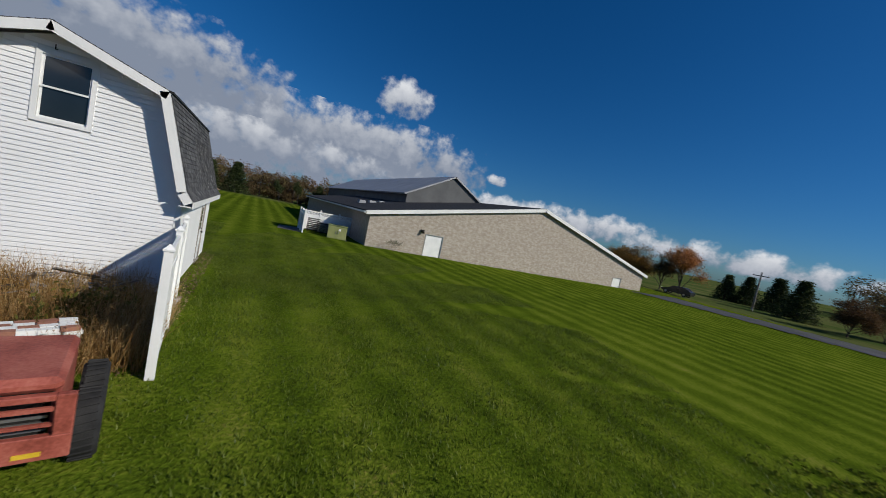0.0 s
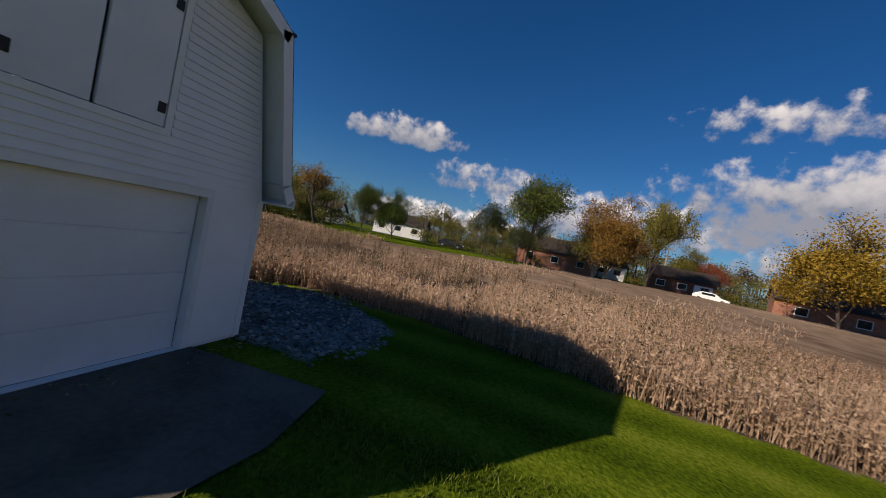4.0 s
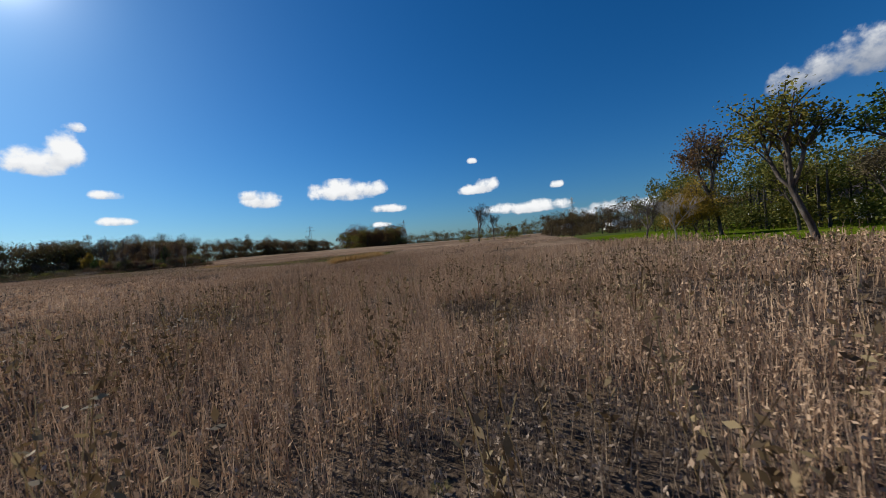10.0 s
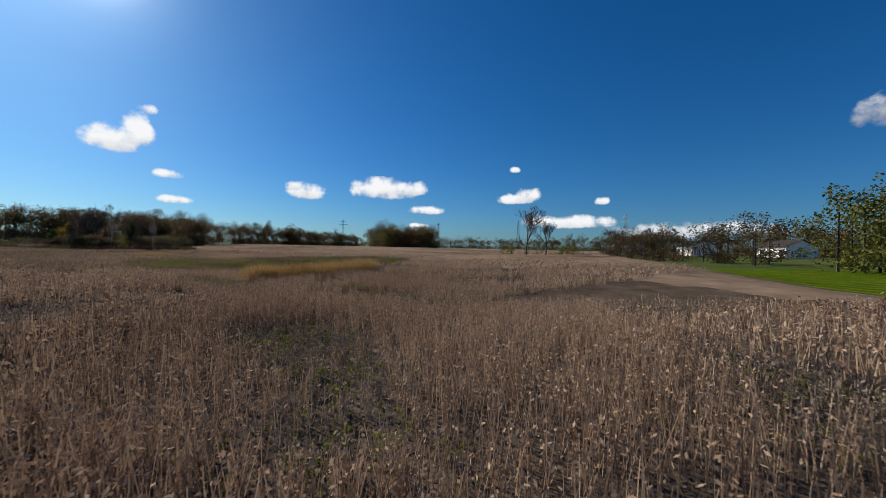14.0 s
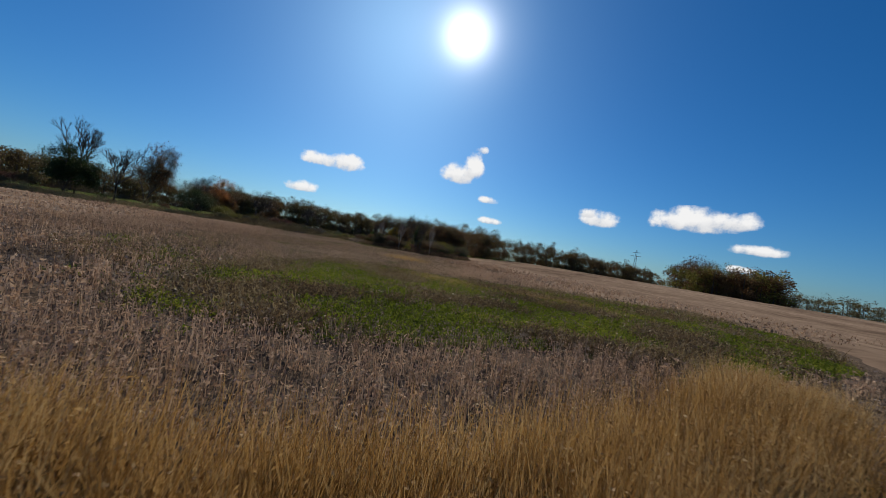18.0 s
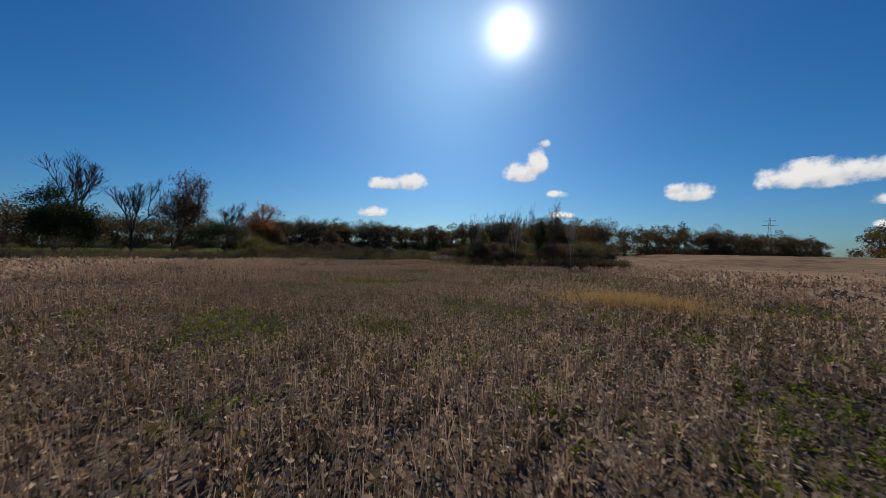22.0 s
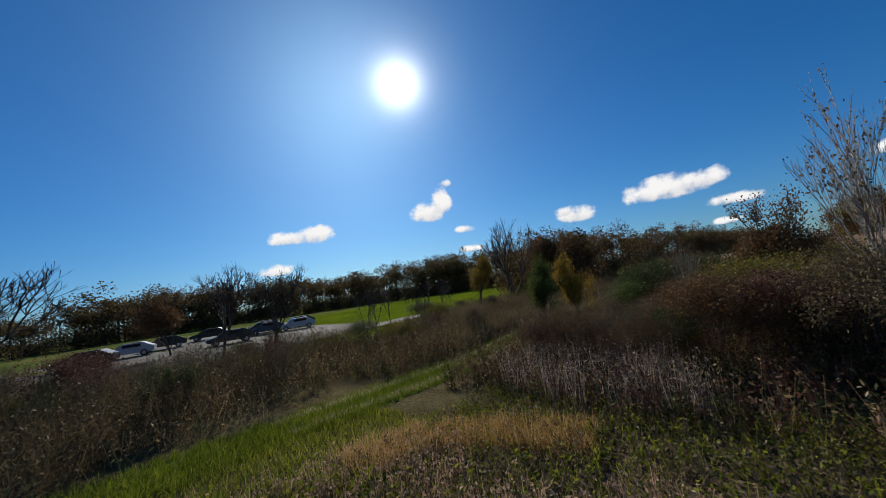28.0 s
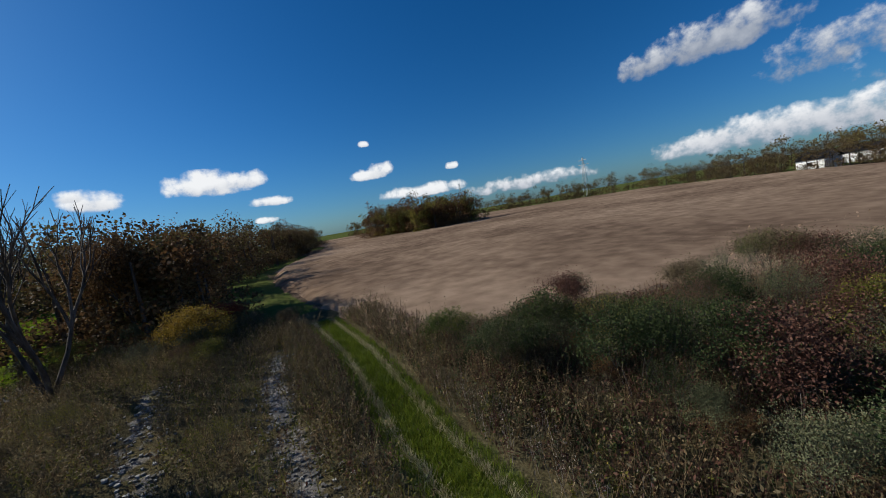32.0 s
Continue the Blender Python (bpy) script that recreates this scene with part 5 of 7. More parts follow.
# ---------------------------------------------------------------- the white barn
BX0, BX1, BY0, BY1, EAVE, KNEE, RIDGE = -4.9, 0.0, 0.0, 6.1, 2.27, 4.72, 5.42
KX = 0.58                                   # how far the roof's knee lies in from the wall
MID = (BX0 + BX1) / 2
barn = thing("barn", MID, 3.05, 0, "white vinyl-sided gambrel barn with grey shingle roof", "barn")
OFF = Matrix.Translation((-MID, -3.05, 0))


def barn_part(name, bm, mat, parent=None, label=""):
    bm.transform(OFF)
    return part(name, bm, mat, parent or barn, label)


GAMBREL = [(BX0, 0.0), (BX1, 0.0), (BX1, EAVE), (BX1 - KX, KNEE - 0.12), (MID, RIDGE - 0.12), (BX0 + KX, KNEE - 0.12), (BX0, EAVE)]


def gable_wall(y0, y1, holes):
    """A gable wall cut by rectangular openings (x0, x1, z0, z1), from upright strips."""
    bm = bmesh.new()
    cuts = sorted({x for x, _ in GAMBREL} | {x for h in holes for x in h[:2]})

    def roof_at(x):
        x = min(max(x, BX0), BX1)
        u = min(x - BX0, BX1 - x)
        return EAVE + (KNEE - 0.12 - EAVE) * u / KX if u < KX else KNEE - 0.12 + (RIDGE - KNEE) * (u - KX) / (MID - BX0 - KX)

    for a, b in zip(cuts, cuts[1:]):
        spans, low = [], 0.0
        for h in sorted((h for h in holes if h[0] <= a and h[1] >= b), key=lambda h: h[2]):
            spans.append((low, low, h[2], h[2]))
            low = h[3]
        spans.append((low, low, roof_at(b), roof_at(a)))
        for z0, z1, z2, z3 in spans:
            if z2 - z0 < 0.01:
                continue
            v = [[bm.verts.new((x, y, z)) for x, z in ((a, z0), (b, z1), (b, z2), (a, z3))] for y in (y0, y1)]
            bm.faces.new(v[0])
            bm.faces.new(v[1][::-1])
            for i in range(4):
                j = (i + 1) % 4
                bm.faces.new((v[0][j], v[0][i], v[1][i], v[1][j]))
    bmesh.ops.remove_doubles(bm, verts=bm.verts, dist=0.0005)
    return bm


GARAGE, LOFT, WINDOW, DOOR = (-3.92, -0.65, 0.02, 2.15), (-3.2, -1.78, 2.85, 4.45), (-2.66, -1.86, 3.56, 4.84), (4.06, 4.9, 0.05, 2.08)
barn_part("wall", gable_wall(BY0, BY0 + 0.12, [WINDOW]), M["white"], label="south gable wall")
barn_part("wall", gable_wall(BY1 - 0.12, BY1, [GARAGE, LOFT]), M["white"], label="north gable wall in shade")
barn_part("wall", boxes((BX1 - 0.12, BX1, 0.12, DOOR[0], 0, EAVE), (BX1 - 0.12, BX1, DOOR[1], BY1 - 0.12, 0, EAVE), (BX1 - 0.12, BX1, DOOR[0], DOOR[1], DOOR[3], EAVE)), M["white"], label="long east wall")
barn_part("wall", boxes((BX0, BX0 + 0.12, 0.12, BY1 - 0.12, 0, EAVE)), M["white"], label="long west wall")
barn_part("floor_slab", boxes((BX0 + 0.12, BX1 - 0.12, 0.12, BY1 - 0.12, -0.1, 0.03)), M["concrete"])


def lap(p, q, z, out, high=0.105, mat="siding"):
    """One siding board from p to q at height z, standing proud at its lower edge."""
    (ax, ay), (bx, by) = p, q
    nx_, ny_ = out
    bm = bmesh.new()
    prof = ((0.003, 0), (0.025, 0), (0.005, high), (0.003, high))
    ends = [[bm.verts.new((x + nx_ * d, y + ny_ * d, z + h)) for d, h in prof] for x, y in (p, q)]
    bm.faces.new(ends[0])
    bm.faces.new(ends[1][::-1])
    for i in range(4):
        j = (i + 1) % 4
        bm.faces.new((ends[0][j], ends[0][i], ends[1][i], ends[1][j]))
    bmesh.ops.recalc_face_normals(bm, faces=bm.faces)
    return barn_part("siding_board", bm, M[mat])


def gable_span(z):
    if z < EAVE:
        return BX0, BX1
    u = KX * (z - EAVE) / (KNEE - 0.12 - EAVE) if z < KNEE - 0.12 else KX + (z - KNEE + 0.12) / (RIDGE - KNEE) * (MID - BX0 - KX)
    return BX0 + u, BX1 - u


ROW = 0.105
for i in range(int((EAVE - 0.06) / ROW)):
    z = 0.06 + i * ROW
    for a, b in (((0.06, DOOR[0] - 0.12), (DOOR[1] + 0.12, BY1 - 0.06)) if z < DOOR[3] + 0.06 else ((0.06, BY1 - 0.06),)):
        lap((BX1, a), (BX1, b), z, (1, 0))
for i in range(int((RIDGE - 0.3) / ROW)):
    z = 0.06 + i * ROW
    a, b = gable_span(z + ROW)
    for y, out, holes in ((BY0, (0, -1), [WINDOW]), (BY1, (0, 1), [GARAGE, LOFT])):
        gaps = [(h[0] - 0.09, h[1] + 0.09) for h in holes if h[2] - 0.16 < z < h[3] + 0.06]
        edges_ = [a + 0.04, *(e for g in gaps for e in g), b - 0.04]
        for p, q in zip(edges_[::2], edges_[1::2]):
            if q - p > 0.05:
                lap((p, y), (q, y), z, out)
# corner boards
for x, y in ((BX1, BY0), (BX1, BY1), (BX0, BY0), (BX0, BY1)):
    sx, sy = (1 if x == BX1 else -1), (1 if y == BY1 else -1)
    barn_part("corner_board", boxes((min(x - sx * 0.09, x + sx * 0.024), max(x - sx * 0.09, x + sx * 0.024), y - 0.001 if sy > 0 else y - 0.024, y + 0.024 if sy > 0 else y + 0.001, 0.03, EAVE - 0.02),
                                   (x if sx > 0 else x - 0.024, x + 0.024 if sx > 0 else x, min(y - sy * 0.09, y), max(y - sy * 0.09, y), 0.03, EAVE - 0.02)), M["white"])
# roof: deck, fascia, rakes, shingles
OVER, RY0, RY1 = 0.27, BY0 - 0.38, BY1 + 0.38
RAKE_R = [(BX1 + OVER, EAVE + 0.10), (BX1 + 0.12, EAVE + 0.32), (BX1 - KX + 0.12, KNEE), (MID, RIDGE)]
RAKE_L = [(2 * MID - x, z) for x, z in RAKE_R]


def slope_slab(p, q, thick, y0, y1):
    (ax, az_), (bx, bz) = p, q
    d = Vector((bx - ax, bz - az_)).normalized()
    n_ = Vector((-d.y, d.x)) * (thick if d.x < 0 else -thick)
    if n_.y > 0:
        n_ = -n_
    return extruded([(ax, az_), (bx, bz), (bx + n_.x, bz + n_.y), (ax + n_.x, az_ + n_.y)], "y", y0, y1)


for side in (RAKE_R, RAKE_L):
    for p, q in zip(side, side[1:]):
        barn_part("roof_deck", slope_slab(p, q, 0.05, RY0, RY1), M["white"], label="white soffit under the roof")
        for y in (RY0 - 0.025, RY1):
            barn_part("rake_board", slope_slab((p[0], p[1] + 0.012), (q[0], q[1] + 0.012), 0.19, y, y + 0.025), M["white"])
    x, z = side[0]
    s = 1 if side is RAKE_R else -1
    barn_part("fascia", boxes((min(x, x + s * 0.025), max(x, x + s * 0.025), RY0 - 0.02, RY1 + 0.02, z - 0.15, z + 0.012)), M["white"])
    barn_part("soffit", boxes((min(x, x - s * OVER), max(x, x - s * OVER), RY0, RY1, z - 0.13, z - 0.11)), M["white"])
    kx, kz = side[2]
    barn_part("drip_edge", boxes((min(kx - s * 0.02, kx + s * 0.07), max(kx - s * 0.02, kx + s * 0.07), RY0 - 0.03, RY1 + 0.03, kz - 0.015, kz + 0.03)), M["black"], label="dark edge where the roof breaks")
sh_rng = np.random.default_rng(90)
SHINGLES = {}
for w in (0.13, 0.16, 0.20, 0.26):
    shingle_data = bpy.data.meshes.new("shingle")
    shingle_bm = boxes((-w / 2 + 0.002, w / 2 - 0.002, 0, 0.16, 0, 0.012))
    shingle_bm.to_mesh(shingle_data)
    shingle_bm.free()
    shingle_data.shade_flat()
    shingle_data.materials.append(M["shingle"])
    SHINGLES[w] = shingle_data
loose = []
made = 0
for s, side in ((1, RAKE_R), (-1, RAKE_L)):
    for k, (p, q) in enumerate(zip(side, side[1:])):
        p_, q_ = Vector((p[0], 0, p[1])), Vector((q[0], 0, q[1]))
        d = (q_ - p_)
        rows_ = max(1, round(d.length / 0.118))
        d.normalize()
        nrm = Vector((d.z, 0, -d.x)) * (1 if s > 0 else -1)
        if nrm.z < 0:
            nrm = -nrm
        across = Vector((0, 1, 0))
        lap = d - 0.11 * nrm
        for i in range(rows_):
            y = RY0 - 0.02
            while y < RY1 + 0.01:
                w = float(sh_rng.choice((0.13, 0.16, 0.20, 0.26)))
                shingle_data = SHINGLES[w]
                y = min(y, RY1 + 0.02 - w)
                base = p_ + d * (i * (q_ - p_).length / rows_) + nrm * (0.022 + float(sh_rng.uniform(0, 0.003)))
                m = Matrix.Translation(base + across * (y + w / 2) + Vector((-MID, -3.05, 0))) @ Matrix(((0, lap.x, nrm.x, 0), (1, lap.y, nrm.y, 0), (0, lap.z, nrm.z, 0), (0, 0, 0, 1)))
                if s > 0 and k == 1 and made < 300 and y > 2.2:
                    ob = new("shingle", shingle_data)
                    ob.material_slots[0].link, ob.material_slots[0].material = "OBJECT", M["shingle_piece"]
                    ob.parent, ob.matrix_local = barn, m
                    made += 1
                else:
                    loose.append(np.array([tuple(m @ v.co) for v in shingle_data.vertices]))
                y += w + 0.0001
corner_ids = np.array([tuple(f.vertices) for f in shingle_data.polygons])
ob = raw("roof_shingles", np.concatenate(loose), (corner_ids[None] + (8 * np.arange(len(loose)))[:, None, None]).reshape(-1, 4), M["shingle"], barn)
tagged(ob, "weathered grey asphalt shingles", kind="stuff")
# gable window
x0, x1, z0, z1 = WINDOW
win = barn_part("window", boxes((x0 - 0.09, x0, -0.035, 0.05, z0 - 0.09, z1 + 0.09), (x1, x1 + 0.09, -0.035, 0.05, z0 - 0.09, z1 + 0.09), (x0, x1, -0.035, 0.05, z1, z1 + 0.09), (x0, x1, -0.035, 0.05, z0 - 0.09, z0)), M["white"], label="white double-hung gable window")
zm = (z0 + z1) / 2
for za, zb, y in ((zm - 0.02, z1, 0.0), (z0, zm + 0.02, 0.03)):
    sash = part("sash", boxes((x0, x0 + 0.04, y, y + 0.03, za, zb), (x1 - 0.04, x1, y, y + 0.03, za, zb), (x0 + 0.04, x1 - 0.04, y, y + 0.03, zb - 0.04, zb), (x0 + 0.04, x1 - 0.04, y, y + 0.03, za, za + 0.04)), M["white"], win)
    part("pane", boxes((x0 + 0.04, x1 - 0.04, y + 0.012, y + 0.02, za + 0.04, zb - 0.04)), M["glass"], win)
for c in win.children:
    c.data.transform(OFF)
# side door
y0, y1, z0, z1 = DOOR
door = barn_part("door", boxes((-0.05, -0.01, y0, y1, z0, z1)), M["door"], label="white side door with nine panes")
for k in (-1, 1):
    edge_y = y0 - 0.1 if k < 0 else y1
    barn_part("door_jamb", boxes((-0.1, 0.03, edge_y, edge_y + 0.1, 0, z1 + 0.1)), M["worn_wood"], label="weathered grey jamb")
barn_part("door_head", boxes((-0.1, 0.03, y0, y1, z1, z1 + 0.1)), M["worn_wood"], label="weathered grey head")
barn_part("threshold", boxes((-0.1, 0.06, y0, y1, 0.0, z0)), M["worn_wood"])
gy0, gy1, gz0, gz1 = y0 + 0.13, y1 - 0.13, 1.12, 1.92
for i in range(3):
    for j in range(3):
        a, b = gy0 + (gy1 - gy0) * i / 3, gz0 + (gz1 - gz0) * j / 3
        pane = part("pane", boxes((-0.012, -0.004, a + 0.012, a + (gy1 - gy0) / 3 - 0.012, b + 0.012, b + (gz1 - gz0) / 3 - 0.012)), M["glass"], door)
        pane.data.transform(OFF)
for k, (p, q) in enumerate((((gy0, 0.25), (gy1, 0.85)), ((gy1, 0.25), (gy0, 0.85)))):
    bm = bmesh.new()
    tube(bm, (-0.006 + 0.003 * k, *p), (-0.006 + 0.003 * k, *q), 0.014, 0.014, 6)
    cross = part("cross_moulding", bm, M["door"], door)
    cross.data.transform(OFF)
for a, b, c, d in ((gy0 - 0.02, gy1 + 0.02, 0.2, 0.22), (gy0 - 0.02, gy1 + 0.02, 0.9, 0.92)):
    rail = part("panel_moulding", boxes((-0.012, 0.0, a, b, c, d)), M["door"], door)
    rail.data.transform(OFF)
for z in (1.0, 1.13):
    bm = bmesh.new()
    bmesh.ops.create_uvsphere(bm, u_segments=10, v_segments=6, radius=0.032 if z == 1.0 else 0.022)
    bmesh.ops.translate(bm, vec=(0.035 if z == 1.0 else 0.0, y1 - 0.07, z), verts=bm.verts)
    tube(bm, (-0.01, y1 - 0.07, z), (0.03, y1 - 0.07, z), 0.012, 0.012, 8)
    knob = part("knob" if z == 1.0 else "deadbolt", bm, M["black"], door, "dark metal")
    knob.data.transform(OFF)
# overhead door and loft doors
x0, x1, z0, z1 = GARAGE
gate = barn_part("garage_door", boxes((x0, x1, BY1 - 0.16, BY1 - 0.13, z0, z1)), M["door"], label="plain white overhead door")
for i in range(4):
    h = (z1 - z0) / 4
    pan = part("door_panel", boxes((x0 + 0.01, x1 - 0.01, BY1 - 0.13, BY1 - 0.115, z0 + i * h + 0.006, z0 + (i + 1) * h - 0.006), bevel=0.004), M["door"], gate)
    pan.data.transform(OFF)
barn_part("garage_trim", boxes((x0 - 0.09, x0, BY1, BY1 + 0.025, 0, z1 + 0.09), (x1, x1 + 0.09, BY1, BY1 + 0.025, 0, z1 + 0.09), (x0, x1, BY1, BY1 + 0.025, z1, z1 + 0.09)), M["white"])
x0, x1, z0, z1 = LOFT
barn_part("loft_trim", boxes((x0 - 0.08, x0, BY1 - 0.06, BY1 + 0.022, z0 - 0.08, z1 + 0.08), (x1, x1 + 0.08, BY1 - 0.06, BY1 + 0.022, z0 - 0.08, z1 + 0.08), (x0, x1, BY1 - 0.06, BY1 + 0.022, z1, z1 + 0.08), (x0, x1, BY1 - 0.06, BY1 + 0.03, z0 - 0.08, z0)), M["white"])
for a, b, hx in ((x0 + 0.01, MID - 0.06, x0 + 0.07), (MID - 0.02, x1 - 0.01, x1 - 0.07)):
    leaf = barn_part("loft_door", boxes((a, b, BY1 - 0.03, BY1 + 0.015, z0 + 0.01, z1 - 0.01), bevel=0.006), M["door"], label="closed white loft door")
    for z in (z0 + 0.22, z1 - 0.2):
        h_ = part("hinge", boxes((hx - 0.045, hx + 0.045, BY1 + 0.015, BY1 + 0.026, z - 0.06, z + 0.06), bevel=0.004), M["black"], leaf, "black iron hinge")
        h_.data.transform(OFF)
bm = bmesh.new()
tube(bm, (MID, -0.02, 4.98), (MID, -0.10, 4.96), 0.012, 0.012, 6)
tube(bm, (MID, -0.10, 4.96), (MID, -0.11, 5.06), 0.012, 0.008, 6)
barn_part("hook", bm, M["black"], label="small hook under the gable")

# apron of concrete before the overhead door
apron = raw("driveway_apron", *(lambda o: (np.array([(x, y, gz(x, y) + 0.035) for x, y in o] + [(x, y, gz(x, y) - 0.1) for x, y in o]), np.array([(0, 1, 2, 3), (2, 3, 4, 5), (0, 3, 4, 5)])))([(-0.4, 6.12), (-4.1, 6.12), (-4.2, 8.3), (-2.9, 8.5), (-1.6, 8.3), (-1.0, 7.2)]), M["apron"])
tagged(apron, "worn concrete apron before the barn's overhead door", "apron", kind="structure")

# ---------------------------------------------------------------- white vinyl fences
def vinyl_fence(name, x, y, turn, spans, tall, label, group=""):
    """Posts with caps, rails, upright tongue boards and a lattice strip on top, run along +x from the origin."""
    f = thing(name, x, y, gz(x, y), label, "fence", turn, group)
    px = 0.0
    for i, w in enumerate([*spans, 0]):
        post = part("post", boxes((px - 0.06, px + 0.06, -0.06, 0.06, 0.0, tall + 0.12), bevel=0.004), M["white"], f)
        bm = bmesh.new()
        made_ = bmesh.ops.create_cone(bm, cap_ends=True, segments=4, radius1=0.105, radius2=0.015, depth=0.07)["verts"]
        bmesh.ops.rotate(bm, verts=made_, cent=(0, 0, 0), matrix=Matrix.Rotation(radians(45), 3, "Z"))
        bmesh.ops.translate(bm, verts=made_, vec=(px, 0, tall + 0.165))
        box(bm, px - 0.075, px + 0.075, -0.075, 0.075, tall + 0.105, tall + 0.135)
        part("post_cap", bm, M["white"], post)
        if not w:
            break
        a, b = px + 0.06, px + w - 0.06
        for z0_, z1_ in ((0.08, 0.2), (tall - 0.43, tall - 0.33), (tall - 0.06, tall + 0.02)):
            part("rail", boxes((a, b, -0.03, 0.03, z0_, z1_), bevel=0.003), M["white"], f)
        count = max(1, round((b - a) / 0.16))
        step = (b - a) / count
        for k in range(count):
            part("board", boxes((a + k * step + 0.004, a + (k + 1) * step - 0.004, -0.014, 0.014, 0.2, tall - 0.43), bevel=0.004), M["white"], f)
        bm = bmesh.new()
        z0_, z1_ = tall - 0.33, tall - 0.06
        for k in range(-3, int((b - a) / 0.085) + 1):
            for s_ in (1, -1):
                p0 = [a + k * 0.085, z0_ if s_ > 0 else z1_]
                p1 = [p0[0] + (z1_ - z0_), z1_ if s_ > 0 else z0_]
                if p1[0] <= a or p0[0] >= b:
                    continue
                if p0[0] < a:
                    p0 = [a, p0[1] + s_ * (a - p0[0])]
                if p1[0] > b:
                    p1 = [b, p1[1] - s_ * (p1[0] - b)]
                tube(bm, (p0[0], 0.006 * s_, p0[1]), (p1[0], 0.006 * s_, p1[1]), 0.014, 0.014, 4)
        part("lattice", bm, M["white"], f, "diagonal lattice strip")
        px += w
    return f


vinyl_fence("vinyl_fence", 0.17, -0.14, -84.5, (2.18, 2.18), 1.85, "white vinyl privacy fence with lattice top beside the barn")

# ---------------------------------------------------------------- sky backdrop
def cloud_material():
    """White broken cloud: dense within, ragged and clear at its rim."""
    m = bpy.data.materials.new("cloud")
    m.use_nodes = True
    t = m.node_tree
    n, link = t.nodes, t.links.new
    n.remove(n["Principled BSDF"])
    where, info = n.new("ShaderNodeTexCoord"), n.new("ShaderNodeObjectInfo")
    shift = n.new("ShaderNodeVectorMath")
    shift.operation = "MULTIPLY_ADD"
    shift.inputs[1].default_value, shift.inputs[2].default_value = (1 / 160,) * 3, (0, 0, 0)
    link(where.outputs["Object"], shift.inputs[0])
    seed = n.new("ShaderNodeMath")
    seed.operation = "MULTIPLY"
    seed.inputs[1].default_value = 60
    link(info.outputs["Random"], seed.inputs[0])
    puff = n.new("ShaderNodeTexNoise")
    puff.noise_dimensions = "4D"
    puff.inputs["Scale"].default_value, puff.inputs["Detail"].default_value, puff.inputs["Roughness"].default_value = 1.7, 7.0, 0.55
    link(shift.outputs[0], puff.inputs["Vector"])
    link(seed.outputs[0], puff.inputs["W"])
    body = n.new("ShaderNodeAttribute")
    body.attribute_name = "body"
    add = n.new("ShaderNodeMath")
    add.operation = "MULTIPLY_ADD"
    add.inputs[1].default_value = 3.3
    link(puff.outputs["Fac"], add.inputs[0])
    link(body.outputs["Fac"], add.inputs[2])
    edge = n.new("ShaderNodeMapRange")
    edge.interpolation_type = "SMOOTHSTEP"
    edge.inputs["From Min"].default_value, edge.inputs["From Max"].default_value = 1.72, 2.62
    link(add.outputs[0], edge.inputs[0])
    tone = n.new("ShaderNodeValToRGB")
    e = tone.color_ramp.elements
    e[0].position, e[0].color, e[1].position, e[1].color = 1.15 - 0.9, (0.30, 0.34, 0.42, 1), 1.0, (0.95, 0.94, 0.93, 1)
    shade = n.new("ShaderNodeAttribute")
    shade.attribute_name = "shade"
    soft = n.new("ShaderNodeMath")
    soft.operation = "MULTIPLY_ADD"
    soft.inputs[1].default_value = 0.9
    link(puff.outputs["Fac"], soft.inputs[0])
    link(shade.outputs["Fac"], soft.inputs[2])
    link(soft.outputs[0], tone.inputs[0])
    glow, clear, mix = n.new("ShaderNodeEmission"), n.new("ShaderNodeBsdfTransparent"), n.new("ShaderNodeMixShader")
    glow.inputs["Strength"].default_value = 0.95
    link(tone.outputs[0], glow.inputs[0])
    link(edge.outputs[0], mix.inputs[0])
    link(clear.outputs[0], mix.inputs[1])
    link(glow.outputs[0], mix.inputs[2])
    link(mix.outputs[0], n["Material Output"].inputs[0])
    return m


M["cloud"] = cloud_material()
SKY_R, SKY_AT, CLOUDS = 2400.0, Vector((10, -50, 0)), []


def cloud(azimuth_, high, wide, tall, dark=0.0, label="small white cumulus cloud in the blue sky", fill=0.75):
    """A curved far sheet at an azimuth and height in degrees, wide and tall in degrees."""
    cols, lines = max(8, int(wide * 2)), max(6, int(tall * 2))
    u, v = np.meshgrid(np.linspace(-1, 1, cols), np.linspace(-1, 1, lines), indexing="ij")
    a, h = np.radians(azimuth_ + u * wide / 2), np.radians(high + v * tall / 2)
    p = np.stack([np.cos(h) * np.cos(a), np.cos(h) * np.sin(a), np.sin(h)], -1).reshape(-1, 3) * SKY_R + np.array(SKY_AT)
    i = np.arange(cols * lines).reshape(cols, lines)
    q = np.stack([i[:-1, :-1], i[1:, :-1], i[1:, 1:], i[:-1, 1:]], -1).reshape(-1, 4)
    ob = raw("cloud", p, q, M["cloud"])
    flat = np.where(v < 0, np.abs(v) ** 3 * 1.15, np.abs(v) ** 1.6)
    body = fill - 1.15 * np.clip(np.maximum(u**2, 0) ** 1.3 + flat, 0, 2)
    shade = 0.45 * v - dark
    for name, values in (("body", body), ("shade", shade + 0.25)):
        ob.data.attributes.new(name, "FLOAT", "POINT").data.foreach_set("value", values.ravel().astype(np.float32))
    ob.scale = (1 - 0.012 * (len(CLOUDS) % 40),) * 3
    ob.location = SKY_AT * (1 - ob.scale[0])
    CLOUDS.append(ob)
    return tagged(ob, label, "cloud", "clouds", "structure")


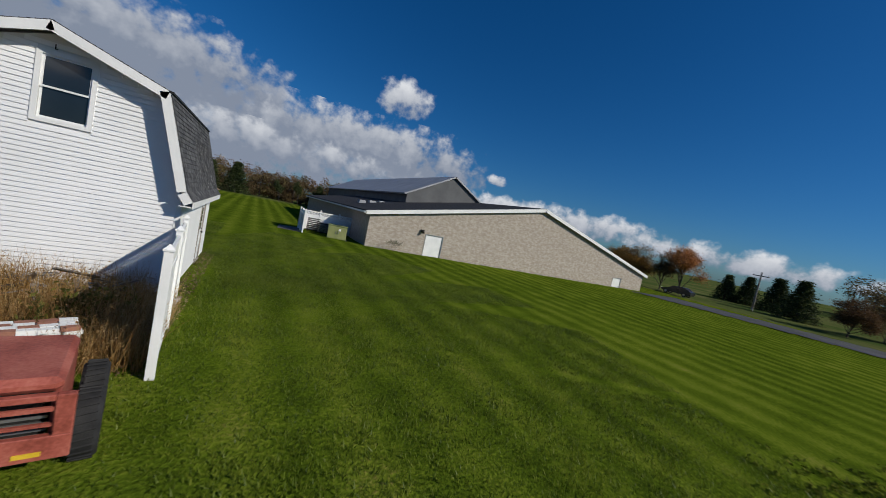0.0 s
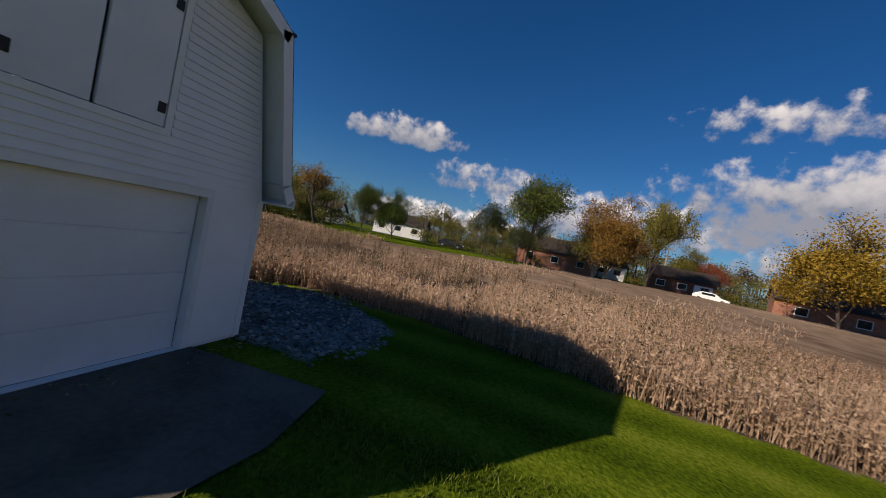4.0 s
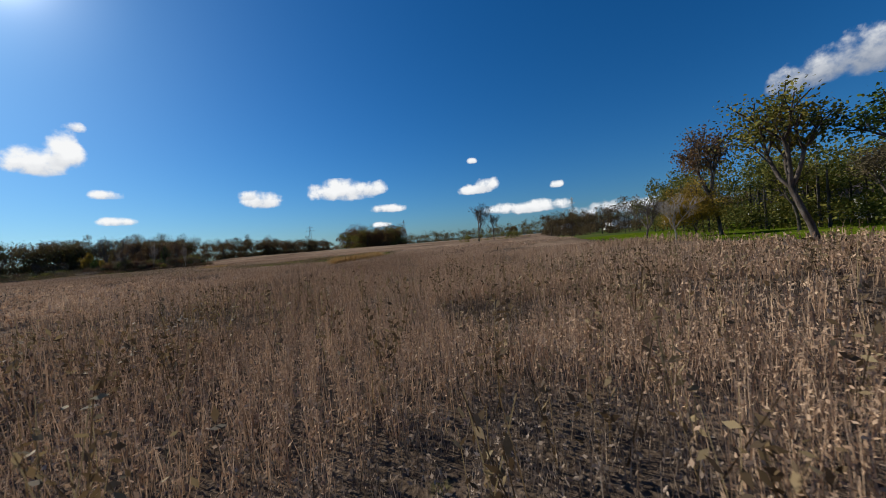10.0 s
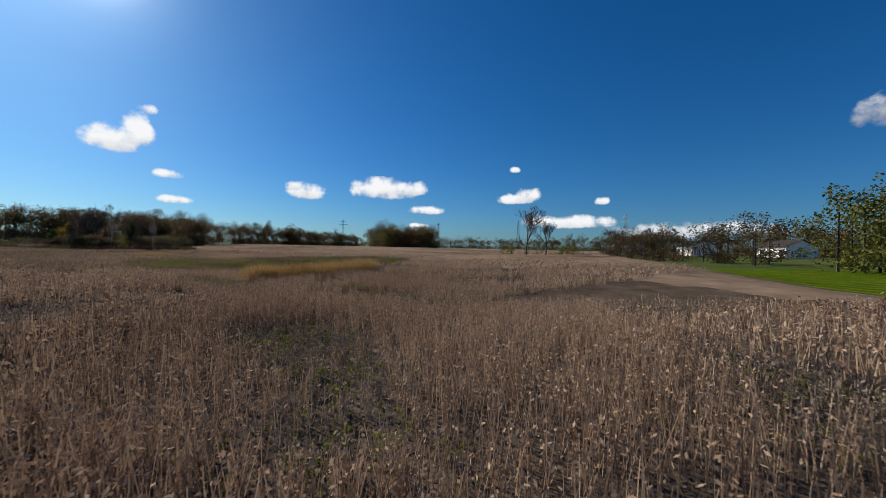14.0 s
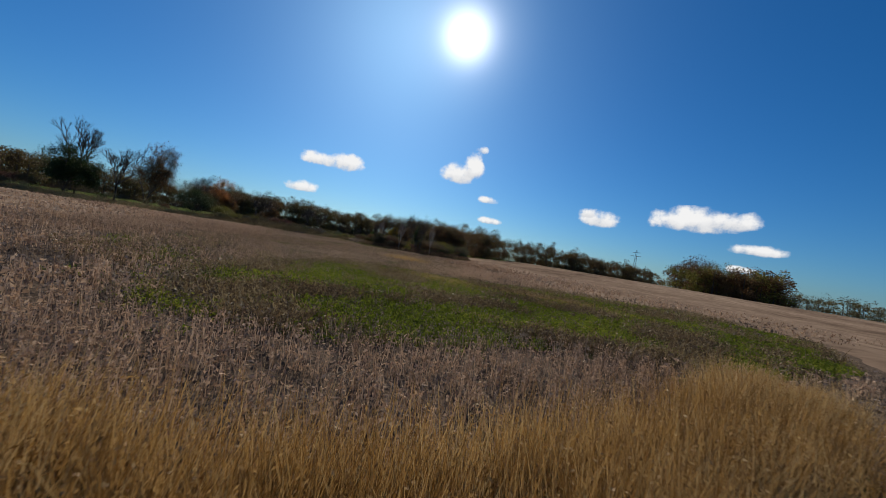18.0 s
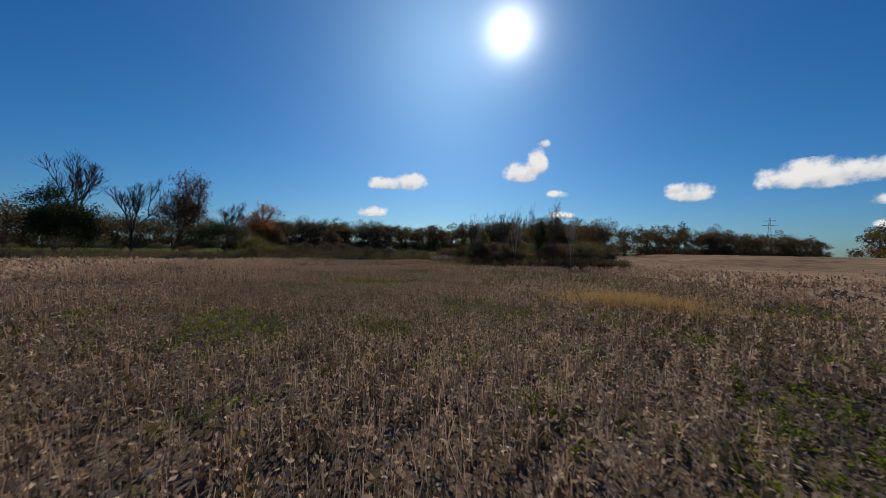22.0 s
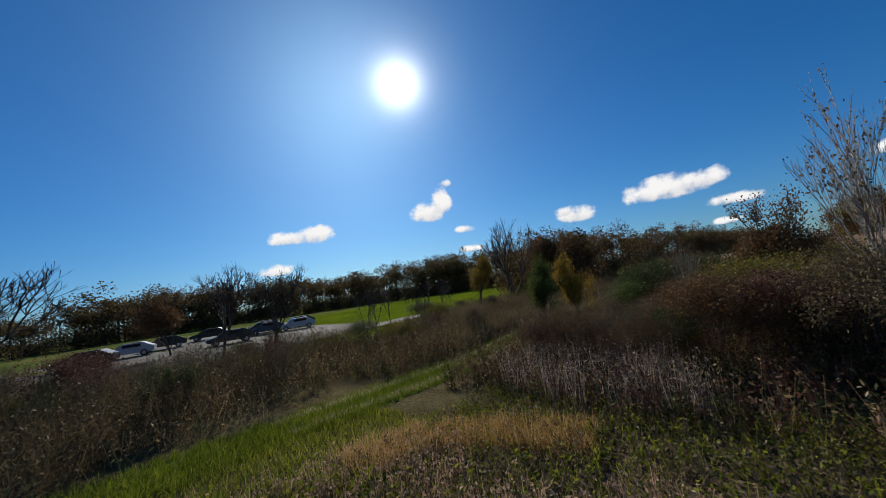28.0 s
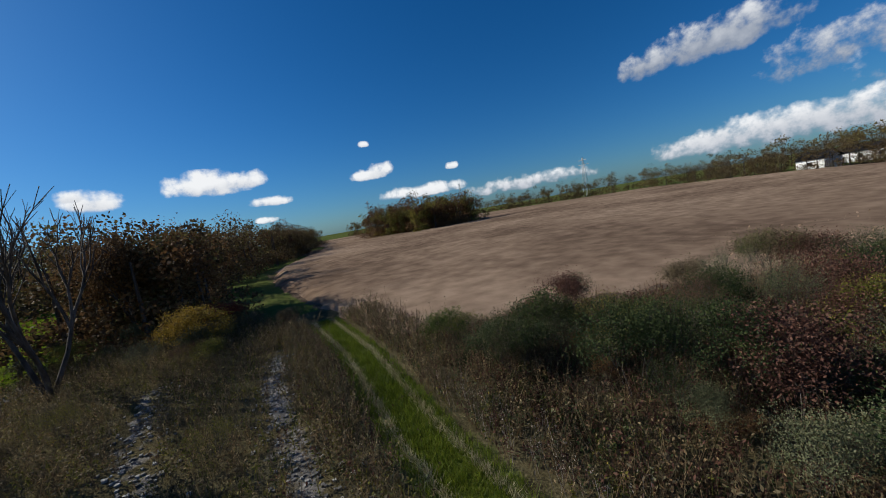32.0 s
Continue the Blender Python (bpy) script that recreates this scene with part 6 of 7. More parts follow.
for row in ((-57.2, 12.2, 6.5, 3.6), (-59.6, 13.4, 4.0, 5.0), (-60.2, 16.2, 2.6, 1.5), (-62.4, 8.9, 3.4, 1.6), (-63.4, 5.7, 4.5, 1.3), (-79.2, 8.3, 6.0, 3.0), (-77.6, 8.9, 3.4, 2.0), (-90.6, 9.2, 11, 3.8), (-94.6, 9.3, 7, 2.8), (-97.3, 6.1, 6.5, 1.7), (-111.4, 7.9, 6.5, 2.0), (-113.4, 8.4, 4.5, 2.8), (-119.5, 4.4, 15, 2.4),
            (-36.0, 10.4, 6, 2.4), (-39.6, 10.8, 6.5, 3.4), (-34.1, 6.0, 5, 2.2), (-111.5, 12.3, 2.0, 1.1), (-96.4, 3.6, 3.5, 1.1), (-124, 7.3, 2.4, 1.3)):
    cloud(*row, dark=-0.3, fill=1.08)
bank = "broad grey and white cloud bank over the horizon"
for row in ((-152, 14.6, 8, 4.5, 0.32, "thin grey-white cloud", 0.85), (-160, 15.2, 16, 5.5, 0.32, "ragged grey-white cloud", 0.95), (-172, 10.5, 26, 8, 0.28, bank, 0.62), (-168, 3.5, 40, 5, 0.05, bank, 0.9), (-135, 3.0, 24, 3, 0.0, bank, 0.8),
            (72.6, 16.5, 9, 6.0, 0.0, "single white cumulus cloud", 1.15), (80, 8.5, 46, 10, 0.4, bank, 1.2), (112, 11.5, 50, 13, 0.48, bank, 1.3), (143, 11.0, 50, 13, 0.45, bank, 1.05), (172, 7.5, 40, 9, 0.25, bank, 0.9), (112, 4.5, 90, 8, 0.42, bank, 1.3),
            (48, 4.0, 34, 5, 0.1, bank, 1.1), (25, 3.0, 30, 4, 0.1, bank, 0.9), (122, 22, 30, 6, 0.15, "high thin cloud", 0.55), (152, 21, 30, 7, 0.15, "high thin cloud", 0.55), (57, 8.0, 4, 2, 0.0, "small cloud puff", 0.9)):
    cloud(*row)
# the sun, dazzling within, its glare painted round it as emission fading outwards
face_u, face_v = np.meshgrid(np.linspace(0, 1, 49), np.arange(49) * 2 * math.pi / 48, indexing="ij")
rim = SKY_R * math.tan(radians(13))
face_i = np.arange(49 * 49).reshape(49, 49)
glare = bpy.data.materials.new("sun_glare")
glare.use_nodes = True
gn, gl = glare.node_tree.nodes, glare.node_tree.links.new
gn.remove(gn["Principled BSDF"])
lit, through_, both_, fade = gn.new("ShaderNodeEmission"), gn.new("ShaderNodeBsdfTransparent"), gn.new("ShaderNodeAddShader"), gn.new("ShaderNodeAttribute")
fade.attribute_name = "fade"
lit.inputs[0].default_value = (1.0, 0.97, 0.93, 1)
gl(fade.outputs["Fac"], lit.inputs[1])
gl(lit.outputs[0], both_.inputs[0])
gl(through_.outputs[0], both_.inputs[1])
gl(both_.outputs[0], gn["Material Output"].inputs[0])
sun_glare = raw("sun", np.stack([face_u * np.cos(face_v), face_u * np.sin(face_v), 0 * face_u], -1).reshape(-1, 3) * rim, np.stack([face_i[:-1, :-1], face_i[1:, :-1], face_i[1:, 1:], face_i[:-1, 1:]], -1).reshape(-1, 4), glare)
# bright core plus a wide soft halo of glare, out to 13 degrees
blaze = 1.25 * np.exp(-((face_u * 13 / 2.85) ** 2)) + 0.36 * np.clip(1 - face_u, 0, 1) ** 2.6
sun_glare.data.attributes.new("fade", "FLOAT", "POINT").data.foreach_set("value", blaze.ravel().astype(np.float32))
high_, side_ = radians(30.9), radians(-55.1)
sun_glare.matrix_world = look(SKY_AT + Vector((math.cos(high_) * math.cos(side_), math.cos(high_) * math.sin(side_), math.sin(high_))) * SKY_R, SKY_AT)
tagged(sun_glare, "bright white sun with painted glare halo in the clear sky", "sun", kind="structure")

# ---------------------------------------------------------------- the brick hall beyond the lawn
HX0, HX1, HY0, HY1, HPX = 12.4, 51.0, 20.2, 62.0, 31.3
hall = thing("brick_hall", 29.2, 40.5, -0.4, "long pale brick hall with low dark gable roof", "building")
HO = Matrix.Translation((-31.3, -41, 0.4))


def hall_part(name, bm, mat, label=""):
    bm.transform(HO)
    return part(name, bm, mat, hall, label)


def hall_top(x):
    return 2.85 + (6.75 - 2.85) * (x - HX0) / (HPX - HX0) if x < HPX else 1.9 + (6.75 - 1.9) * (HX1 - x) / (HX1 - HPX)


DOORS = [(17.9, 19.8, -0.38, 1.8), (45.0, 46.7, -1.25, 0.85)]


def hall_front():
    bm = bmesh.new()
    cuts = sorted({HX0, HPX, HX1} | {x for d in DOORS for x in d[:2]})
    for a, b in zip(cuts, cuts[1:]):
        hole = next((d for d in DOORS if d[0] <= a and d[1] >= b), None)
        spans = [(-1.6, hall_top(b), hall_top(a))] if hole is None else [(hole[3], hall_top(b), hall_top(a)), (-1.6, hole[2], hole[2])]
        for low, zb, za in spans:
            v = [[bm.verts.new(p) for p in ((a, y, low), (b, y, low), (b, y, zb), (a, y, za))] for y in (HY0, HY0 + 0.3)]
            bm.faces.new(v[0])
            bm.faces.new(v[1][::-1])
            for i in range(4):
                j = (i + 1) % 4
                bm.faces.new((v[0][j], v[0][i], v[1][i], v[1][j]))
    return bm


hall_part("wall", hall_front(), M["mortar"], "pale brick gable wall")
hall_part("wall", boxes((HX0, HX0 + 0.3, HY0 + 0.3, HY1, -1.2, 2.8)), M["mortar"], "side wall in shade")
hall_part("wall", boxes((HX1 - 0.3, HX1, HY0 + 0.3, HY1, -1.6, 1.85)), M["mortar"], "far side wall")
hall_part("wall", boxes((HX0 + 0.3, HX1 - 0.3, HY1 - 0.3, HY1, -1.2, 1.85)), M["mortar"], "back wall")
for (ax, az_), (bx, bz) in (((HX0 - 0.5, 2.78), (HPX, 6.85)), ((HX1 + 0.5, 1.8), (HPX, 6.85))):
    hall_part("roof", slope_slab((ax, az_ + 0.08), (bx, bz + 0.08), 0.16, HY0 - 0.3, HY1 + 0.2), M["roof_dark"], "dark low roof")
    hall_part("rake_board", slope_slab((ax, az_ + 0.05), (bx, bz + 0.05), 0.34, HY0 - 0.36, HY0 - 0.3), M["white"], "white rake board")
hall_part("gutter", boxes((HX0 - 0.62, HX0 - 0.5, HY0 - 0.3, HY1 + 0.2, 2.6, 2.76)), M["white"])
for x0, x1, z0, z1 in DOORS:
    frame_ = hall_part("door", boxes((x0 + 0.06, x1 - 0.06, HY0 + 0.06, HY0 + 0.12, z0, z1 - 0.06)), M["white"], "closed white steel door")
    hall_part("door_frame", boxes((x0, x0 + 0.06, HY0 - 0.02, HY0 + 0.14, z0, z1), (x1 - 0.06, x1, HY0 - 0.02, HY0 + 0.14, z0, z1), (x0 + 0.06, x1 - 0.06, HY0 - 0.02, HY0 + 0.14, z1 - 0.06, z1)), M["steel"])
    bm = bmesh.new()
    tube(bm, (x1 - 0.25, HY0 + 0.06, z0 + 1.0), (x1 - 0.25, HY0 - 0.02, z0 + 1.0), 0.03, 0.03, 8)
    bm.transform(HO)
    part("handle", bm, M["steel"], frame_)
bm = bmesh.new()
box(bm, 17.35, 17.6, HY0 - 0.22, HY0, 1.9, 2.12)
tube(bm, (17.48, HY0 - 0.2, 1.95), (17.48, HY0 - 0.34, 1.86), 0.1, 0.12, 8)
hall_part("wall_light", bm, M["black"], "dark wall light beside the door")
# roofs behind
hall_part("upper_gable", extruded([(20.6, 3.4), (33.4, 3.4), (33.4, 6.0), (27.0, 9.5), (20.6, 6.0)], "y", 34.0, 34.2), M["gable_grey"], "grey gable of the higher hall")
for s in (-1, 1):
    hall_part("upper_roof", slope_slab((27.0 + s * 6.9, 5.86), (27.0, 9.62), 0.2, 33.7, 92.0), M["roof_grey"], "pale grey upper roof")
for a_, b_ in ((20.6, 20.8), (33.2, 33.4)):
    hall_part("upper_wall", boxes((a_, b_, 34.2, 92, 3.4, 5.95)), M["gable_grey"])
bm = bmesh.new()
for k in range(16):
    x = 34 + 0.4 * k
    tube(bm, (x, 30, hall_top(x)), (x, 30, hall_top(x) + 0.7), 0.03, 0.03, 5)
tube(bm, (34, 30, hall_top(34) + 0.7), (40, 30, hall_top(40) + 0.7), 0.04, 0.04, 5)
hall_part("roof_railing", bm, M["steel"])
for k in range(3):
    bm = boxes((14.2 + 1.5 * k, 15.0 + 1.5 * k, 32 + k, 32.8 + k, 3.3 + 0.2 * k, 3.75 + 0.2 * k), bevel=0.03)
    hall_part("roof_vent", bm, M["roof_grey"])

# bricks of the front wall: the nearest as pieces, the rest joined
brick_bm = bmesh.new()
box(brick_bm, -0.5, 0.5, -0.5, 0.5, -0.5, 0.5)
brick_data = bpy.data.meshes.new("brick")
brick_bm.to_mesh(brick_data)
brick_bm.free()
brick_data.materials.append(M["brick_pale"])
cube_v = np.array([tuple(v.co) for v in brick_data.vertices])
cube_f = np.array([tuple(f.vertices) for f in brick_data.polygons])
br = np.random.default_rng(31)
joined, count = [], 0
BW, BH = 0.30, 0.10
for row in range(84):
    z = -1.3 + row * BH
    x = HX0 + 0.002 - (BW / 2 if row % 2 else 0)
    while x < HX1:
        a, b = max(x, HX0 + 0.002), min(x + BW - 0.010, HX1 - 0.002)
        x += BW
        if b - a < 0.05 or min(hall_top(a), hall_top(b)) < z + BH + 0.16 or any(a < d[1] + 0.01 and b > d[0] - 0.01 and z < d[3] and z + BH > d[2] for d in DOORS):
            continue
        out = float(br.uniform(0.006, 0.013))
        c, s = ((a + b) / 2, HY0 - out / 2 + 0.004, z + BH / 2), (b - a, out + 0.008, BH - 0.010)
        if count < 300 and 13 < a < 26 and -0.4 < z < 1.6:
            ob = new("brick", brick_data)
            ob.material_slots[0].link, ob.material_slots[0].material = "OBJECT", M["brick_piece"]
            ob.parent = hall
            ob.matrix_local = HO @ Matrix.Translation(c) @ Matrix.Diagonal((*s, 1))
            count += 1
        else:
            joined.append(cube_v * np.array(s) + np.array(c))
allv = np.concatenate(joined) + np.array((-31.3, -41, 0.4))
ob = raw("brickwork", allv, (cube_f[None] + (8 * np.arange(len(joined)))[:, None, None]).reshape(-1, 4), M["brick_pale"], hall)
tagged(ob, kind="stuff")

# enclosure, transformer and clutter by the hall's corner
vinyl_fence("vinyl_fence", 5.45, 22.0, 90, (1.8, 1.8), 1.85, "white vinyl fence round the equipment by the hall")
vinyl_fence("vinyl_fence", 5.45, 25.72, 0, (1.8, 1.8, 1.75), 1.85, "white vinyl lattice-top fence behind the equipment")
tr = thing("transformer", 8.3, 21.75, -0.32, "olive green pad-mounted transformer cabinet", "transformer", -14)
part("pad", boxes((-0.95, 0.95, -0.7, 0.7, 0, 0.12), bevel=0.02), M["concrete"], tr)
part("cabinet", boxes((-0.8, 0.8, -0.55, 0.6, 0.12, 1.25), bevel=0.03), M["olive"], tr)
part("lid", boxes((-0.84, 0.84, -0.6, 0.64, 1.25, 1.33), bevel=0.02), M["olive"], tr)
for a, b in ((-0.78, -0.01), (0.01, 0.78)):
    d_ = part("door", boxes((a, b, -0.57, -0.55, 0.18, 1.2), bevel=0.004), M["olive"], tr)
    part("handle", boxes((b - 0.12 if b < 0.1 else a + 0.06, b - 0.06 if b < 0.1 else a + 0.12, -0.6, -0.57, 0.6, 0.8)), M["steel"], d_)
part("label_plate", boxes((0.1, 0.3, -0.577, -0.57, 0.85, 1.05)), M["white"], tr, "white label plate")
stack = thing("stacked_chairs", 6.5, 24.2, gz(6.5, 24.2), "dark stacked outdoor furniture inside the fence", "furniture")
for k in range(7):
    part("seat", boxes((-0.5 + 0.02 * k, 0.5 + 0.02 * k, -0.35, 0.35, 0.18 + 0.17 * k, 0.24 + 0.17 * k), bevel=0.02), M["black"], stack)
bm = bmesh.new()
for sx in (-0.42, 0.42):
    for sy in (-0.3, 0.3):
        tube(bm, (sx, sy, 0), (sx, sy, 1.3), 0.025, 0.025, 6)
part("frame", bm, M["black"], stack)
for k, (px, py) in enumerate(((7.6, 24.9), (8.8, 25.1))):
    ac = thing("air_conditioner", px, py, gz(px, py), "dark grey outdoor air-conditioning unit", "air conditioner", 8 * k, "air-conditioning units")
    part("body", boxes((-0.4, 0.4, -0.4, 0.4, 0.03, 0.95), bevel=0.03), M["black"], ac)
    part("grille", boxes(*[(-0.42, 0.42, -0.415, -0.405, 0.12 + 0.07 * j, 0.145 + 0.07 * j) for j in range(11)]), M["steel"], ac)
    bm = bmesh.new()
    bmesh.ops.create_cone(bm, cap_ends=True, segments=20, radius1=0.34, radius2=0.30, depth=0.06)
    bmesh.ops.translate(bm, verts=bm.verts, vec=(0, 0, 0.98))
    part("fan_guard", bm, M["steel"], ac)
pad = raw("concrete_pad", np.array([(3.5, 22.6, 0), (5.4, 22.0, 0), (5.4, 25.8, 0), (3.8, 25.6, 0)]) + np.array([(0, 0, gz(4.5, 24) + 0.03)]), np.array([(0, 1, 2, 3)]), M["concrete"])
tagged(pad, "concrete pad beside the white fence", "pad", kind="structure")
shrub_ = plant("shrub_bare", 12.7, 18.9, 1.0, "leaf_dark", "small leafless shrub against the brick wall", 0, 2.0, name="shrub", category="shrub")

# ---------------------------------------------------------------- things on the lawn and by the fence
mower = thing("red_tractor", -0.25, -6.4, 0, "faded red old garden tractor parked by the fence", "tractor", 12)
part("hood", boxes((-0.50, 0.50, -0.35, 0.75, 0.98, 1.12), bevel=0.05), M["red_paint"], mower)
part("side_panel", boxes((-0.49, -0.44, -0.35, 0.75, 0.42, 0.98), bevel=0.01), M["red_paint"], mower)
part("side_panel", boxes((0.44, 0.49, -0.35, 0.75, 0.42, 0.98), bevel=0.01), M["red_paint"], mower)
part("frame", boxes((-0.6, 0.6, -0.42, -0.35, 0.40, 0.62), (-0.6, -0.47, -0.42, -0.35, 0.62, 1.0), (0.47, 0.6, -0.42, -0.35, 0.62, 1.0), (-0.47, 0.47, -0.42, -0.35, 0.94, 1.0), bevel=0.008), M["red_paint"], mower)
eng = part("engine", boxes((-0.4, 0.4, -0.25, 0.5, 0.45, 0.8), bevel=0.03), M["black"], mower, "dark engine behind the opening")
for k in range(5):
    part("cooling_fin", boxes((-0.42, 0.42, -0.28, -0.26, 0.48 + 0.06 * k, 0.505 + 0.06 * k)), M["steel"], eng)
part("bar", boxes((-0.47, 0.47, -0.40, -0.37, 0.84, 0.88)), M["red_paint"], mower, "bright red cross bar")
part("bar", boxes((-0.47, 0.47, -0.40, -0.37, 0.70, 0.73)), M["red_paint"], mower, "red cross bar")
part("reflector", boxes((0.25, 0.42, -0.43, -0.42, 0.45, 0.49)), M["yellow"], mower, "yellow reflector")
part("tail_frame", boxes((-0.42, 0.42, 0.75, 1.2, 0.45, 0.75), bevel=0.04), M["red_paint"], mower)
for sx in (-1, 1):
    for yy, rr in ((0.22, 0.35), (1.0, 0.32)):
        bm = bmesh.new()
        prof = [(-0.11, rr - 0.09), (-0.12, rr - 0.03), (-0.08, rr), (0.08, rr), (0.12, rr - 0.03), (0.11, rr - 0.09)]
        rings = [[bm.verts.new((sx * 0.66 + u, yy + r_ * math.cos(a_), rr + r_ * math.sin(a_))) for u, r_ in prof] for a_ in (2 * math.pi * i / 28 for i in range(28))]
        for i in range(28):
            for j in range(5):
                bm.faces.new((rings[i][j], rings[i][j + 1], rings[(i + 1) % 28][j + 1], rings[(i + 1) % 28][j]))
        for i in range(28):
            a_ = 2 * math.pi * i / 28
            c_ = Vector((sx * 0.66, yy + (rr + 0.008) * math.cos(a_), rr + (rr + 0.008) * math.sin(a_)))
            tube(bm, c_ + Vector((-0.09, 0, 0)), c_ + Vector((0.09, 0.03 * math.sin(a_), -0.03 * math.cos(a_))), 0.012, 0.012, 4)
        wheel = part("tyre", bm, M["rubber"], mower, "black ribbed tyre")
        bm = bmesh.new()
        tube(bm, (sx * 0.58, yy, rr), (sx * 0.73, yy, rr), rr - 0.1, rr - 0.1, 18)
        part("rim", bm, M["red_paint"], wheel)
pile_ = thing("brick_stack", -0.95, -3.95, 0, "stack of old red and white-washed bricks in dry grass", "bricks", 25)
bs = np.random.default_rng(5)
bb = bmesh.new()
box(bb, -0.1, 0.1, -0.05, 0.05, -0.03, 0.03)
bdat = {}
for key in ("brick_red", "white"):
    me_ = bpy.data.meshes.new("brick")
    bb.to_mesh(me_)
    me_.materials.append(M[key])
    bdat[key] = me_
bb.free()
for layer in range(9):
    for i in range(5):
        for j in range(4):
            ob = new("brick", bdat["brick_red" if bs.uniform() < 0.4 else "white"])
            ob.parent = pile_
            ob.location = ((i - 2) * 0.21 + bs.normal(0, 0.012), (j - 1.5) * 0.115 + bs.normal(0, 0.01), 0.03 + layer * 0.064)
            ob.rotation_euler = (0, 0, bs.normal(0, 0.08))
wp = thing("scrap_wood_pile", -1.5, -1.1, 0, "heap of broken boards and rubble behind the fence", "wood pile")
for k in range(34):
    bm = boxes((-0.45, 0.45, -0.05, 0.05, -0.015, 0.015))
    bm.transform(Matrix.Translation((bs.normal(0, 0.6), bs.normal(0, 0.35), 0.08 + bs.uniform(0, 0.45))) @ Euler((bs.normal(0, 0.4), bs.normal(0, 0.4), bs.uniform(0, 3.1))).to_matrix().to_4x4() @ Matrix.Diagonal((bs.uniform(0.4, 1.1), 1, 1, 1)))
    part("board", bm, M["worn_wood" if k % 3 else "concrete"], wp)
rng7 = np.random.default_rng(77)
p = np.concatenate([rng7.uniform((-4.8, -3.9), (-0.25, -0.1), (2000, 2)), rng7.uniform((-1.2, -4.6), (-0.15, -2.0), (520, 2))])
p = np.concatenate([p, rng7.uniform((-0.35, -4.3), (0.4, -1.2), (420, 2))])
p = p[np.hypot(p[:, 0] + 0.95, p[:, 1] + 3.95) > 0.72]
ob = cards("dry_weeds", stems(rng7, p, ground(p[:, 0], p[:, 1]), rng7.uniform(0.35, 1.0, len(p)), 0.24, 0.005, 5, 1, 0.022, taper=0.1), M["tall_grass"])
tagged(ob, "tall dry yellow-brown weeds behind the fence", "dry weeds", kind="stuff")
p = rng7.normal((-0.75, -2.6), (0.25, 0.3), (90, 2))
ob = cards("green_weeds", stems(rng7, p, ground(p[:, 0], p[:, 1]), rng7.uniform(0.4, 0.85, len(p)), 0.25, 0.008, 3, 8, 0.05), M["leaf_olive"])
tagged(ob, "green leafy weed behind the fence", "weeds", kind="stuff")
p = rng7.normal((11.6, -11.4), (1.4, 1.0), (2600, 2))
ob = cards("weedy_mound", stems(rng7, p, ground(p[:, 0], p[:, 1]), rng7.uniform(0.05, 0.2, len(p)), 0.4, 0.010, 4, 4, 0.04), M["weed"])
tagged(ob, "low dark green weeds at the lawn's edge", "weeds", kind="stuff")

# ---------------------------------------------------------------- roads, lots and cars
def paved(name, outline, label, lift=0.03, mat="asphalt", step=0.7):
    """A paved sheet that follows the ground."""
    ox, oy = np.array(outline).T
    px, py = np.meshgrid(np.arange(ox.min(), ox.max() + step, step), np.arange(oy.min(), oy.max() + step, step), indexing="ij")
    keep = inside(px, py, outline) > 0.5
    i = np.arange(px.size).reshape(px.shape)
    q = np.stack([i[:-1, :-1], i[1:, :-1], i[1:, 1:], i[:-1, 1:]], -1).reshape(-1, 4)
    q = q[keep.ravel()[q].all(1)]
    ob = raw(name, np.stack([px.ravel(), py.ravel(), ground(px.ravel(), py.ravel()) + lift + 0.03], -1), q, M[mat], smooth=True)
    return tagged(ob, label, "paving", kind="structure")


paved("road", [(43.5, 18.4), (48, 8), (51.5, -6), (53, -34), (63, -34), (62, -6), (57.5, 8), (54, 18.4)], "grey asphalt drive beyond the lawn")
paved("parking_lot", [(56.3, -84.8), (78.3, -76.8), (98.3, -99.0), (86.3, -115.0), (74.3, -113.0), (64.3, -111.0), (56.8, -102.9)], "grey asphalt parking lot behind the brush")
paved("lane", [(55.3, -102.9), (59.8, -105.0), (58.3, -115.0), (54.3, -121.4), (50.4, -125.9), (48.9, -123.4), (52.3, -118.5), (54.8, -113.0)], "grey lane beside the far lawn")
paved("street", [(-65.8, -30.7), (-59.9, -30.3), (-61.4, 12.2), (-58.5, 46.2), (-46.2, 79.3), (-55.5, 87.6), (-65.3, 47.3), (-67.2, 11.7)], "grey residential street beyond the field")
CAR_PAINT = {k: material(f"car_{k}", [c, tuple(min(1, v * 1.3) for v in c)], scale=1.0, rough=0.25, specular=0.6) for k, c in (("dark", (0.02, 0.022, 0.026)), ("silver", (0.38, 0.39, 0.41)), ("blue", (0.03, 0.05, 0.09)), ("red", (0.2, 0.02, 0.02)), ("white", (0.7, 0.7, 0.7)))}


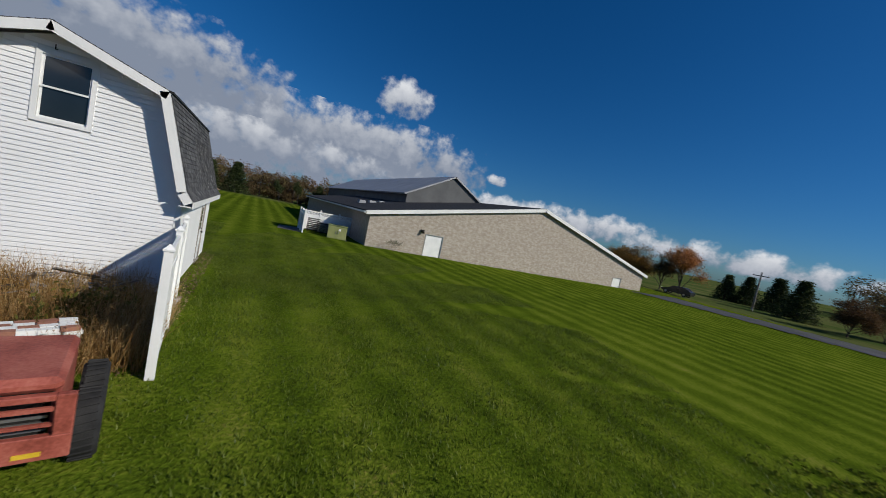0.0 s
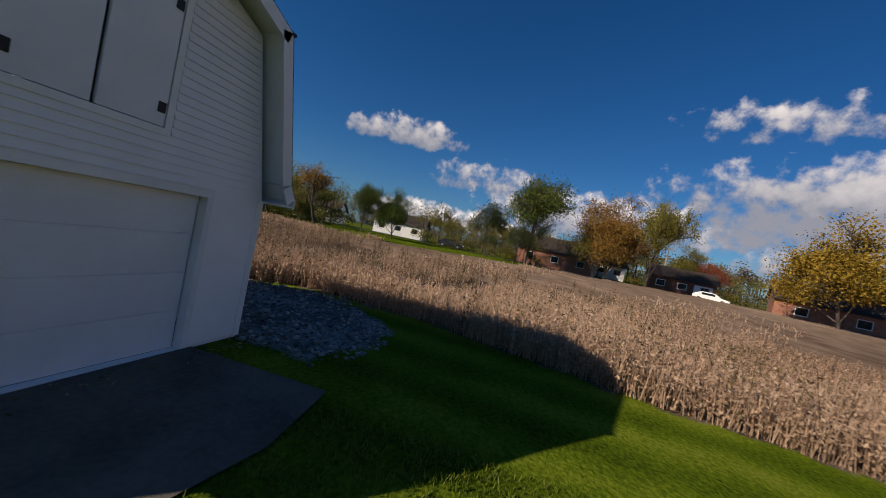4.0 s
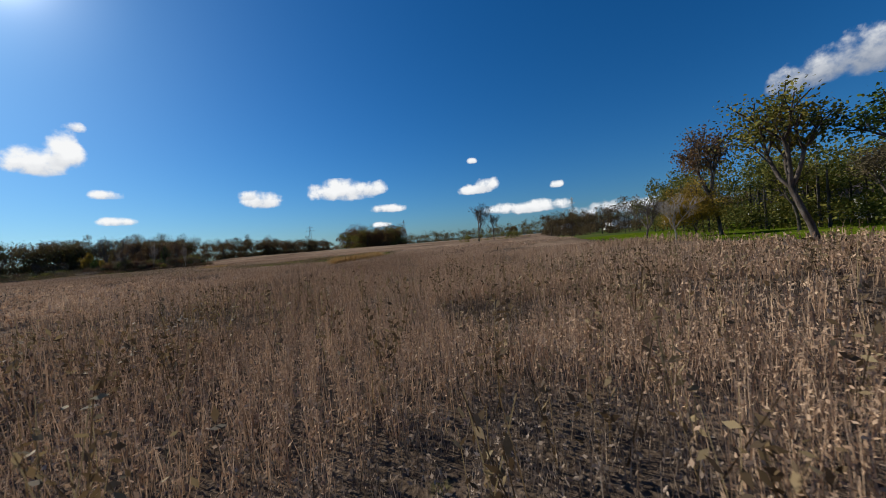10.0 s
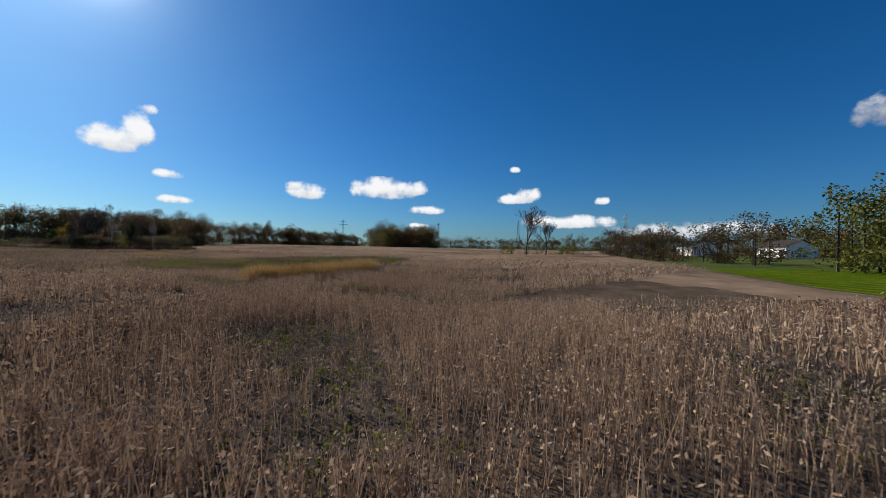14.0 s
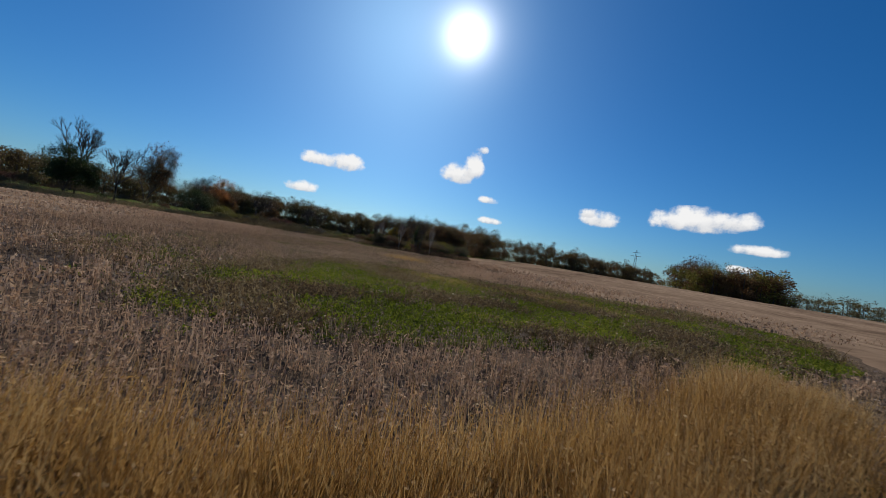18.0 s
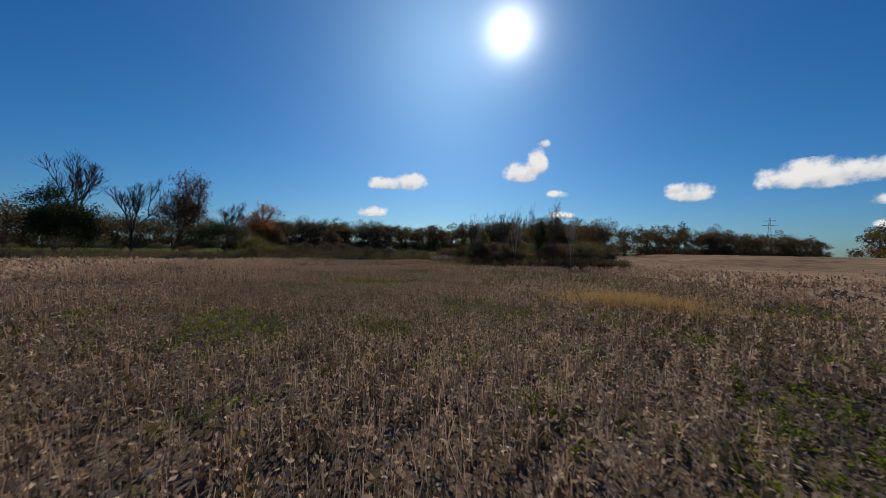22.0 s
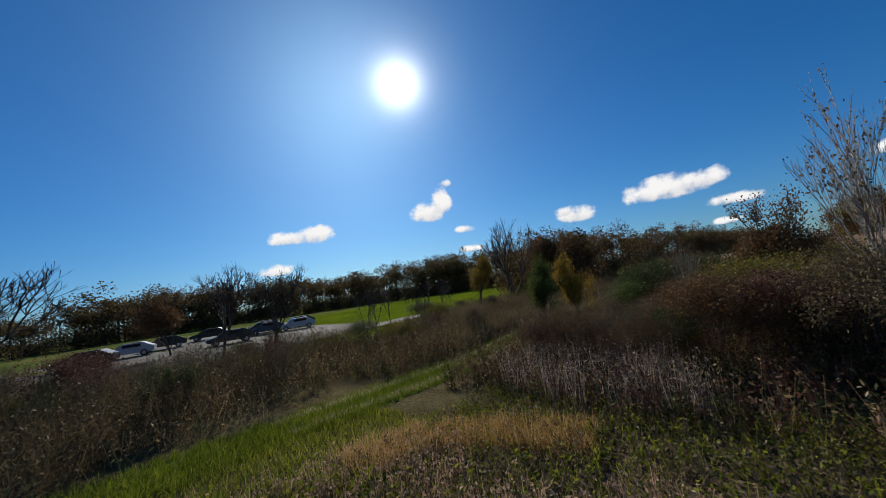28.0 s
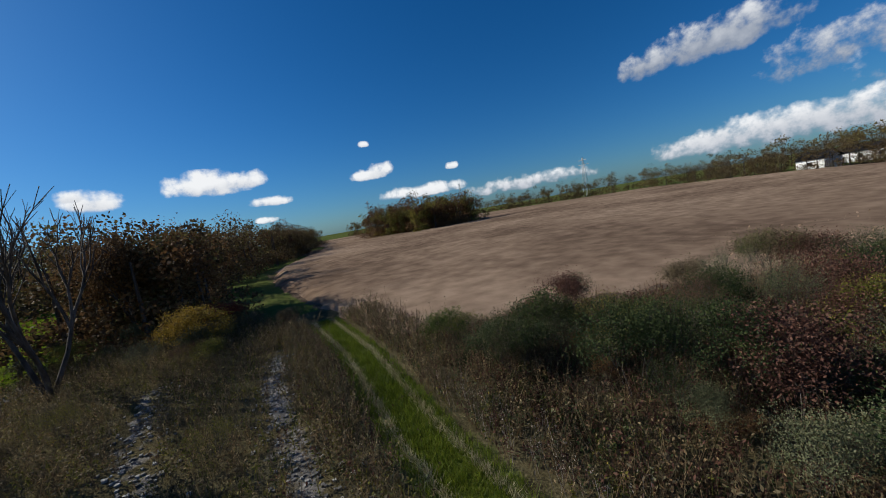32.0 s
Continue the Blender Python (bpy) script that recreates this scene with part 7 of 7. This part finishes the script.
def car_like(x, y, turn, paint, label):
    c = thing("car", x, y, gz(x, y) + 0.06, label, "car", turn, "parked cars")
    prof = [(-2.15, 0.35), (2.1, 0.35), (2.15, 0.7), (1.15, 0.9), (0.45, 1.38), (-1.2, 1.42), (-1.95, 0.98), (-2.2, 0.9)]
    bm = extruded([(u, w) for u, w in prof], "y", -0.86, 0.86)
    bmesh.ops.bevel(bm, geom=list(bm.edges), offset=0.07, segments=2, affect="EDGES")
    part("body", bm, CAR_PAINT[paint], c)
    part("windscreen", extruded([(0.52, 1.33), (1.08, 0.94), (1.10, 0.96), (0.55, 1.35)], "y", -0.7, 0.7), M["glass"], c)
    part("side_window", boxes((-1.1, 0.4, -0.875, -0.862, 0.98, 1.28), bevel=0.004), M["glass"], c)
    part("side_window", boxes((-1.1, 0.4, 0.862, 0.875, 0.98, 1.28), bevel=0.004), M["glass"], c)
    for sy in (-0.6, 0.6):
        part("headlight", boxes((2.11, 2.17, sy - 0.18, sy + 0.18, 0.62, 0.74), bevel=0.01), M["white"], c)
    for wx in (-1.35, 1.35):
        for wy in (-0.8, 0.8):
            bm = bmesh.new()
            tube(bm, (wx, wy - 0.1, 0.31), (wx, wy + 0.1, 0.31), 0.31, 0.31, 18)
            tyre = part("tyre", bm, M["rubber"], c)
            bm = bmesh.new()
            tube(bm, (wx, wy - 0.11, 0.31), (wx, wy + 0.11, 0.31), 0.19, 0.19, 14)
            part("rim", bm, M["steel"], tyre)
    return c


for i, (x, y, paint) in enumerate(((78.3, -90.9, "dark"), (81.3, -94.9, "silver"), (83.8, -98.9, "dark"), (76.3, -107.0, "blue"), (79.8, -108.5, "dark"), (77.8, -112.5, "dark"), (73.8, -109.5, "silver"), (83.3, -111.0, "dark"), (72.3, -100.4, "dark"), (86.3, -105.0, "dark"))):
    car_like(x, y, 55 + 7 * (i % 3), paint, f"{ {'dark': 'black', 'silver': 'silver', 'blue': 'dark blue'}[paint]} parked car on the asphalt lot")
car_like(62, 22, 95, "dark", "dark car parked beyond the lawn")
car_like(-61.6, -4.6, 95, "dark", "dark car parked on the street")
car_like(-59.1, 34.4, 70, "white", "white car parked by a house")


# ---------------------------------------------------------------- houses and far things
def house(x, y, turn, length, depth, eave, ridge, wall, roof, label, windows=3, garage=False):
    h = thing("house", x, y, gz(x, y), label, "house", turn, "houses")
    L, Dp = length / 2, depth / 2
    part("wall", extruded([(-Dp, 0), (Dp, 0), (Dp, eave), (0, ridge - 0.1), (-Dp, eave)], "x", -L, L), wall, h)
    for s in (-1, 1):
        bm = bmesh.new()
        vs = [bm.verts.new(p) for p in ((-L - 0.4, s * (Dp + 0.4), eave - 0.12), (L + 0.4, s * (Dp + 0.4), eave - 0.12), (L + 0.4, 0, ridge), (-L - 0.4, 0, ridge))]
        bm.faces.new(vs)
        bmesh.ops.solidify(bm, geom=bm.faces[:], thickness=0.14)
        bmesh.ops.translate(bm, verts=bm.verts, vec=(0, 0, 0.16))
        part("roof", bm, roof, h)
    for s in (-1, 1):
        for k in range(windows):
            wx = -L + length * (k + 0.5) / windows
            w = part("window", boxes((wx - 0.65, wx + 0.65, s * Dp - 0.03, s * Dp + 0.03, eave * 0.38, eave * 0.82)), M["white"], h)
            part("pane", boxes((wx - 0.56, wx + 0.56, s * Dp - 0.04, s * Dp + 0.04, eave * 0.42, eave * 0.78)), M["glass"], w)
    if garage:
        part("garage_door", boxes((L * 0.35, L * 0.9, -Dp - 0.04, -Dp + 0.02, 0, 2.1)), M["white"], h)
    return h


TAN = material("tan_siding", [(0.50, 0.46, 0.34), (0.58, 0.54, 0.42)], scale=1, rough=0.7)
ROOF_BROWN = material("brown_roof", [(0.07, 0.055, 0.047), (0.13, 0.105, 0.09)], scale=2, fine=0.4, rough=0.9)
house(-57.0, 49.3, 66.5, 16, 8, 2.5, 4.6, M["brick_red"], ROOF_BROWN, "low red brick house with brown roof")
house(-69.1, 33.5, 79.5, 9, 7, 2.4, 4.2, M["brick_red"], ROOF_BROWN, "small brick house with brown roof", garage=True)
house(-70.7, 13.1, 89.5, 13, 8, 2.7, 5.4, M["brick_red"], ROOF_BROWN, "brick house with brown roof behind trees")
house(-78.3, 22.6, 84.5, 8, 6, 2.4, 4.0, M["white"], ROOF_BROWN, "white garage with brown roof", garage=True)
house(-55.2, 66.7, 44.5, 12, 8, 2.6, 4.8, M["brick_red"], ROOF_BROWN, "brick house among trees")
house(-30.6, 113.3, 24.5, 9, 8, 5.2, 7.4, TAN, M["roof_dark"], "two-storey cream house behind the white wall", windows=2)
house(-47.3, 97.4, 24.5, 12, 7, 2.6, 4.4, M["white"], M["roof_dark"], "low white house behind the white wall")
house(-62.2, -33.9, 104.5, 12, 7, 2.4, 4.2, M["white"], ROOF_BROWN, "low white house behind the west lawn")
house(-76.3, -50.0, 104.5, 12, 7, 2.4, 4.4, M["white"], M["roof_dark"], "white house with grey roof behind the west lawn")
house(-70.1, -17.6, 99.5, 10, 7, 2.5, 4.5, M["white"], ROOF_BROWN, "white house among trees")
house(-83.4, -121.6, 64.5, 6, 5, 2.4, 4.2, M["white"], M["roof_dark"], "small white shed at the far field edge", windows=1)
house(-98.3, -115.4, 64.5, 12, 6, 2.4, 4.0, M["white"], M["roof_dark"], "long white house at the far field edge")
house(-110.0, -101.8, 64.5, 12, 6, 2.4, 4.2, M["white"], ROOF_BROWN, "white house far beyond the field")
wall_ = thing("white_wall", -33.5, 88.9, gz(-33.5, 88.9), "long plain white boundary wall beyond the field", "wall", 26)
for k in range(9):
    part("wall_panel", boxes((-27 + 6 * k, -27 + 6 * k + 5.9, -0.1, 0.1, -0.3, 2.0), bevel=0.01), M["white"], wall_)
    part("pier", boxes((-27.18 + 6 * k, -26.92 + 6 * k, -0.14, 0.14, -0.3, 2.15), bevel=0.01), M["white"], wall_)
for i, (x, y, tall) in enumerate(((-14.0, 109.3, 9), (-8.3, 106.2, 9), (-90.6, 44.8, 9), (-71.5, 31.6, 8), (76, 17.5, 6.5))):
    pole = thing("utility_pole", x, y, gz(x, y), "grey wooden utility pole with cross arm", "utility pole", 25 * i, "utility poles")
    bm = bmesh.new()
    tube(bm, (0, 0, -0.3), (0, 0, tall), 0.16, 0.11, 8)
    part("pole", bm, M["worn_wood"], pole)
    part("cross_arm", boxes((-1.1, 1.1, -0.06, 0.06, tall - 0.7, tall - 0.56)), M["worn_wood"], pole)
    for k in (-0.95, 0, 0.95):
        bm = bmesh.new()
        tube(bm, (k, 0, tall - 0.56), (k, 0, tall - 0.38), 0.05, 0.03, 6)
        part("insulator", bm, M["steel"], pole)
for i, (x, y, tall) in enumerate(((24, -385, 26), (-64, -360, 24), (-130, -330, 26), (-175, -250, 26))):
    mast = thing("power_pylon", x, y, gz(x, y), "far grey lattice power pylon", "pylon", 30 * i, "power pylons")
    bm = bmesh.new()
    for sx in (-1, 1):
        for sy in (-1, 1):
            tube(bm, (sx * 1.6, sy * 1.6, 0), (sx * 0.3, sy * 0.3, tall), 0.14, 0.08, 4)
    for k in range(9):
        f0, f1 = k / 9, (k + 1) / 9
        w0, w1 = 1.6 - 1.3 * f0, 1.6 - 1.3 * f1
        for s in (-1, 1):
            tube(bm, (-w0, s * w0, tall * f0), (w1, s * w1, tall * f1), 0.06, 0.06, 4)
            tube(bm, (s * w0, w0, tall * f0), (s * w1, -w1, tall * f1), 0.06, 0.06, 4)
    part("tower", bm, M["steel"], mast)
    part("cross_arm", boxes((-4, 4, -0.15, 0.15, tall - 5, tall - 4.7), (-3, 3, -0.15, 0.15, tall - 2, tall - 1.7)), M["steel"], mast)
heap = thing("brush_heap", 38.7, -79.6, gz(38.7, -79.6), "dark heap of cut branches at the field's edge", "brush heap")
for k in range(60):
    bm = bmesh.new()
    a_, l_ = bs.uniform(0, 6.28), bs.uniform(0.5, 1.3)
    c_ = Vector((bs.normal(0, 0.6), bs.normal(0, 0.4), bs.uniform(0.02, 0.4)))
    d_ = Vector((math.cos(a_), math.sin(a_), bs.normal(0, 0.2))) * l_ / 2
    tube(bm, c_ - d_, c_ + d_, 0.03, 0.012, 5)
    part("branch", bm, M["bark"], heap)
